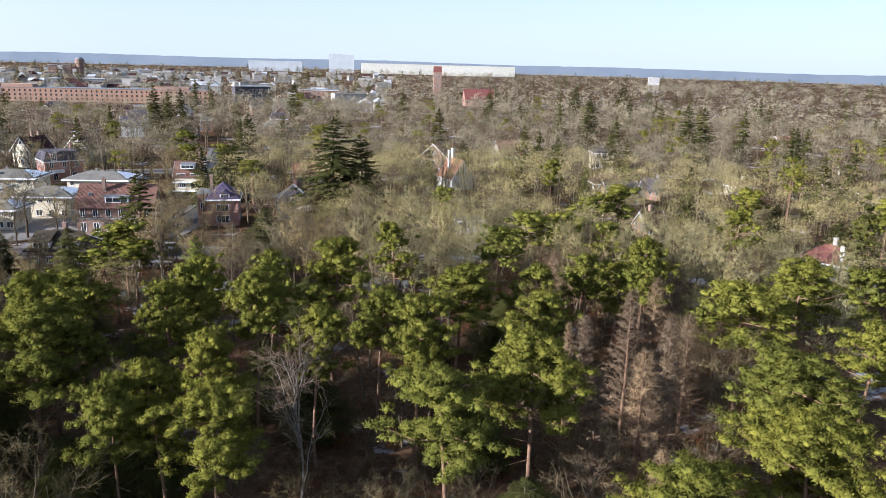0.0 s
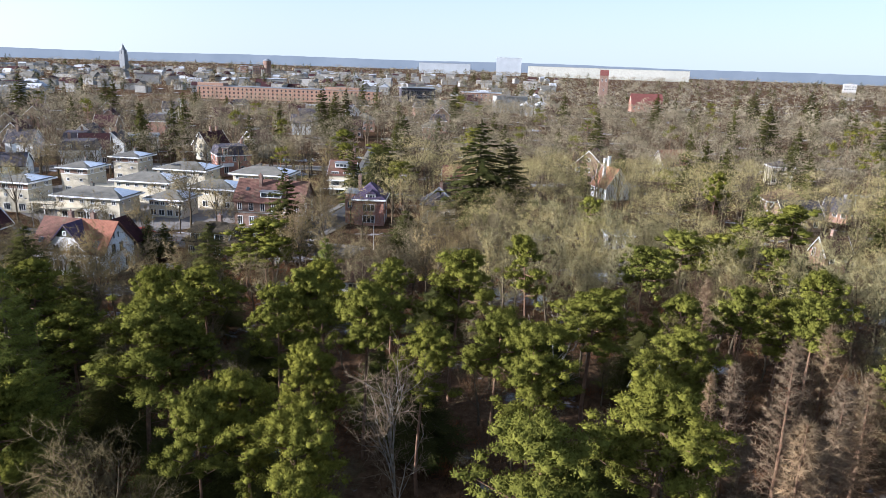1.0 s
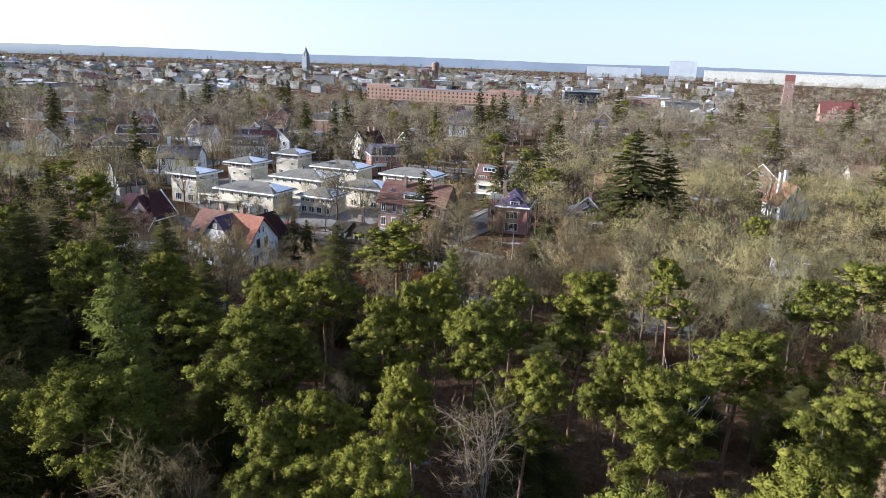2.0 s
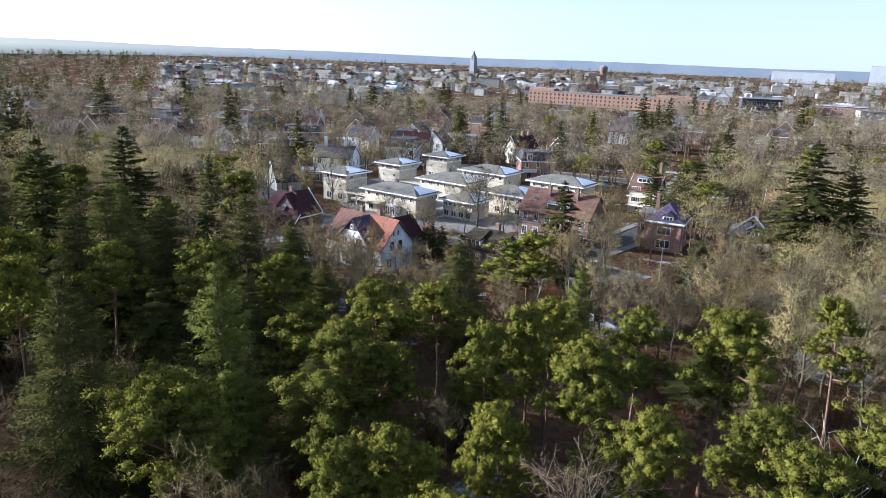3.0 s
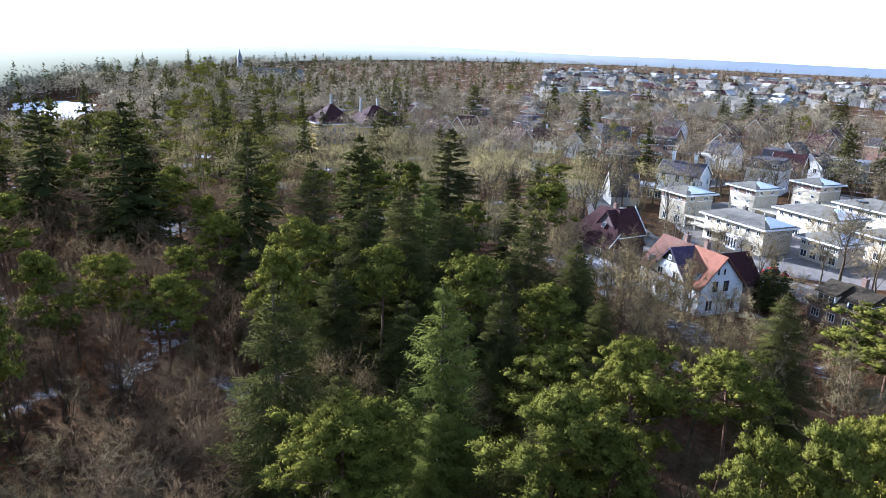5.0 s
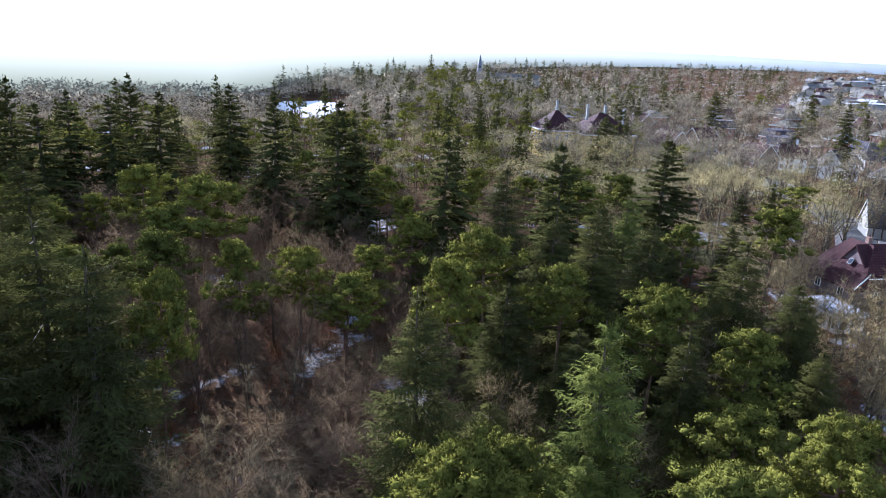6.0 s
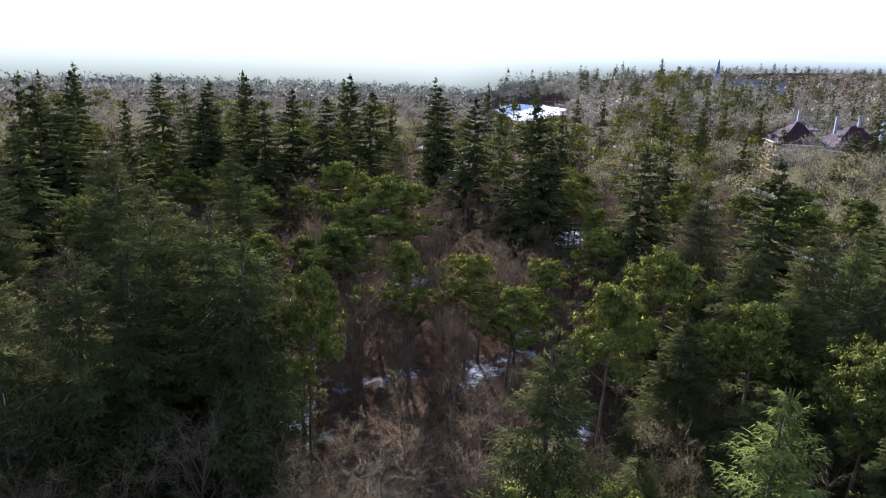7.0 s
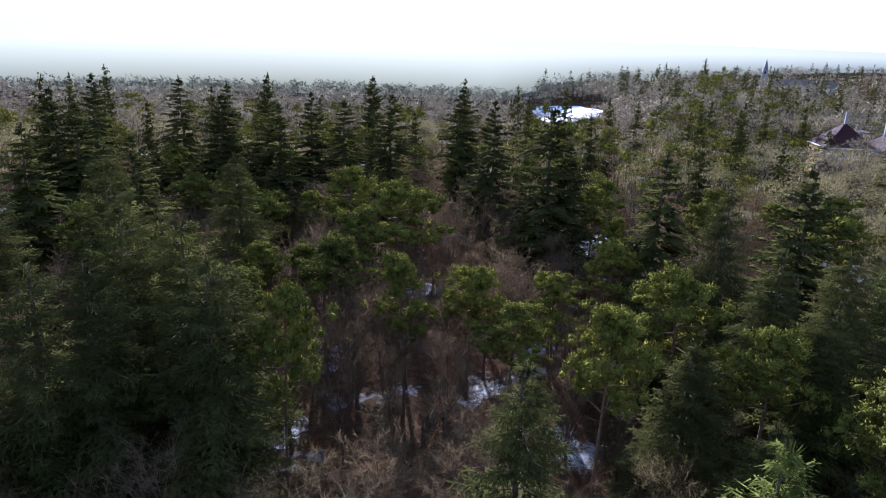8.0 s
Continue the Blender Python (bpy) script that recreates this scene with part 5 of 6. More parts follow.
def spire(name, label, x, y, w, body, tip, wall, roof):
    root = tagged(new(name), label, "church tower")
    root.location = (x, y, 0)
    part("shaft", boxed(-w / 2, w / 2, -w / 2, w / 2, -0.5, body), wall, root)
    part("belfry", boxed(-w * 0.42, w * 0.42, -w * 0.42, w * 0.42, body, body + w * 0.7), wall, root)
    bm = bmesh.new()
    bmesh.ops.create_cone(bm, cap_ends=True, segments=8, radius1=w * 0.5, radius2=0.08, depth=tip - body - w * 0.7, matrix=Matrix.Translation((0, 0, (tip + body + w * 0.7) / 2)))
    part("spire", bm, roof, root)
    for k in range(4):
        o = part("belfry_opening", boxed(-0.6, 0.6, w * 0.42 - 0.02, w * 0.42 + 0.06, body + 0.8, body + w * 0.6), M_GLASS, root)
        o.rotation_euler = (0, 0, k * math.pi / 2)


spire("church_tower", "tall grey stone church tower with pointed spire", -906, 1216, 11, 30, 50, M_LEAD, M_LEAD)
spire("church_spire", "slender church spire above a long pale roof", -690, 93, 5, 14, 27, M_STONE, M_LEAD)
building("church_nave", "long church with frosted grey roof", -700, 122, 72, 60, 14, 7, 10.5, "gable", M_STONE, M_GREYROOF, [("-y", 8, 4, 1.2, 3, 1)], over=0.4, category="church", fascia=False)


def water_tower(x, y):
    root = tagged(new("water_tower"), "round brown water tower with wider top", "water tower")
    root.location = (x, y, 0)
    for nm, r0, r1, z0, z1 in (("shaft", 5.5, 5.0, -0.5, 22), ("tank", 6.5, 6.5, 22, 28), ("cap", 6.6, 3.0, 28, 31)):
        bm = bmesh.new()
        bmesh.ops.create_cone(bm, cap_ends=True, segments=20, radius1=r0, radius2=r1, depth=z1 - z0, matrix=Matrix.Translation((0, 0, (z0 + z1) / 2)))
        part(nm, bm, M_BROWN if nm != "cap" else M_LEAD, root)


water_tower(-545, 1090)
for x, y in ((-577, 1073), (-560, 1082)):
    building("tower_block", "orange brick tower block", x, y, 20, 11, 11, 19.5, 20, "flat", M_ORANGE, M_LEAD, [("-y", 3, z, 1.6, 1.6, 2) for z in (4, 8, 12, 16)], category="flats", group="tower blocks")
# this block and the low hall wear the concrete with haze in its colour
building("tower_block", "wide pale concrete tower block on the horizon, bluish with painted haze", -318, 2277, 8, 78, 20, 54, 55, "flat", M_HAZECONCRETE, M_LEAD, [], category="flats")
building("industrial_hall", "very long white industrial hall on the horizon", -15, 2289, 1, 480, 60, 31, 32, "flat", M_HALL, M_HALL, [], category="hall", fascia=False)
building("industrial_hall", "long white low hall on the horizon", -515, 2240, 10, 160, 50, 31, 32, "flat", M_HAZECONCRETE, M_HAZECONCRETE, [], category="hall", fascia=False)
building("white_block", "white block rising above the woods", 337, 1152, -10, 16, 14, 23, 24, "flat", M_STONE, M_LEAD, [("-y", 5, z, 1.8, 1.6, 2) for z in (23, 19.5, 16)], category="flats")


# ---- street lamps ----
LAMPS = [(-98.5, 116.5, 80), (-80.0, 120.6, 75), (-112.1, 125.9, 260), (-120.5, 137.5, 200), (-62.0, 125.6, 80), (-40.0, 132.6, 260), (-139.0, 133.0, 230), (-62.5, 160.0, 0), (-62.6, 185.0, 0)]


def street_lamp():
    root = tagged(new("street_lamp"), "slim pale steel street lamp with a flat head", "street lamp", "street lamps")
    bm = bmesh.new()
    bmesh.ops.create_cone(bm, cap_ends=True, segments=10, radius1=0.09, radius2=0.05, depth=6.0, matrix=Matrix.Translation((0, 0, 3.0)))
    part("pole", bm, M_STONE, root)
    part("base", boxed(-0.14, 0.14, -0.14, 0.14, -0.05, 0.3, bevel=0.03), M_STONE, root)
    bm = bmesh.new()
    bmesh.ops.create_cone(bm, cap_ends=True, segments=8, radius1=0.035, radius2=0.035, depth=1.0, matrix=Matrix.Translation((0.45, 0, 5.95)) @ Matrix.Rotation(radians(80), 4, "Y"))
    part("arm", bm, M_STONE, root)
    head = part("head", boxed(0.75, 1.45, -0.13, 0.13, 5.98, 6.1, bevel=0.04), M_LEAD, root)
    part("glass", boxed(0.82, 1.38, -0.09, 0.09, 5.95, 5.985), M_CARWHITE, head)
    return root


_lamp = street_lamp()
for i, (x, y, a) in enumerate(LAMPS):
    if i:
        copy_thing(_lamp, pose(x, y, 0, 0, 0, a))
    else:
        _lamp.matrix_basis = pose(x, y, 0, 0, 0, a)


# ---- cars ----
def car(x, y, yaw, paint, label):
    root = tagged(new("car"), label, "car", "parked cars")
    root.matrix_basis = pose(x, y, 0.035, 0, 0, yaw)
    bm = bmesh.new()
    hull(bm, [(sx, sy * 0.88, z) for sx, z in ((-2.1, 0.45), (2.1, 0.45), (-2.15, 0.75), (2.12, 0.7), (1.1, 0.98), (-2.0, 1.0)) for sy in (-1, 1)])
    bmesh.ops.bevel(bm, geom=bm.edges[:], offset=0.06, segments=2, affect="EDGES")
    part("body", bm, paint, root)
    bm = bmesh.new()
    hull(bm, [(sx, sy, z) for sx, sy0, z in ((-1.85, 0.8, 0.98), (1.0, 0.8, 0.98), (-1.5, 0.62, 1.5), (0.3, 0.62, 1.52)) for sy in (-sy0, sy0)])
    cab = part("cabin", bm, M_GLASS, root)
    part("roof", boxed(-1.5, 0.3, -0.62, 0.62, 1.5, 1.56, bevel=0.03), paint, cab)
    for wx in (-1.35, 1.35):
        for wy in (-0.8, 0.8):
            bm = bmesh.new()
            bmesh.ops.create_cone(bm, cap_ends=True, segments=16, radius1=0.33, radius2=0.33, depth=0.22, matrix=pose(wx, wy, 0.33, 90))
            wheel = part("wheel", bm, M_TYRE, root)
            bm = bmesh.new()
            bmesh.ops.create_cone(bm, cap_ends=True, segments=10, radius1=0.2, radius2=0.2, depth=0.24, matrix=pose(wx, wy, 0.33, 90))
            part("rim", bm, M_RIM, wheel)
    for sy in (-0.6, 0.6):
        part("headlight", boxed(2.04, 2.14, sy - 0.2, sy + 0.2, 0.62, 0.76, bevel=0.02), M_RIM, root)
        part("tail_light", boxed(-2.17, -2.08, sy - 0.2, sy + 0.2, 0.7, 0.86, bevel=0.02), M_CARRED, root)
    BLOCKED.append((x, y, 3.2))


car(-50.6, 130.3, 32, M_CARWHITE, "white estate car parked on the street")
car(-57.0, 137.2, 74, M_CARGREY, "dark grey car parked on the drive")
car(-87.2, 127.4, 55, M_CARRED, "red car parked beside the white house")
car(-126.4, 126.0, -20, M_CARGREY, "dark grey car parked below the cream villa")
car(-118.0, 113.8, 120, M_CARGREY, "dark grey car parked by the brick house")
car(-120.5, 117.0, 150, M_CARWHITE, "white car parked along the side street")
car(-121.5, 212.0, 20, M_CARGREY, "dark grey car parked before the brick house")
car(-127.0, 209.0, 20, M_CARGREY, "dark grey car parked before the brick house")


# ---- trees, one by one where the camera passes near ----
class Grove:
    """Plants copies of a few patterns of one kind of tree."""

    def __init__(self, patterns, H, R):
        self.patterns, self.H, self.R, self.used, self.count = patterns, H, R, set(), 0

    def plant(self, x, y, H, R=None, turn=None):
        k = self.count % len(self.patterns)
        turn = (self.count * 137.5) % 360 if turn is None else turn
        ob = self.patterns[k]
        m = pose(x, y, -0.05, 0, 0, turn)
        if k in self.used:
            ob = copy_thing(ob, m)
        else:
            ob.matrix_basis = m
            self.used.add(k)
        s = H / self.H
        r = s if R is None else R / self.R
        ob.scale = (r, r, s)
        self.count += 1
        PLANTED.append((x, y))


PLANTED = []
FLIGHT = [(1, 10), (3, 24), (-3, 34), (-13, 41)]     # below the way of the eye

class Stand:
    """Finer patterns where the camera passes near, lighter ones farther off."""

    def __init__(self, fine, light, reach=82.0, finest=None, close=0.0):
        self.fine, self.light, self.reach, self.finest, self.close = fine, light, reach, finest, close

    @property
    def count(self):
        return self.fine.count + self.light.count + (self.finest.count if self.finest else 0)

    def plant(self, x, y, H, R=None):
        grove = self.fine if math.hypot(x + 8, y - 28) < self.reach else self.light
        if self.finest and min(math.hypot(x - px, y - py) for px, py in FLIGHT) < self.close:
            grove = self.finest
        grove.plant(x, y, H, R)


PINE = ("pine_tree", "Scots pine with bare trunk and rounded yellow-green crown", "pines of the wood")
SPRUCE = ("spruce_tree", "dark green spruce with drooping boughs and pointed top", "spruces of the wood")
BARE = ("bare_tree", "leafless broadleaved tree with olive-brown twigs", "bare trees")
RUSSET = ("russet_tree", "leafless tree with fine reddish-brown twigs", "russet trees")
pines = Stand(Grove([tree_thing(*PINE, *pine_arrays(100 + i, R=3.2 + 0.2 * (i % 3), n_limbs=13 + i % 3, per=13, blades=62, clump=0.2, long=0.22, wide=0.105, core=0.5), M_PBARK, M_PINE) for i in range(6)], 16.0, 3.2),
              Grove([tree_thing(*PINE, *pine_arrays(150 + i, R=3.3, n_limbs=9, per=8, blades=40, clump=0.27, long=0.3, wide=0.15, core=0.6), M_PBARK, M_PINE) for i in range(4)], 16.0, 3.3), 72.0,
              Grove([tree_thing(*PINE, *pine_arrays(120 + i, R=3.2 + 0.2 * (i % 3), n_limbs=13 + i % 3, per=21, blades=112, clump=0.182, long=0.17, wide=0.072, core=0.48), M_PBARK, M_PINE) for i in range(7)], 16.0, 3.2), 36.0)
spruces = Stand(Grove([tree_thing(*SPRUCE, *spruce_arrays(200 + i, droop=0.3 + 0.08 * i, whorls=38, boughs=7, segs=11, wide=0.5), M_BARK, M_SPRUCE) for i in range(5)], 22.0, 4.2),
                Grove([tree_thing(*SPRUCE, *spruce_arrays(250 + i, droop=0.3 + 0.08 * i, whorls=32, segs=10, fine=0, wide=1.5), M_BARK, M_SPRUCE) for i in range(4)], 22.0, 4.2))
old_spruces = Grove([tree_thing("old_spruce_tree", "old dark spruce with ragged drooping crown", "old spruces", *spruce_arrays(280 + i, droop=0.34, whorls=34, boughs=7, segs=11, wide=0.5, taper=0.5, wild=True), M_BARK, M_SPRUCE) for i in range(4)], 22.0, 4.2)
firs = Grove([tree_thing("young_spruce_tree", "fresh light green spruce with layered boughs", "light spruces", *spruce_arrays(300 + i, H=20, R=3.6, whorls=40, boughs=7, segs=10, droop=0.12, wide=0.5, taper=0.64, wild=True), M_BARK, M_FIR) for i in range(2)], 20.0, 3.6)
# twig colour is darker within the 64 m reach, paler beyond it
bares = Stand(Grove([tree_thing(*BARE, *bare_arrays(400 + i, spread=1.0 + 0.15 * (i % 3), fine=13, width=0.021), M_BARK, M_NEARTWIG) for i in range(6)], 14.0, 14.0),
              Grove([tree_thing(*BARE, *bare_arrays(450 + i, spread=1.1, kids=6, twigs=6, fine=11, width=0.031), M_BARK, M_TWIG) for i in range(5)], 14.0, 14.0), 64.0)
dull_bares = Grove([tree_thing("bare_tree", "leafless broadleaved tree with dull brown twigs", "brown bare trees", *bare_arrays(470 + i, spread=1.1, kids=6, twigs=6, fine=11, width=0.031), M_BARK, M_DULLTWIG) for i in range(4)], 14.0, 14.0)


def leafless(x, y, H, R=None):
    """Olive trees on the side away from the houses, browner ones before and among them."""
    (dull_bares if x < -12 and math.hypot(x + 8, y - 28) >= bares.reach else bares).plant(x, y, H, R)


russets = Grove([tree_thing(*RUSSET, *bare_arrays(550 + i, spread=0.85, upright=0.05, limbs=10, fine=9, width=0.025), M_PBARK, M_RUSSET) for i in range(5)], 14.0, 14.0)
birches = Grove([tree_thing("birch_tree", "leafless birch with pale trunk and fine twigs", "birches", *bare_arrays(500 + i, H=15, spread=0.42, upright=0.16, limbs=8, kids=5, twigs=5, fork=0.34, fine=11, stout=0.42), M_BIRCH, M_LARCH) for i in range(2)], 15.0, 15.0)
larches = Grove([tree_thing("larch_tree", "leafless larch with reddish-brown twigs", "larches", *larch_arrays(600 + i), M_PBARK, M_LARCH) for i in range(2)], 16.0, 2.8)

THICKET = [(-40, 27, 10.5), (-44, 29, 10.5), (-38, 31.5, 10), (-47, 33, 11), (-36, 24, 10), (-33.5, 29, 9), (-43, 23, 9.5), (-49, 27, 10), (-52, 31, 10), (-41, 34.5, 9), (-50, 36, 10.5), (-55, 26.5, 9.5), (-57, 33, 10), (-33, 34.5, 9), (-37, 20, 9), (-60, 29, 9), (-46, 20.5, 9)]
# x, y, height, crown radius
PINES_A = [(0.9, 41.6, 17.2, 3.6), (7.3, 48.2, 17.2, 3.6), (-14.6, 41.4, 15.7, 2.8), (-20.2, 46.2, 15.9, 2.3), (-21.6, 42.6, 15.8, 2.2), (-17.3, 53.0, 15.2, 2.1), (-1.6, 56.5, 17.5, 2.9), (-10.7, 57.2, 16.0, 2.5), (-5.5, 88.5, 16.7, 2.7), (8.0, 94.5, 14.9, 3.0), (2.5, 72.7, 15.6, 3.6), (10.4, 75.5, 15.1, 2.5), (9.8, 64.9, 15.3, 2.7), (17.0, 78.3, 15.7, 2.6)]
PINES_B = [(-24.4, 60.0, 16.9, 2.4), (-17.0, 61.5, 17.7, 2.7), (-11.9, 75.0, 17.3, 3.2), (-18.6, 74.5, 16.2, 2.6), (-24.1, 69.4, 17.0, 2.6), (-23.4, 64.6, 17.4, 2.2), (-36.0, 61.0, 17.3, 2.9), (-32.4, 52.0, 17.5, 3.8), (-35.0, 40.3, 16.3, 3.4), (-5.8, 64.3, 16.0, 2.6), (-30.0, 55.0, 15.0, 2.6), (-39.0, 42.5, 14.0, 2.5)]
PINES_C = [(-69.0, 44.0, 18.9, 3.4), (-57.0, 57.0, 17.6, 2.8), (-68.0, 20.8, 17.5, 2.6), (-57.3, 39.5, 19.4, 2.6), (-97.4, 0.3, 18.6, 3.4), (-90.8, 10.6, 18.9, 4.0), (-89.0, 83.0, 17.8, 3.4), (-51.5, 18.5, 19.6, 2.2), (-84.0, 8.0, 17.0, 3.2), (-95.0, 12.0, 17.0, 3.4), (-100.0, 60.0, 18.0, 3.5), (-112.0, 62.0, 18.0, 3.5), (-63.0, 50.0, 17.5, 2.8), (-53.0, 63.0, 16.0, 2.8)]
PINES_D = [(30.3, 64.8, 16.7, 4.2), (39.7, 74.3, 16.7, 4.2), (26.4, 47.0, 16.7, 4.0), (24.6, 39.6, 15.2, 3.8), (15.3, 36.3, 14.7, 3.8), (47.7, 74.5, 16.2, 3.2), (40.1, 59.7, 15.2, 3.0), (43.4, 79.5, 14.2, 3.2), (13.1, 104.6, 15.0, 4.0), (33.5, 128.0, 15.5, 4.5), (59.2, 131.9, 15.0, 3.6), (20.0, 110.0, 14.0, 3.5), (28.0, 124.0, 14.0, 3.6)]
for x, y, h, r in PINES_A + PINES_B + PINES_C + PINES_D:
    pines.plant(x, y, h, r)
SPRUCES_A = [(-42.4, 37.5, 21.4, 3.2), (-108.0, 25.4, 27.0, 4.6), (-110.5, 27.5, 22.0, 3.6), (-124.5, 12.5, 26.0, 3.6), (-93.5, 40.8, 24.2, 4.0), (-89.5, 54.5, 24.6, 4.4), (-82.0, 47.0, 22.6, 3.6), (-77.3, 56.7, 19.8, 3.6), (-72.0, 51.0, 20.5, 3.2), (-107.5, 74.5, 23.2, 4.4), (-45.5, 83.7, 15.6, 2.8), (-51.0, 117.0, 17.6, 3.2), (-23.5, 154.5, 24.5, 5.6), (-18.0, 158.5, 20.5, 4.4), (-55.5, 180.0, 14.0, 3.8), (-56.0, 189.0, 15.0, 4.0)]
SPRUCES_B = [(-77.4, -34.2, 23.5, 4.0), (-97.0, -51.1, 26.0, 4.0), (-96.4, -45.7, 24.0, 4.4), (-113.8, -59.6, 27.0, 4.0), (-126.5, -51.2, 26.5, 4.0), (-114.3, -32.5, 25.0, 5.0), (-115.3, -22.2, 24.0, 5.0), (-128.8, -23.7, 25.0, 3.8), (-125.7, -15.2, 24.5, 4.0), (-153.3, -22.8, 27.0, 3.6), (-134.2, -9.8, 25.0, 4.2), (-152.5, -2.2, 25.5, 4.6), (-120.6, -35.9, 26.5, 3.4), (-131.9, -35.2, 26.8, 3.4)]
SPRUCES_C = [(-51.6, 5.6, 23.6, 3.4), (-52.1, 10.3, 22.6, 4.6), (-43.2, 5.9, 21.2, 3.8), (-45.4, 8.5, 21.0, 3.4), (-52.3, 14.2, 19.2, 3.2), (-47.5, 16.0, 22.0, 3.8), (-41.0, 1.5, 20.0, 3.6), (-58.0, 3.0, 21.0, 3.6), (-64.0, -8.0, 22.0, 3.6), (-72.0, -16.0, 23.0, 3.8), (-80.0, -20.0, 23.0, 4.0), (-62.0, -22.0, 22.0, 3.6), (-81.0, -6.0, 22.0, 3.6), (-66.0, 68.0, 19.0, 3.4), (-60.0, 70.0, 17.0, 3.0), (-66.5, 54.0, 18.0, 3.4), (-60.8, 45.2, 16.0, 3.0), (-72.0, 61.0, 19.0, 3.4), (-54.5, 50.0, 14.5, 2.8)]
for x, y, h, r in SPRUCES_A + SPRUCES_B + SPRUCES_C[9:]:
    spruces.plant(x, y, h, r * 1.7)
for x, y, h, r in SPRUCES_C[:9]:
    old_spruces.plant(x, y, h, r * 1.5)
for x, y, h, r in [(-123, 306, 24.1, 5.3), (-113, 310, 23.1, 4.5), (-87, 423, 23.4, 5.9), (-63, 232, 18.9, 4.3), (98, 283, 24.5, 4.4), (90, 244, 24.0, 5.3), (61, 294, 24.3, 5.3), (147, 584, 23.3, 7.3), (99, 197, 21.6, 3.9), (88, 472, 24.2, 5.8), (28, 419, 22.6, 4.3), (-1, 262, 20.6, 3.6), (110, 258, 22.6, 3.4), (-216, 167, 23.9, 4.2), (-188, 86, 19.1, 5.7), (-244, 324, 22.0, 4.9), (-56, 164, 15.9, 3.3), (-275, 297, 23.8, 5.8), (-293, 158, 22.0, 5.4), (-250, 171, 14.0, 4.0), (-411, 280, 19.0, 5.0), (-269, 350, 21.0, 6.0), (-164, 161, 9.0, 2.6)]:
    spruces.plant(x, y, h, r * 1.2)
GARDEN = [(-89.4, 147.9), (-80.8, 130.4), (-58.5, 150.4), (-66.8, 171.6), (-76.7, 112.6), (-76.7, 90.7), (-67.8, 87.9), (-35.8, 102.8), (-43.7, 91.0), (-177.7, 196.2), (-205.4, 198.6), (-101.0, 227.1), (-55.1, 229.4), (-36.0, 150.2), (-25.5, 133.4), (-28.8, 120.9), (-142.1, 134.0), (-140.8, 119.1), (-132.2, 104.5), (-120.3, 123.8), (-28.0, 151.5), (-155, 148), (-146, 151), (-158, 160), (-145, 167), (-162, 178), (-148, 181), (-166, 150), (-144, 192), (-126, 221), (-114, 214), (-100, 209), (-88, 200), (-52, 134), (-28, 129), (-24, 126), (-20, 121), (-71, 131), (-90, 116), (-97, 113.5), (-76, 100), (-88, 98)]
for i, (x, y) in enumerate(GARDEN):
    if not any(math.hypot(x - bx, y - by) < br - 1.5 for bx, by, br in BLOCKED):
        leafless(x, y, 9.0 + 3.0 * ((i * 7) % 5) / 4)
for x, y, h, r in [(-61.2, 198.2, 13.0, 4.0), (-47.2, 175.8, 12.0, 4.0), (-80.5, 221.2, 14.0, 4.0), (-72.8, 200.6, 12.0, 3.5), (-46.5, 101.0, 12.6, 4.2), (-44.0, 97.5, 10.8, 3.6), (-48.5, 98.0, 9.2, 3.4), (-135.6, 112.6, 12.0, 4.0)]:
    pines.plant(x, y, h, r)
for i, (x, y, h) in enumerate(THICKET):
    (leafless if i % 5 == 1 else russets.plant)(x, y, h, 15.0)
    if i % 5:
        russets.plant(x + 2.6 * math.cos(i * 2.4), y + 2.6 * math.sin(i * 2.4), h * 0.82, 14.0)
for x, y, h, r in [(-41.7, 48.5, 20.3, 4.6), (-38.5, 47.0, 13.5, 3.4), (-84.0, 62.0, 19.0, 4.2), (-31.5, 88.0, 14.0, 3.0), (36.5, 175.0, 12.0, 2.6)]:
    firs.plant(x, y, h, r)
for x, y, h in [(-10.6, 49.2, 16.4), (-46.0, 112.0, 13.0)]:
    birches.plant(x, y, h)
for x, y, h, r in [(17.3, 59.1, 17.2, 3.0), (15.4, 47.5, 16.2, 3.2), (20.3, 56.9, 15.2, 2.8), (11.0, 54.6, 15.6, 1.6), (13.0, 51.0, 13.0, 2.2), (18.5, 52.0, 14.0, 3.0), (23.0, 70.0, 15.0, 2.8), (22.5, 60.5, 12.5, 2.6), (25.0, 65.0, 13.0, 2.8), (14.0, 62.0, 13.5, 2.6), (16.0, 43.5, 10.5, 2.6), (20.0, 44.5, 9.5, 2.6)]:
    larches.plant(x, y, h, r)
for x, y, h in [(-24.0, 38.2, 14.6), (26.2, 57.8, 14.2), (10.4, 44.6, 12.2), (20.3, 47.3, 11.5), (27.0, 52.6, 11.5), (43.4, 70.5, 13.2), (-3.8, 122.3, 15), (-13.3, 126.9, 15), (6.9, 101.1, 13), (-73.0, 75.7, 15.4), (-56.6, 75.4, 15.4), (5.0, 147.0, 7.5), (8.5, 146.5, 6.5), (44.0, 142.5, 8.0), (47.5, 143.5, 7.0), (50.0, 146.0, 8.0)]:
    leafless(x, y, h)


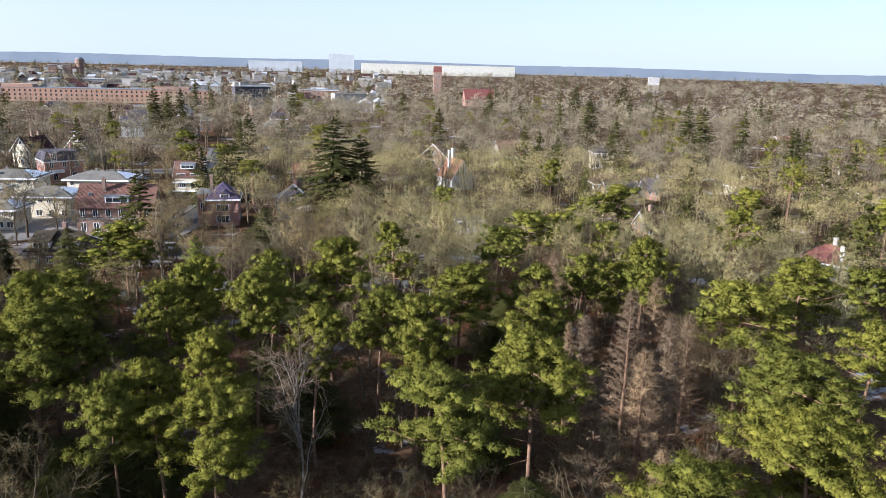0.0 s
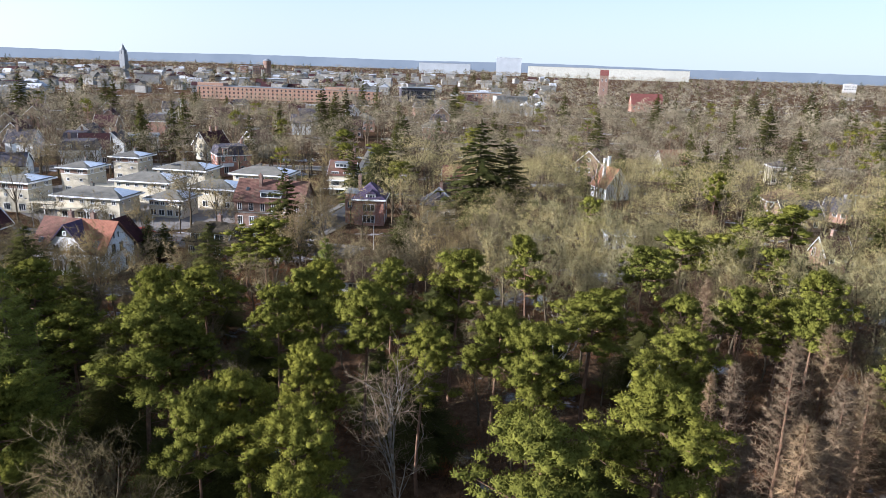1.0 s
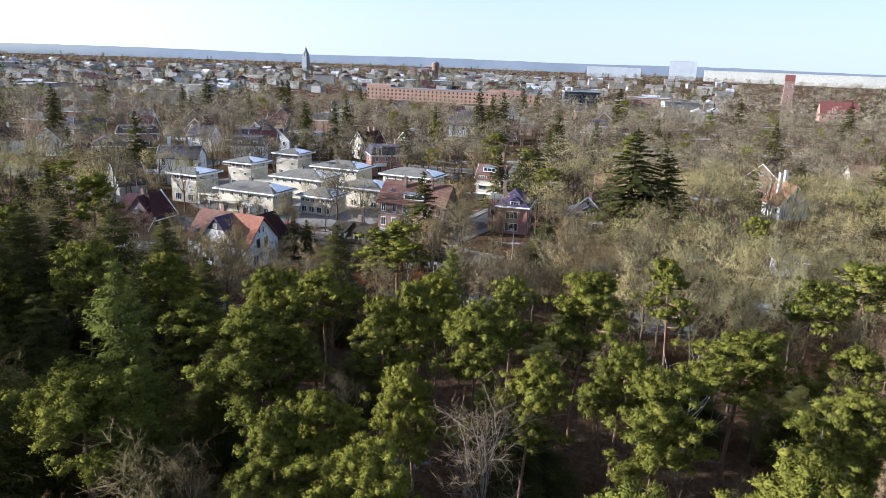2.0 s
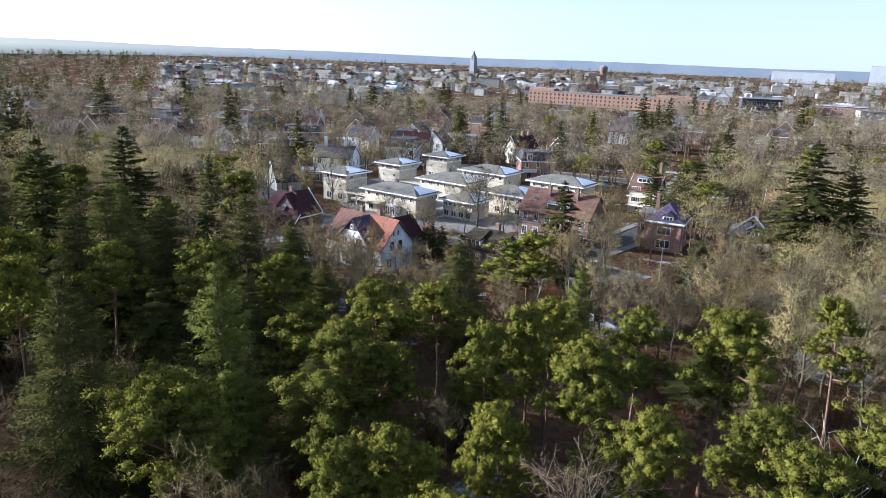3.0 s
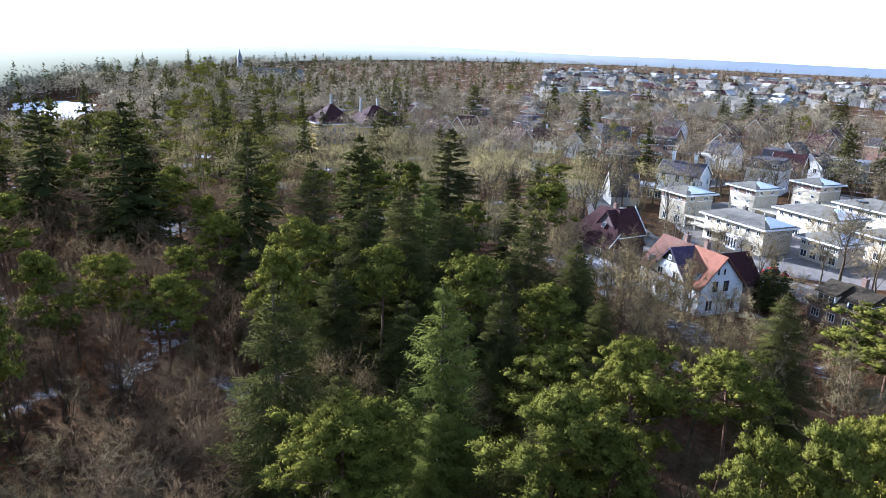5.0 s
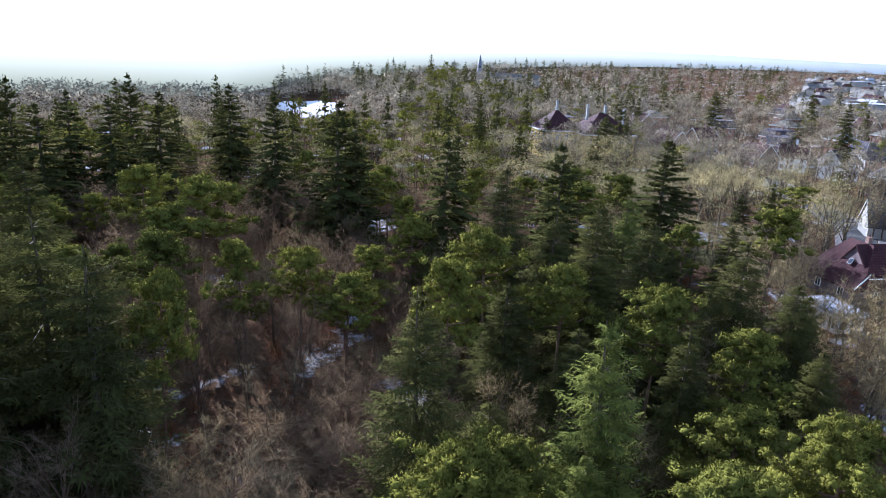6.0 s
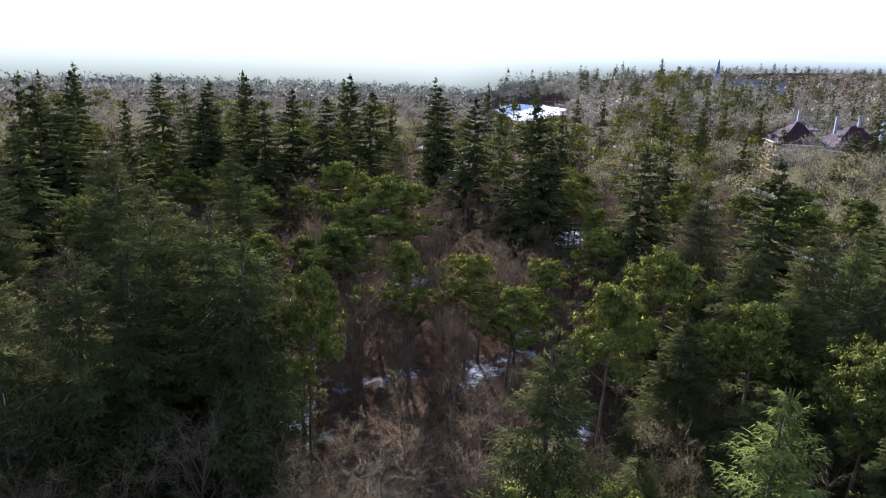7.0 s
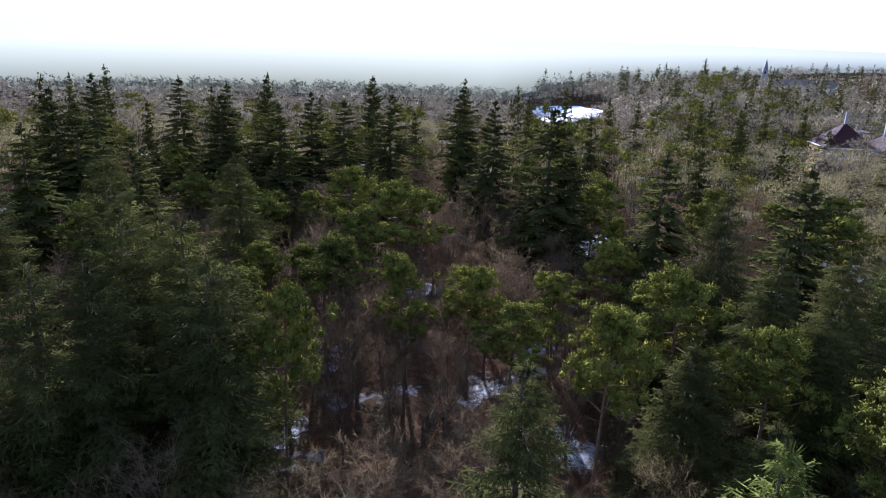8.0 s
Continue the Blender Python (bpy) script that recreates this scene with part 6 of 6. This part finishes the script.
for x, y, h in [(-84.5, 99.5, 4.6), (-80.0, 100.3, 4.2), (-88.5, 100.8, 4.8), (-75.0, 104.0, 4.4), (-92.0, 150.0, 11.0), (-97.0, 146.5, 8.0), (-74.0, 152.0, 9.0), (-54.0, 141.0, 11.0), (-45.0, 140.0, 10.0), (-97.0, 90.0, 8.5), (-138.5, 129.5, 11.0), (-141.5, 126.0, 9.5), (-136.0, 133.5, 9.0), (-77.0, 97.0, 7.0), (-70.0, 101.0, 6.0), (-64.0, 105.0, 6.0), (-88.0, 97.0, 6.5), (-138.0, 150.0, 12.0), (-137.0, 172.0, 12.0), (-119.0, 192.0, 10.0), (-96.0, 193.0, 11.0), (-75.0, 196.0, 12.0), (-99.0, 124.5, 5.0)]:
    leafless(x, y, h)
for x, y, h, r in [(-83.0, 94.5, 8.5, 12.0), (-78.5, 95.5, 7.0, 10.0), (-74.5, 98.0, 5.5, 8.5), (-88.5, 95.0, 7.5, 10.0), (-82.5, 137.0, 14.5, 17.0), (-48.6, 129.5, 12.5, 16.0), (-97.5, 92.0, 11.0, 13.0)]:
    leafless(x, y, h, r)
for x, y, h, r in [(-80.0, 119.0, 6.5, 1.8), (-72.5, 113.0, 7.0, 2.6), (-75.0, 112.0, 6.5, 2.6)]:
    spruces.plant(x, y, h, r)
for x, y, h, r in [(-52.5, 112.0, 9.5, 2.8)]:
    pines.plant(x, y, h, r)


snags = Grove([tree_thing("dead_tree", "dead pale-barked tree with broken twisted limbs", "dead trees", *bare_arrays(640, H=14, spread=1.1, limbs=7, kids=3, twigs=2, fine=2, fork=0.5, stout=0.7), M_DEADWOOD, M_DEADWOOD, "limbs")], 14.0, 14.0)
for x, y, h in [(-1.2, 72.6, 13.6), (-46.3, 103.0, 11.5), (9.5, 66.5, 12.5)]:
    snags.plant(x, y, h)


def bearing(x, y, ox=-3.0, oy=25.0):
    """Degrees to the left of +y, and metres, from the middle of the flight."""
    return math.degrees(math.atan2(-(x - ox), y - oy)), math.hypot(x - ox, y - oy)


def free(x, y, gap, taken):
    for bx, by, br in BLOCKED:
        if (x - bx) ** 2 + (y - by) ** 2 < (br + 0.8) ** 2:
            return False
    for pts in ROADS:
        for (x0, y0), (x1, y1) in zip(pts, pts[1:]):
            dx, dy = x1 - x0, y1 - y0
            s = min(1, max(0, ((x - x0) * dx + (y - y0) * dy) / (dx * dx + dy * dy)))
            if (x - x0 - s * dx) ** 2 + (y - y0 - s * dy) ** 2 < 25:
                return False
    for sx, sy, a, b in SNOWS:
        if ((x - sx) / a) ** 2 + ((y - sy) / b) ** 2 < 0.7:
            return False
    if ((x + 348) / 84) ** 2 + ((y + 15) / 18) ** 2 < 1:
        return False
    cx, cy = int(x // 8), int(y // 8)
    for i in (-1, 0, 1):
        for j in (-1, 0, 1):
            for px, py in taken.get((cx + i, cy + j), ()):
                if (x - px) ** 2 + (y - py) ** 2 < gap * gap:
                    return False
    return True


TAKEN = {}
for x, y in PLANTED:
    TAKEN.setdefault((int(x // 8), int(y // 8)), []).append((x, y))


# open ground before the houses: x, y, radius, height that trees keep to
LOWS = [(-36, 112, 8, 7), (-29, 115, 7, 7), (-45, 130, 6, 4), (-46, 146, 6, 4), (-100, 99.5, 6, 4), (-44, 138, 9, 4), (-39, 124, 9, 7), (-30, 143, 8, 4), (-26, 128, 8, 7), (4, 192, 7, 8), (66, 115, 4, 4), (42, 137, 6, 4), (38, 125, 6, 7), (-60, 170, 8, 4), (-1, 218, 8, 6), (55, 240, 7, 6), (-62, 124, 8, 4), (-34, 188, 7, 6)]


def low(x, y):
    return min([h for cx, cy, r, h in LOWS if (x - cx) ** 2 + (y - cy) ** 2 < r * r], default=99)


def species(x, y, rng):
    """What grows where."""
    u = rng.random()
    if y > 92 or (x > 30 and y > 80):
        if x < -60:
            return "bare" if u < 0.94 else "pine" if u < 0.98 else "spruce"
        return "bare" if u < 0.91 else "pine" if u < 0.96 else "spruce"
    if x > 11:
        return "russet" if u < 0.45 else "bare" if u < 0.7 else "larch" if u < 0.78 else "pine"
    if x > -36 and y > 33:
        return "pine" if u < 0.08 else "bare" if u < 0.6 else "spruce"
    if x > -90 and 38 < y < 74:
        return "spruce" if u < 0.36 else "pine" if u < 0.66 else "bare"
    if y > 60:
        return "bare" if u < (0.84 if x < -55 else 0.62) else "pine" if u < 0.94 else "spruce"
    if x < -30 and y < 70 and u < 0.5:
        return "russet"
    return "bare" if u < 0.68 else "spruce" if u < 0.76 else "pine"


_rng = random.Random(29)
near, EXTRA, LEAFLESS = 0, [], []
for _ in range(16000):
    x, y = _rng.uniform(-150, 85), _rng.uniform(-70, 172)
    yaw, d = bearing(x, y)
    if not (-42 < yaw < 155) or d > 138 or near > 800:
        continue
    if math.hypot(x + 3, y - 15) < 5:
        continue
    kind = species(x, y, _rng)
    cap = low(x, y)
    if cap < 5 or cap < 20 and kind != "bare":
        continue
    garden = cap < 20 or -114 < x < -44 and 82 < y < 136
    if garden and (kind != "bare" or y > 99 and _rng.random() < 0.35):
        continue
    if not free(x, y, {"pine": 5.0, "spruce": 5.0, "larch": 4.0, "bare": 4.4, "russet": 4.0}[kind], TAKEN):
        continue
    TAKEN.setdefault((int(x // 8), int(y // 8)), []).append((x, y))
    near += 1
    if kind == "pine":
        pines.plant(x, y, _rng.uniform(13.0, 16.2), _rng.uniform(2.3, 3.3))
    elif kind == "spruce":
        young = x > -36 and y > 33
        spruces.plant(x, y, _rng.uniform(6.5, 10.5) if young else _rng.uniform(11, 18) if y < 60 else _rng.uniform(10, 15), _rng.uniform(3.6, 5.2))
    elif kind == "larch":
        larches.plant(x, y, _rng.uniform(11, 14.5), _rng.uniform(2.0, 2.8))
    elif kind == "russet":
        russets.plant(x, y, _rng.uniform(9, 13.5))
    elif garden:
        leafless(x, y, _rng.uniform(5.0, 7.5) if y > 97 else _rng.uniform(7.0, 10.5))
    else:
        LEAFLESS.append((math.hypot(x + 6, y - 26), x, y, _rng.uniform(5.5, 9.5) if x > -36 and x < 11 and y < 85 else _rng.uniform(8.5, 12.5) if y < 92 else _rng.uniform(10.5, 15)))
for d, x, y, h in sorted(LEAFLESS):
    if bares.count + dull_bares.count < 320:
        leafless(x, y, h)
    else:
        EXTRA.append((x, y))


# ---- woods farther off, grown from lighter patterns ----
def pattern(wood, leaf):
    (v0, f0, m0), (v1, f1, m1) = wood.arrays(), leaf.arrays()
    return np.concatenate([v0, v1]), np.concatenate([f0, f1 + len(v0)]), np.concatenate([np.zeros(len(f0), int), np.ones(len(f1), int)]), np.concatenate([m0, m1])


def scatter(name, label, spots, patterns, mats):
    """One mesh of many trees: spots are x, y, width scale, height scale, turn."""
    V, F, I, M, n = [], [], [], [], 0
    for k, (x, y, r, h, a) in enumerate(spots):
        v, f, idx, m = patterns[k % len(patterns)]
        c, s = math.cos(a), math.sin(a)
        w = np.stack([(v[:, 0] * c - v[:, 1] * s) * r + x, (v[:, 0] * s + v[:, 1] * c) * r + y, v[:, 2] * h], 1)
        M.append(np.stack([m[:, 0] * c - m[:, 1] * s, m[:, 0] * s + m[:, 1] * c, m[:, 2]], 1))
        V.append(w), F.append(f + n), I.append(idx)
        n += len(v)
    if V:
        ob = new(name, mesh_np(name, np.concatenate(V), np.concatenate(F), mats, np.concatenate(I), np.concatenate(M)))
        tagged(ob, label, "woods", kind="stuff")


PINE_MID = [pattern(*pine_arrays(700 + i, H=16, R=3.6, n_limbs=7, per=3, blades=12, clump=0.34, long=0.7, wide=0.3)) for i in range(4)]
SPRUCE_MID = [pattern(*spruce_arrays(710 + i, H=20, R=4.4, whorls=22, boughs=6, segs=4, fine=0, wide=1.9)) for i in range(4)]


def round_crown(seed, H=14.0, R=5.2, limbs=8, n=225, long=1.05, wide=0.12):
    """A spreading leafless crown seen from afar: stem, limbs, and a rounded haze of twigs in lumps."""
    rng = np.random.default_rng(seed)
    wood, thin = Bits(), Bits()
    wood.tube([(0, 0, 0), (0, 0, H * 0.34), (0.3, 0.2, H * 0.7)], [0.24, 0.18, 0.06], 3)
    lumps = []
    for k in range(limbs):
        az, up = k * 2.4 + rng.normal(0, 0.3), rng.uniform(0.5, 0.86)
        reach = R * (1.0 - 0.75 * abs(up - 0.6)) * rng.uniform(0.45, 0.75)
        tip = np.array((math.cos(az) * reach, math.sin(az) * reach, H * up))
        wood.tube([(0.1, 0, H * rng.uniform(0.25, 0.5)), tip], [0.09, 0.03], 3)
        lumps.append((tip, R * rng.uniform(0.36, 0.5)))
    lumps.append((np.array((0.2, 0.1, H * 0.84)), R * 0.42))
    m = n // len(lumps)
    for tip, r in lumps:
        d = unit(rng, m)
        d[:, 2] = np.where(d[:, 2] < -0.45, -d[:, 2], d[:, 2])
        c = tip + d * r * rng.uniform(0.2, 0.95, (m, 1)) * np.array((1, 1, 0.85))
        out = c - np.array((0, 0, H * 0.55))
        out = d * 0.5 + out / (np.linalg.norm(out, axis=1, keepdims=True) + 1e-9)
        thin.blades(c, d * 0.8 + 0.7 * unit(rng, m) + np.array((0, 0, 0.25)), long * rng.uniform(0.5, 1.2, m), wide, rng, d * 0.7, out)
    return wood, thin


BARE_MID = [pattern(*round_crown(720 + i, R=4.6 + 0.3 * i, n=300, long=0.9, wide=0.08)) for i in range(5)]


def tiny(seed, H, R, n, cone=False):
    """A far crown: a stem and some dozens of sprays."""
    rng = np.random.default_rng(seed)
    wood, leaf = Bits(), Bits()
    wood.tube([(0, 0, 0), (0, 0, H * 0.8)], [0.25, 0.08], 3)
    if cone:
        u = rng.random(n)
        a = rng.uniform(0, 6.28, n)
        rad = R * (1 - u) * rng.uniform(0.15, 0.75, n)
        c = np.stack([rad * np.cos(a), rad * np.sin(a), H * (0.15 + 0.8 * u)], 1)
        d = np.stack([np.cos(a), np.sin(a), np.full(n, -0.35)], 1)
        leaf.blades(c, d, R * (1 - u) * 0.75 + 0.6, R * 0.2, rng, np.stack([np.cos(a) * 0.6, np.sin(a) * 0.6, np.ones(n)], 1), np.stack([np.cos(a), np.sin(a), np.full(n, 0.5)], 1))
    else:
        d = unit(rng, n)
        c = np.array((0, 0, H * 0.66)) + d * np.array((R, R, H * 0.3)) * rng.uniform(0.2, 0.8, (n, 1))
        leaf.blades(c, d + 0.5 * unit(rng, n) + np.array((0, 0, 0.3)), R * rng.uniform(0.35, 0.7, n), R * 0.17, rng, None, d)
    return pattern(wood, leaf)


mid = {"pine": [], "spruce": [], "bare": [(x, y, _rng.uniform(0.7, 1.0), _rng.uniform(0.65, 0.95), _rng.uniform(0, 6.28)) for x, y in EXTRA]}
for _ in range(30000):
    yaw, d = _rng.uniform(-42, 150) if _rng.random() < 0.6 else _rng.uniform(-20, 85), 105 + 345 * _rng.random() ** 0.85
    x, y = -3 - d * math.sin(radians(yaw)), 25 + d * math.cos(radians(yaw))
    if yaw > 88 and d > 225 or low(x, y) < 20 or -114 < x < -44 and 82 < y < 136 or -137 < x < -58 and 128 < y < 192:
        continue
    if not free(x, y, 4.6 if d < 240 else 7.2, TAKEN):
        continue
    TAKEN.setdefault((int(x // 8), int(y // 8)), []).append((x, y))
    u = _rng.random()
    town = 12 < yaw < 78
    west = yaw >= 78
    kind = ("bare" if u < 0.93 else "spruce" if u < 0.97 else "pine") if town else ("spruce" if u < 0.07 else "pine" if u < 0.42 else "bare") if west else ("bare" if u < 0.93 else "spruce" if u < 0.965 else "pine")
    if len(mid["bare"]) + len(mid["pine"]) + len(mid["spruce"]) > 3200:
        break
    s = _rng.uniform(0.8, 1.1) if kind != "bare" else _rng.uniform(0.85, 1.25)
    h = s * (_rng.uniform(1.0, 1.25) if west and kind == "spruce" else _rng.uniform(0.72, 1.05))
    mid[kind].append((x, y, s, h, _rng.uniform(0, 6.28)))
for _ in range(70):
    x, y = _rng.uniform(-340, -262), _rng.uniform(-34, 4)
    mid["bare"].append((x, y, _rng.uniform(0.5, 0.8), _rng.uniform(0.25, 0.42), _rng.uniform(0, 6.28)))
OUTER = []
for _ in range(13000):
    x, y = _rng.uniform(-560, -110), _rng.uniform(-350, 104)
    if bearing(x, y)[1] > 270 and bearing(x, y)[0] < 86 or bearing(x, y)[1] > rim(bearing(x, y)[0]) - 25:
        continue
    if not free(x, y, 5.4, TAKEN):
        continue
    TAKEN.setdefault((int(x // 8), int(y // 8)), []).append((x, y))
    u = _rng.random()
    beyond = bearing(x, y)[0] > 88 and bearing(x, y)[1] > 225
    kind = "bare" if beyond else "pine" if u < 0.38 else "spruce" if u < (0.4 if y > 20 else 0.43) else "bare"
    s = _rng.uniform(0.95, 1.25)
    (OUTER if beyond and bearing(x, y)[1] > 290 else mid[kind]).append((x, y, s, _rng.uniform(0.62, 0.85) if beyond else s * _rng.uniform(0.9, 1.22), _rng.uniform(0, 6.28)))
scatter("pine_wood", "pines scattered through the woods beyond the houses", mid["pine"], PINE_MID, [M_PBARK, M_PINE])
scatter("spruce_wood", "dark spruces standing above the woods", mid["spruce"], SPRUCE_MID, [M_BARK, M_SPRUCE])
NEARER = [round_crown(740 + i, R=4.6 + 0.3 * i, limbs=10, n=900, long=0.65, wide=0.042) for i in range(4)]
# from 190 m on, the twigs take the grey with haze painted in
scatter("bare_wood", "leafless trees of the gardens and woods farther off", [s for s in mid["bare"] if bearing(s[0], s[1])[1] >= 190], BARE_MID, [M_BARK, M_HAZETWIG])
scatter("bare_grove", "leafless trees standing between the houses", [s for s in mid["bare"] if bearing(s[0], s[1])[1] < 190], [pattern(*p) for p in NEARER], [M_BARK, M_TWIG])

far = {"bare": OUTER, "spruce": []}
for _ in range(8000):
    yaw = _rng.uniform(-60, 165)
    d = 430 + (2200 if yaw < 70 else 1000) * _rng.random() ** 1.5
    x, y = -3 - d * math.sin(radians(yaw)), 25 + d * math.cos(radians(yaw))
    if 22 < yaw < 40 and d < 620 or d > rim(yaw) - 15:
        continue
    town = 14 < yaw < 62
    if town and _rng.random() < 0.2:
        continue
    s = 1.0 + d / 2200
    far["spruce" if _rng.random() < (0.3 if yaw > 62 else 0.07) else "bare"].append((x, y, s, _rng.uniform(0.75, 1.15), _rng.uniform(0, 6.28)))
for _ in range(60):
    x, y = _rng.uniform(250, 430), _rng.uniform(880, 1110)
    far["bare"].append((x, y, _rng.uniform(1.2, 1.6), _rng.uniform(1.1, 1.4), _rng.uniform(0, 6.28)))
for _ in range(300):
    yaw, d = _rng.uniform(70, 90), 325 + 80 * _rng.random()
    x, y = -3 - d * math.sin(radians(yaw)), 25 + d * math.cos(radians(yaw))
    if ((x + 330) / 125) ** 2 + ((y + 15) / 19) ** 2 < 1 or any(math.hypot(x - bx, y - by) < br + 3 for bx, by, br in BLOCKED):
        continue
    far["spruce" if _rng.random() < 0.3 else "bare"].append((x, y, _rng.uniform(0.9, 1.3), _rng.uniform(0.75, 1.1), _rng.uniform(0, 6.28)))
# far crowns carry the same painted haze in their twig colour
scatter("far_bare_wood", "far leafless woods towards the horizon", far["bare"], [pattern(*round_crown(800 + i, 14, 5.2, 5, 44, 2.0, 0.5)) for i in range(4)], [M_BARK, M_HAZETWIG])
scatter("far_spruce_wood", "far dark conifers towards the horizon", far["spruce"], [tiny(810 + i, 19, 4.2, 100, True) for i in range(4)], [M_BARK, M_SPRUCE])


def far_town():
    """Roofs and walls of the far town, too small to tell apart."""
    rng = random.Random(77)
    walls, pale, red, grey = bmesh.new(), bmesh.new(), bmesh.new(), bmesh.new()
    for _ in range(520):
        yaw, d = rng.uniform(4, 60), rng.uniform(520, 1700)
        if yaw < 14 and rng.random() < 0.5 or 14 < yaw < 41 and d < 700:
            continue
        x, y = -d * math.sin(radians(yaw)), d * math.cos(radians(yaw))
        big = rng.random() < 0.2
        w, l, h = (rng.uniform(16, 34), rng.uniform(10, 14), rng.uniform(7, 12)) if big else (rng.uniform(8, 16), rng.uniform(8, 11), rng.uniform(5, 8))
        m = pose(x, y, 0, 0, 0, rng.choice((15, 105)) + rng.uniform(-10, 10))
        bm = bmesh.new()
        box(bm, -w / 2, w / 2, -l / 2, l / 2, -0.5, h)
        for src, dst in ((bm, walls),):
            vs = [dst.verts.new(m @ v.co) for v in src.verts]
            src.verts.index_update()
            for f in src.faces:
                dst.faces.new([vs[v.index] for v in f.verts])
        bm.free()
        dst = pale if rng.random() < 0.22 else grey if rng.random() < 0.5 else red
        rise = 0.4 if big else rng.uniform(2.5, 4.5)
        pts = [(sx * (w / 2 + 0.4), sy * (l / 2 + 0.4), h + 0.02) for sx in (-1, 1) for sy in (-1, 1)] + [(sx * (w / 2 + 0.4), 0 if not big else sx * 0.1, h + rise) for sx in (-1, 1)]
        a = [dst.verts.new(m @ Vector(p)) for p in pts]
        for f in ((0, 2, 5, 4), (1, 4, 5, 3), (0, 4, 1), (2, 3, 5)):
            dst.faces.new([a[i] for i in f])
    for nm, bm, mat, lab in (("far_walls", walls, M_STONE, "pale walls of the far town"), ("far_frosted_roofs", pale, M_FROST, "snow-dusted roofs of the far town"), ("far_grey_roofs", grey, M_GREYROOF, "grey flat roofs of the far town"), ("far_tiled_roofs", red, M_TILE_M, "red tiled roofs of the far town")):
        tagged(part(nm, bm, mat), lab, "town", kind="stuff")


far_town()


def undergrowth():
    """Brown brush under the trees."""
    rng = np.random.default_rng(41)
    v, b = Bits(), Bits()
    n = 0
    while n < 5600:
        x, y = rng.uniform(-130, 70), rng.uniform(-55, 125)
        yaw, d = bearing(x, y)
        n += 1
        if not (-42 < yaw < 155) or d > 125 or any((x - bx) ** 2 + (y - by) ** 2 < br * br for bx, by, br in BLOCKED):
            continue
        k = 52
        h = rng.uniform(0.7, 2.4)
        c = np.stack([rng.normal(x, 0.5, k), rng.normal(y, 0.5, k), rng.uniform(0, h * 0.5, k)], 1)
        (b if rng.random() < 0.3 else v).blades(c, rng.normal(0, 0.6, (k, 3)) + np.array((0, 0, 1.0)), h * rng.uniform(0.4, 0.8, k), 0.042, rng, None, rng.normal(0, 0.5, (k, 3)) + np.array((0, 0, 1.0)))
    tagged(part("undergrowth", v.mesh("undergrowth", M_SHRUB), None), "tangled brown brush on the woodland floor", "brush", kind="stuff")
    tagged(part("beech_brush", b.mesh("beech_brush", M_BEECH), None), "young beeches holding withered red-brown leaves", "brush", kind="stuff")


undergrowth()
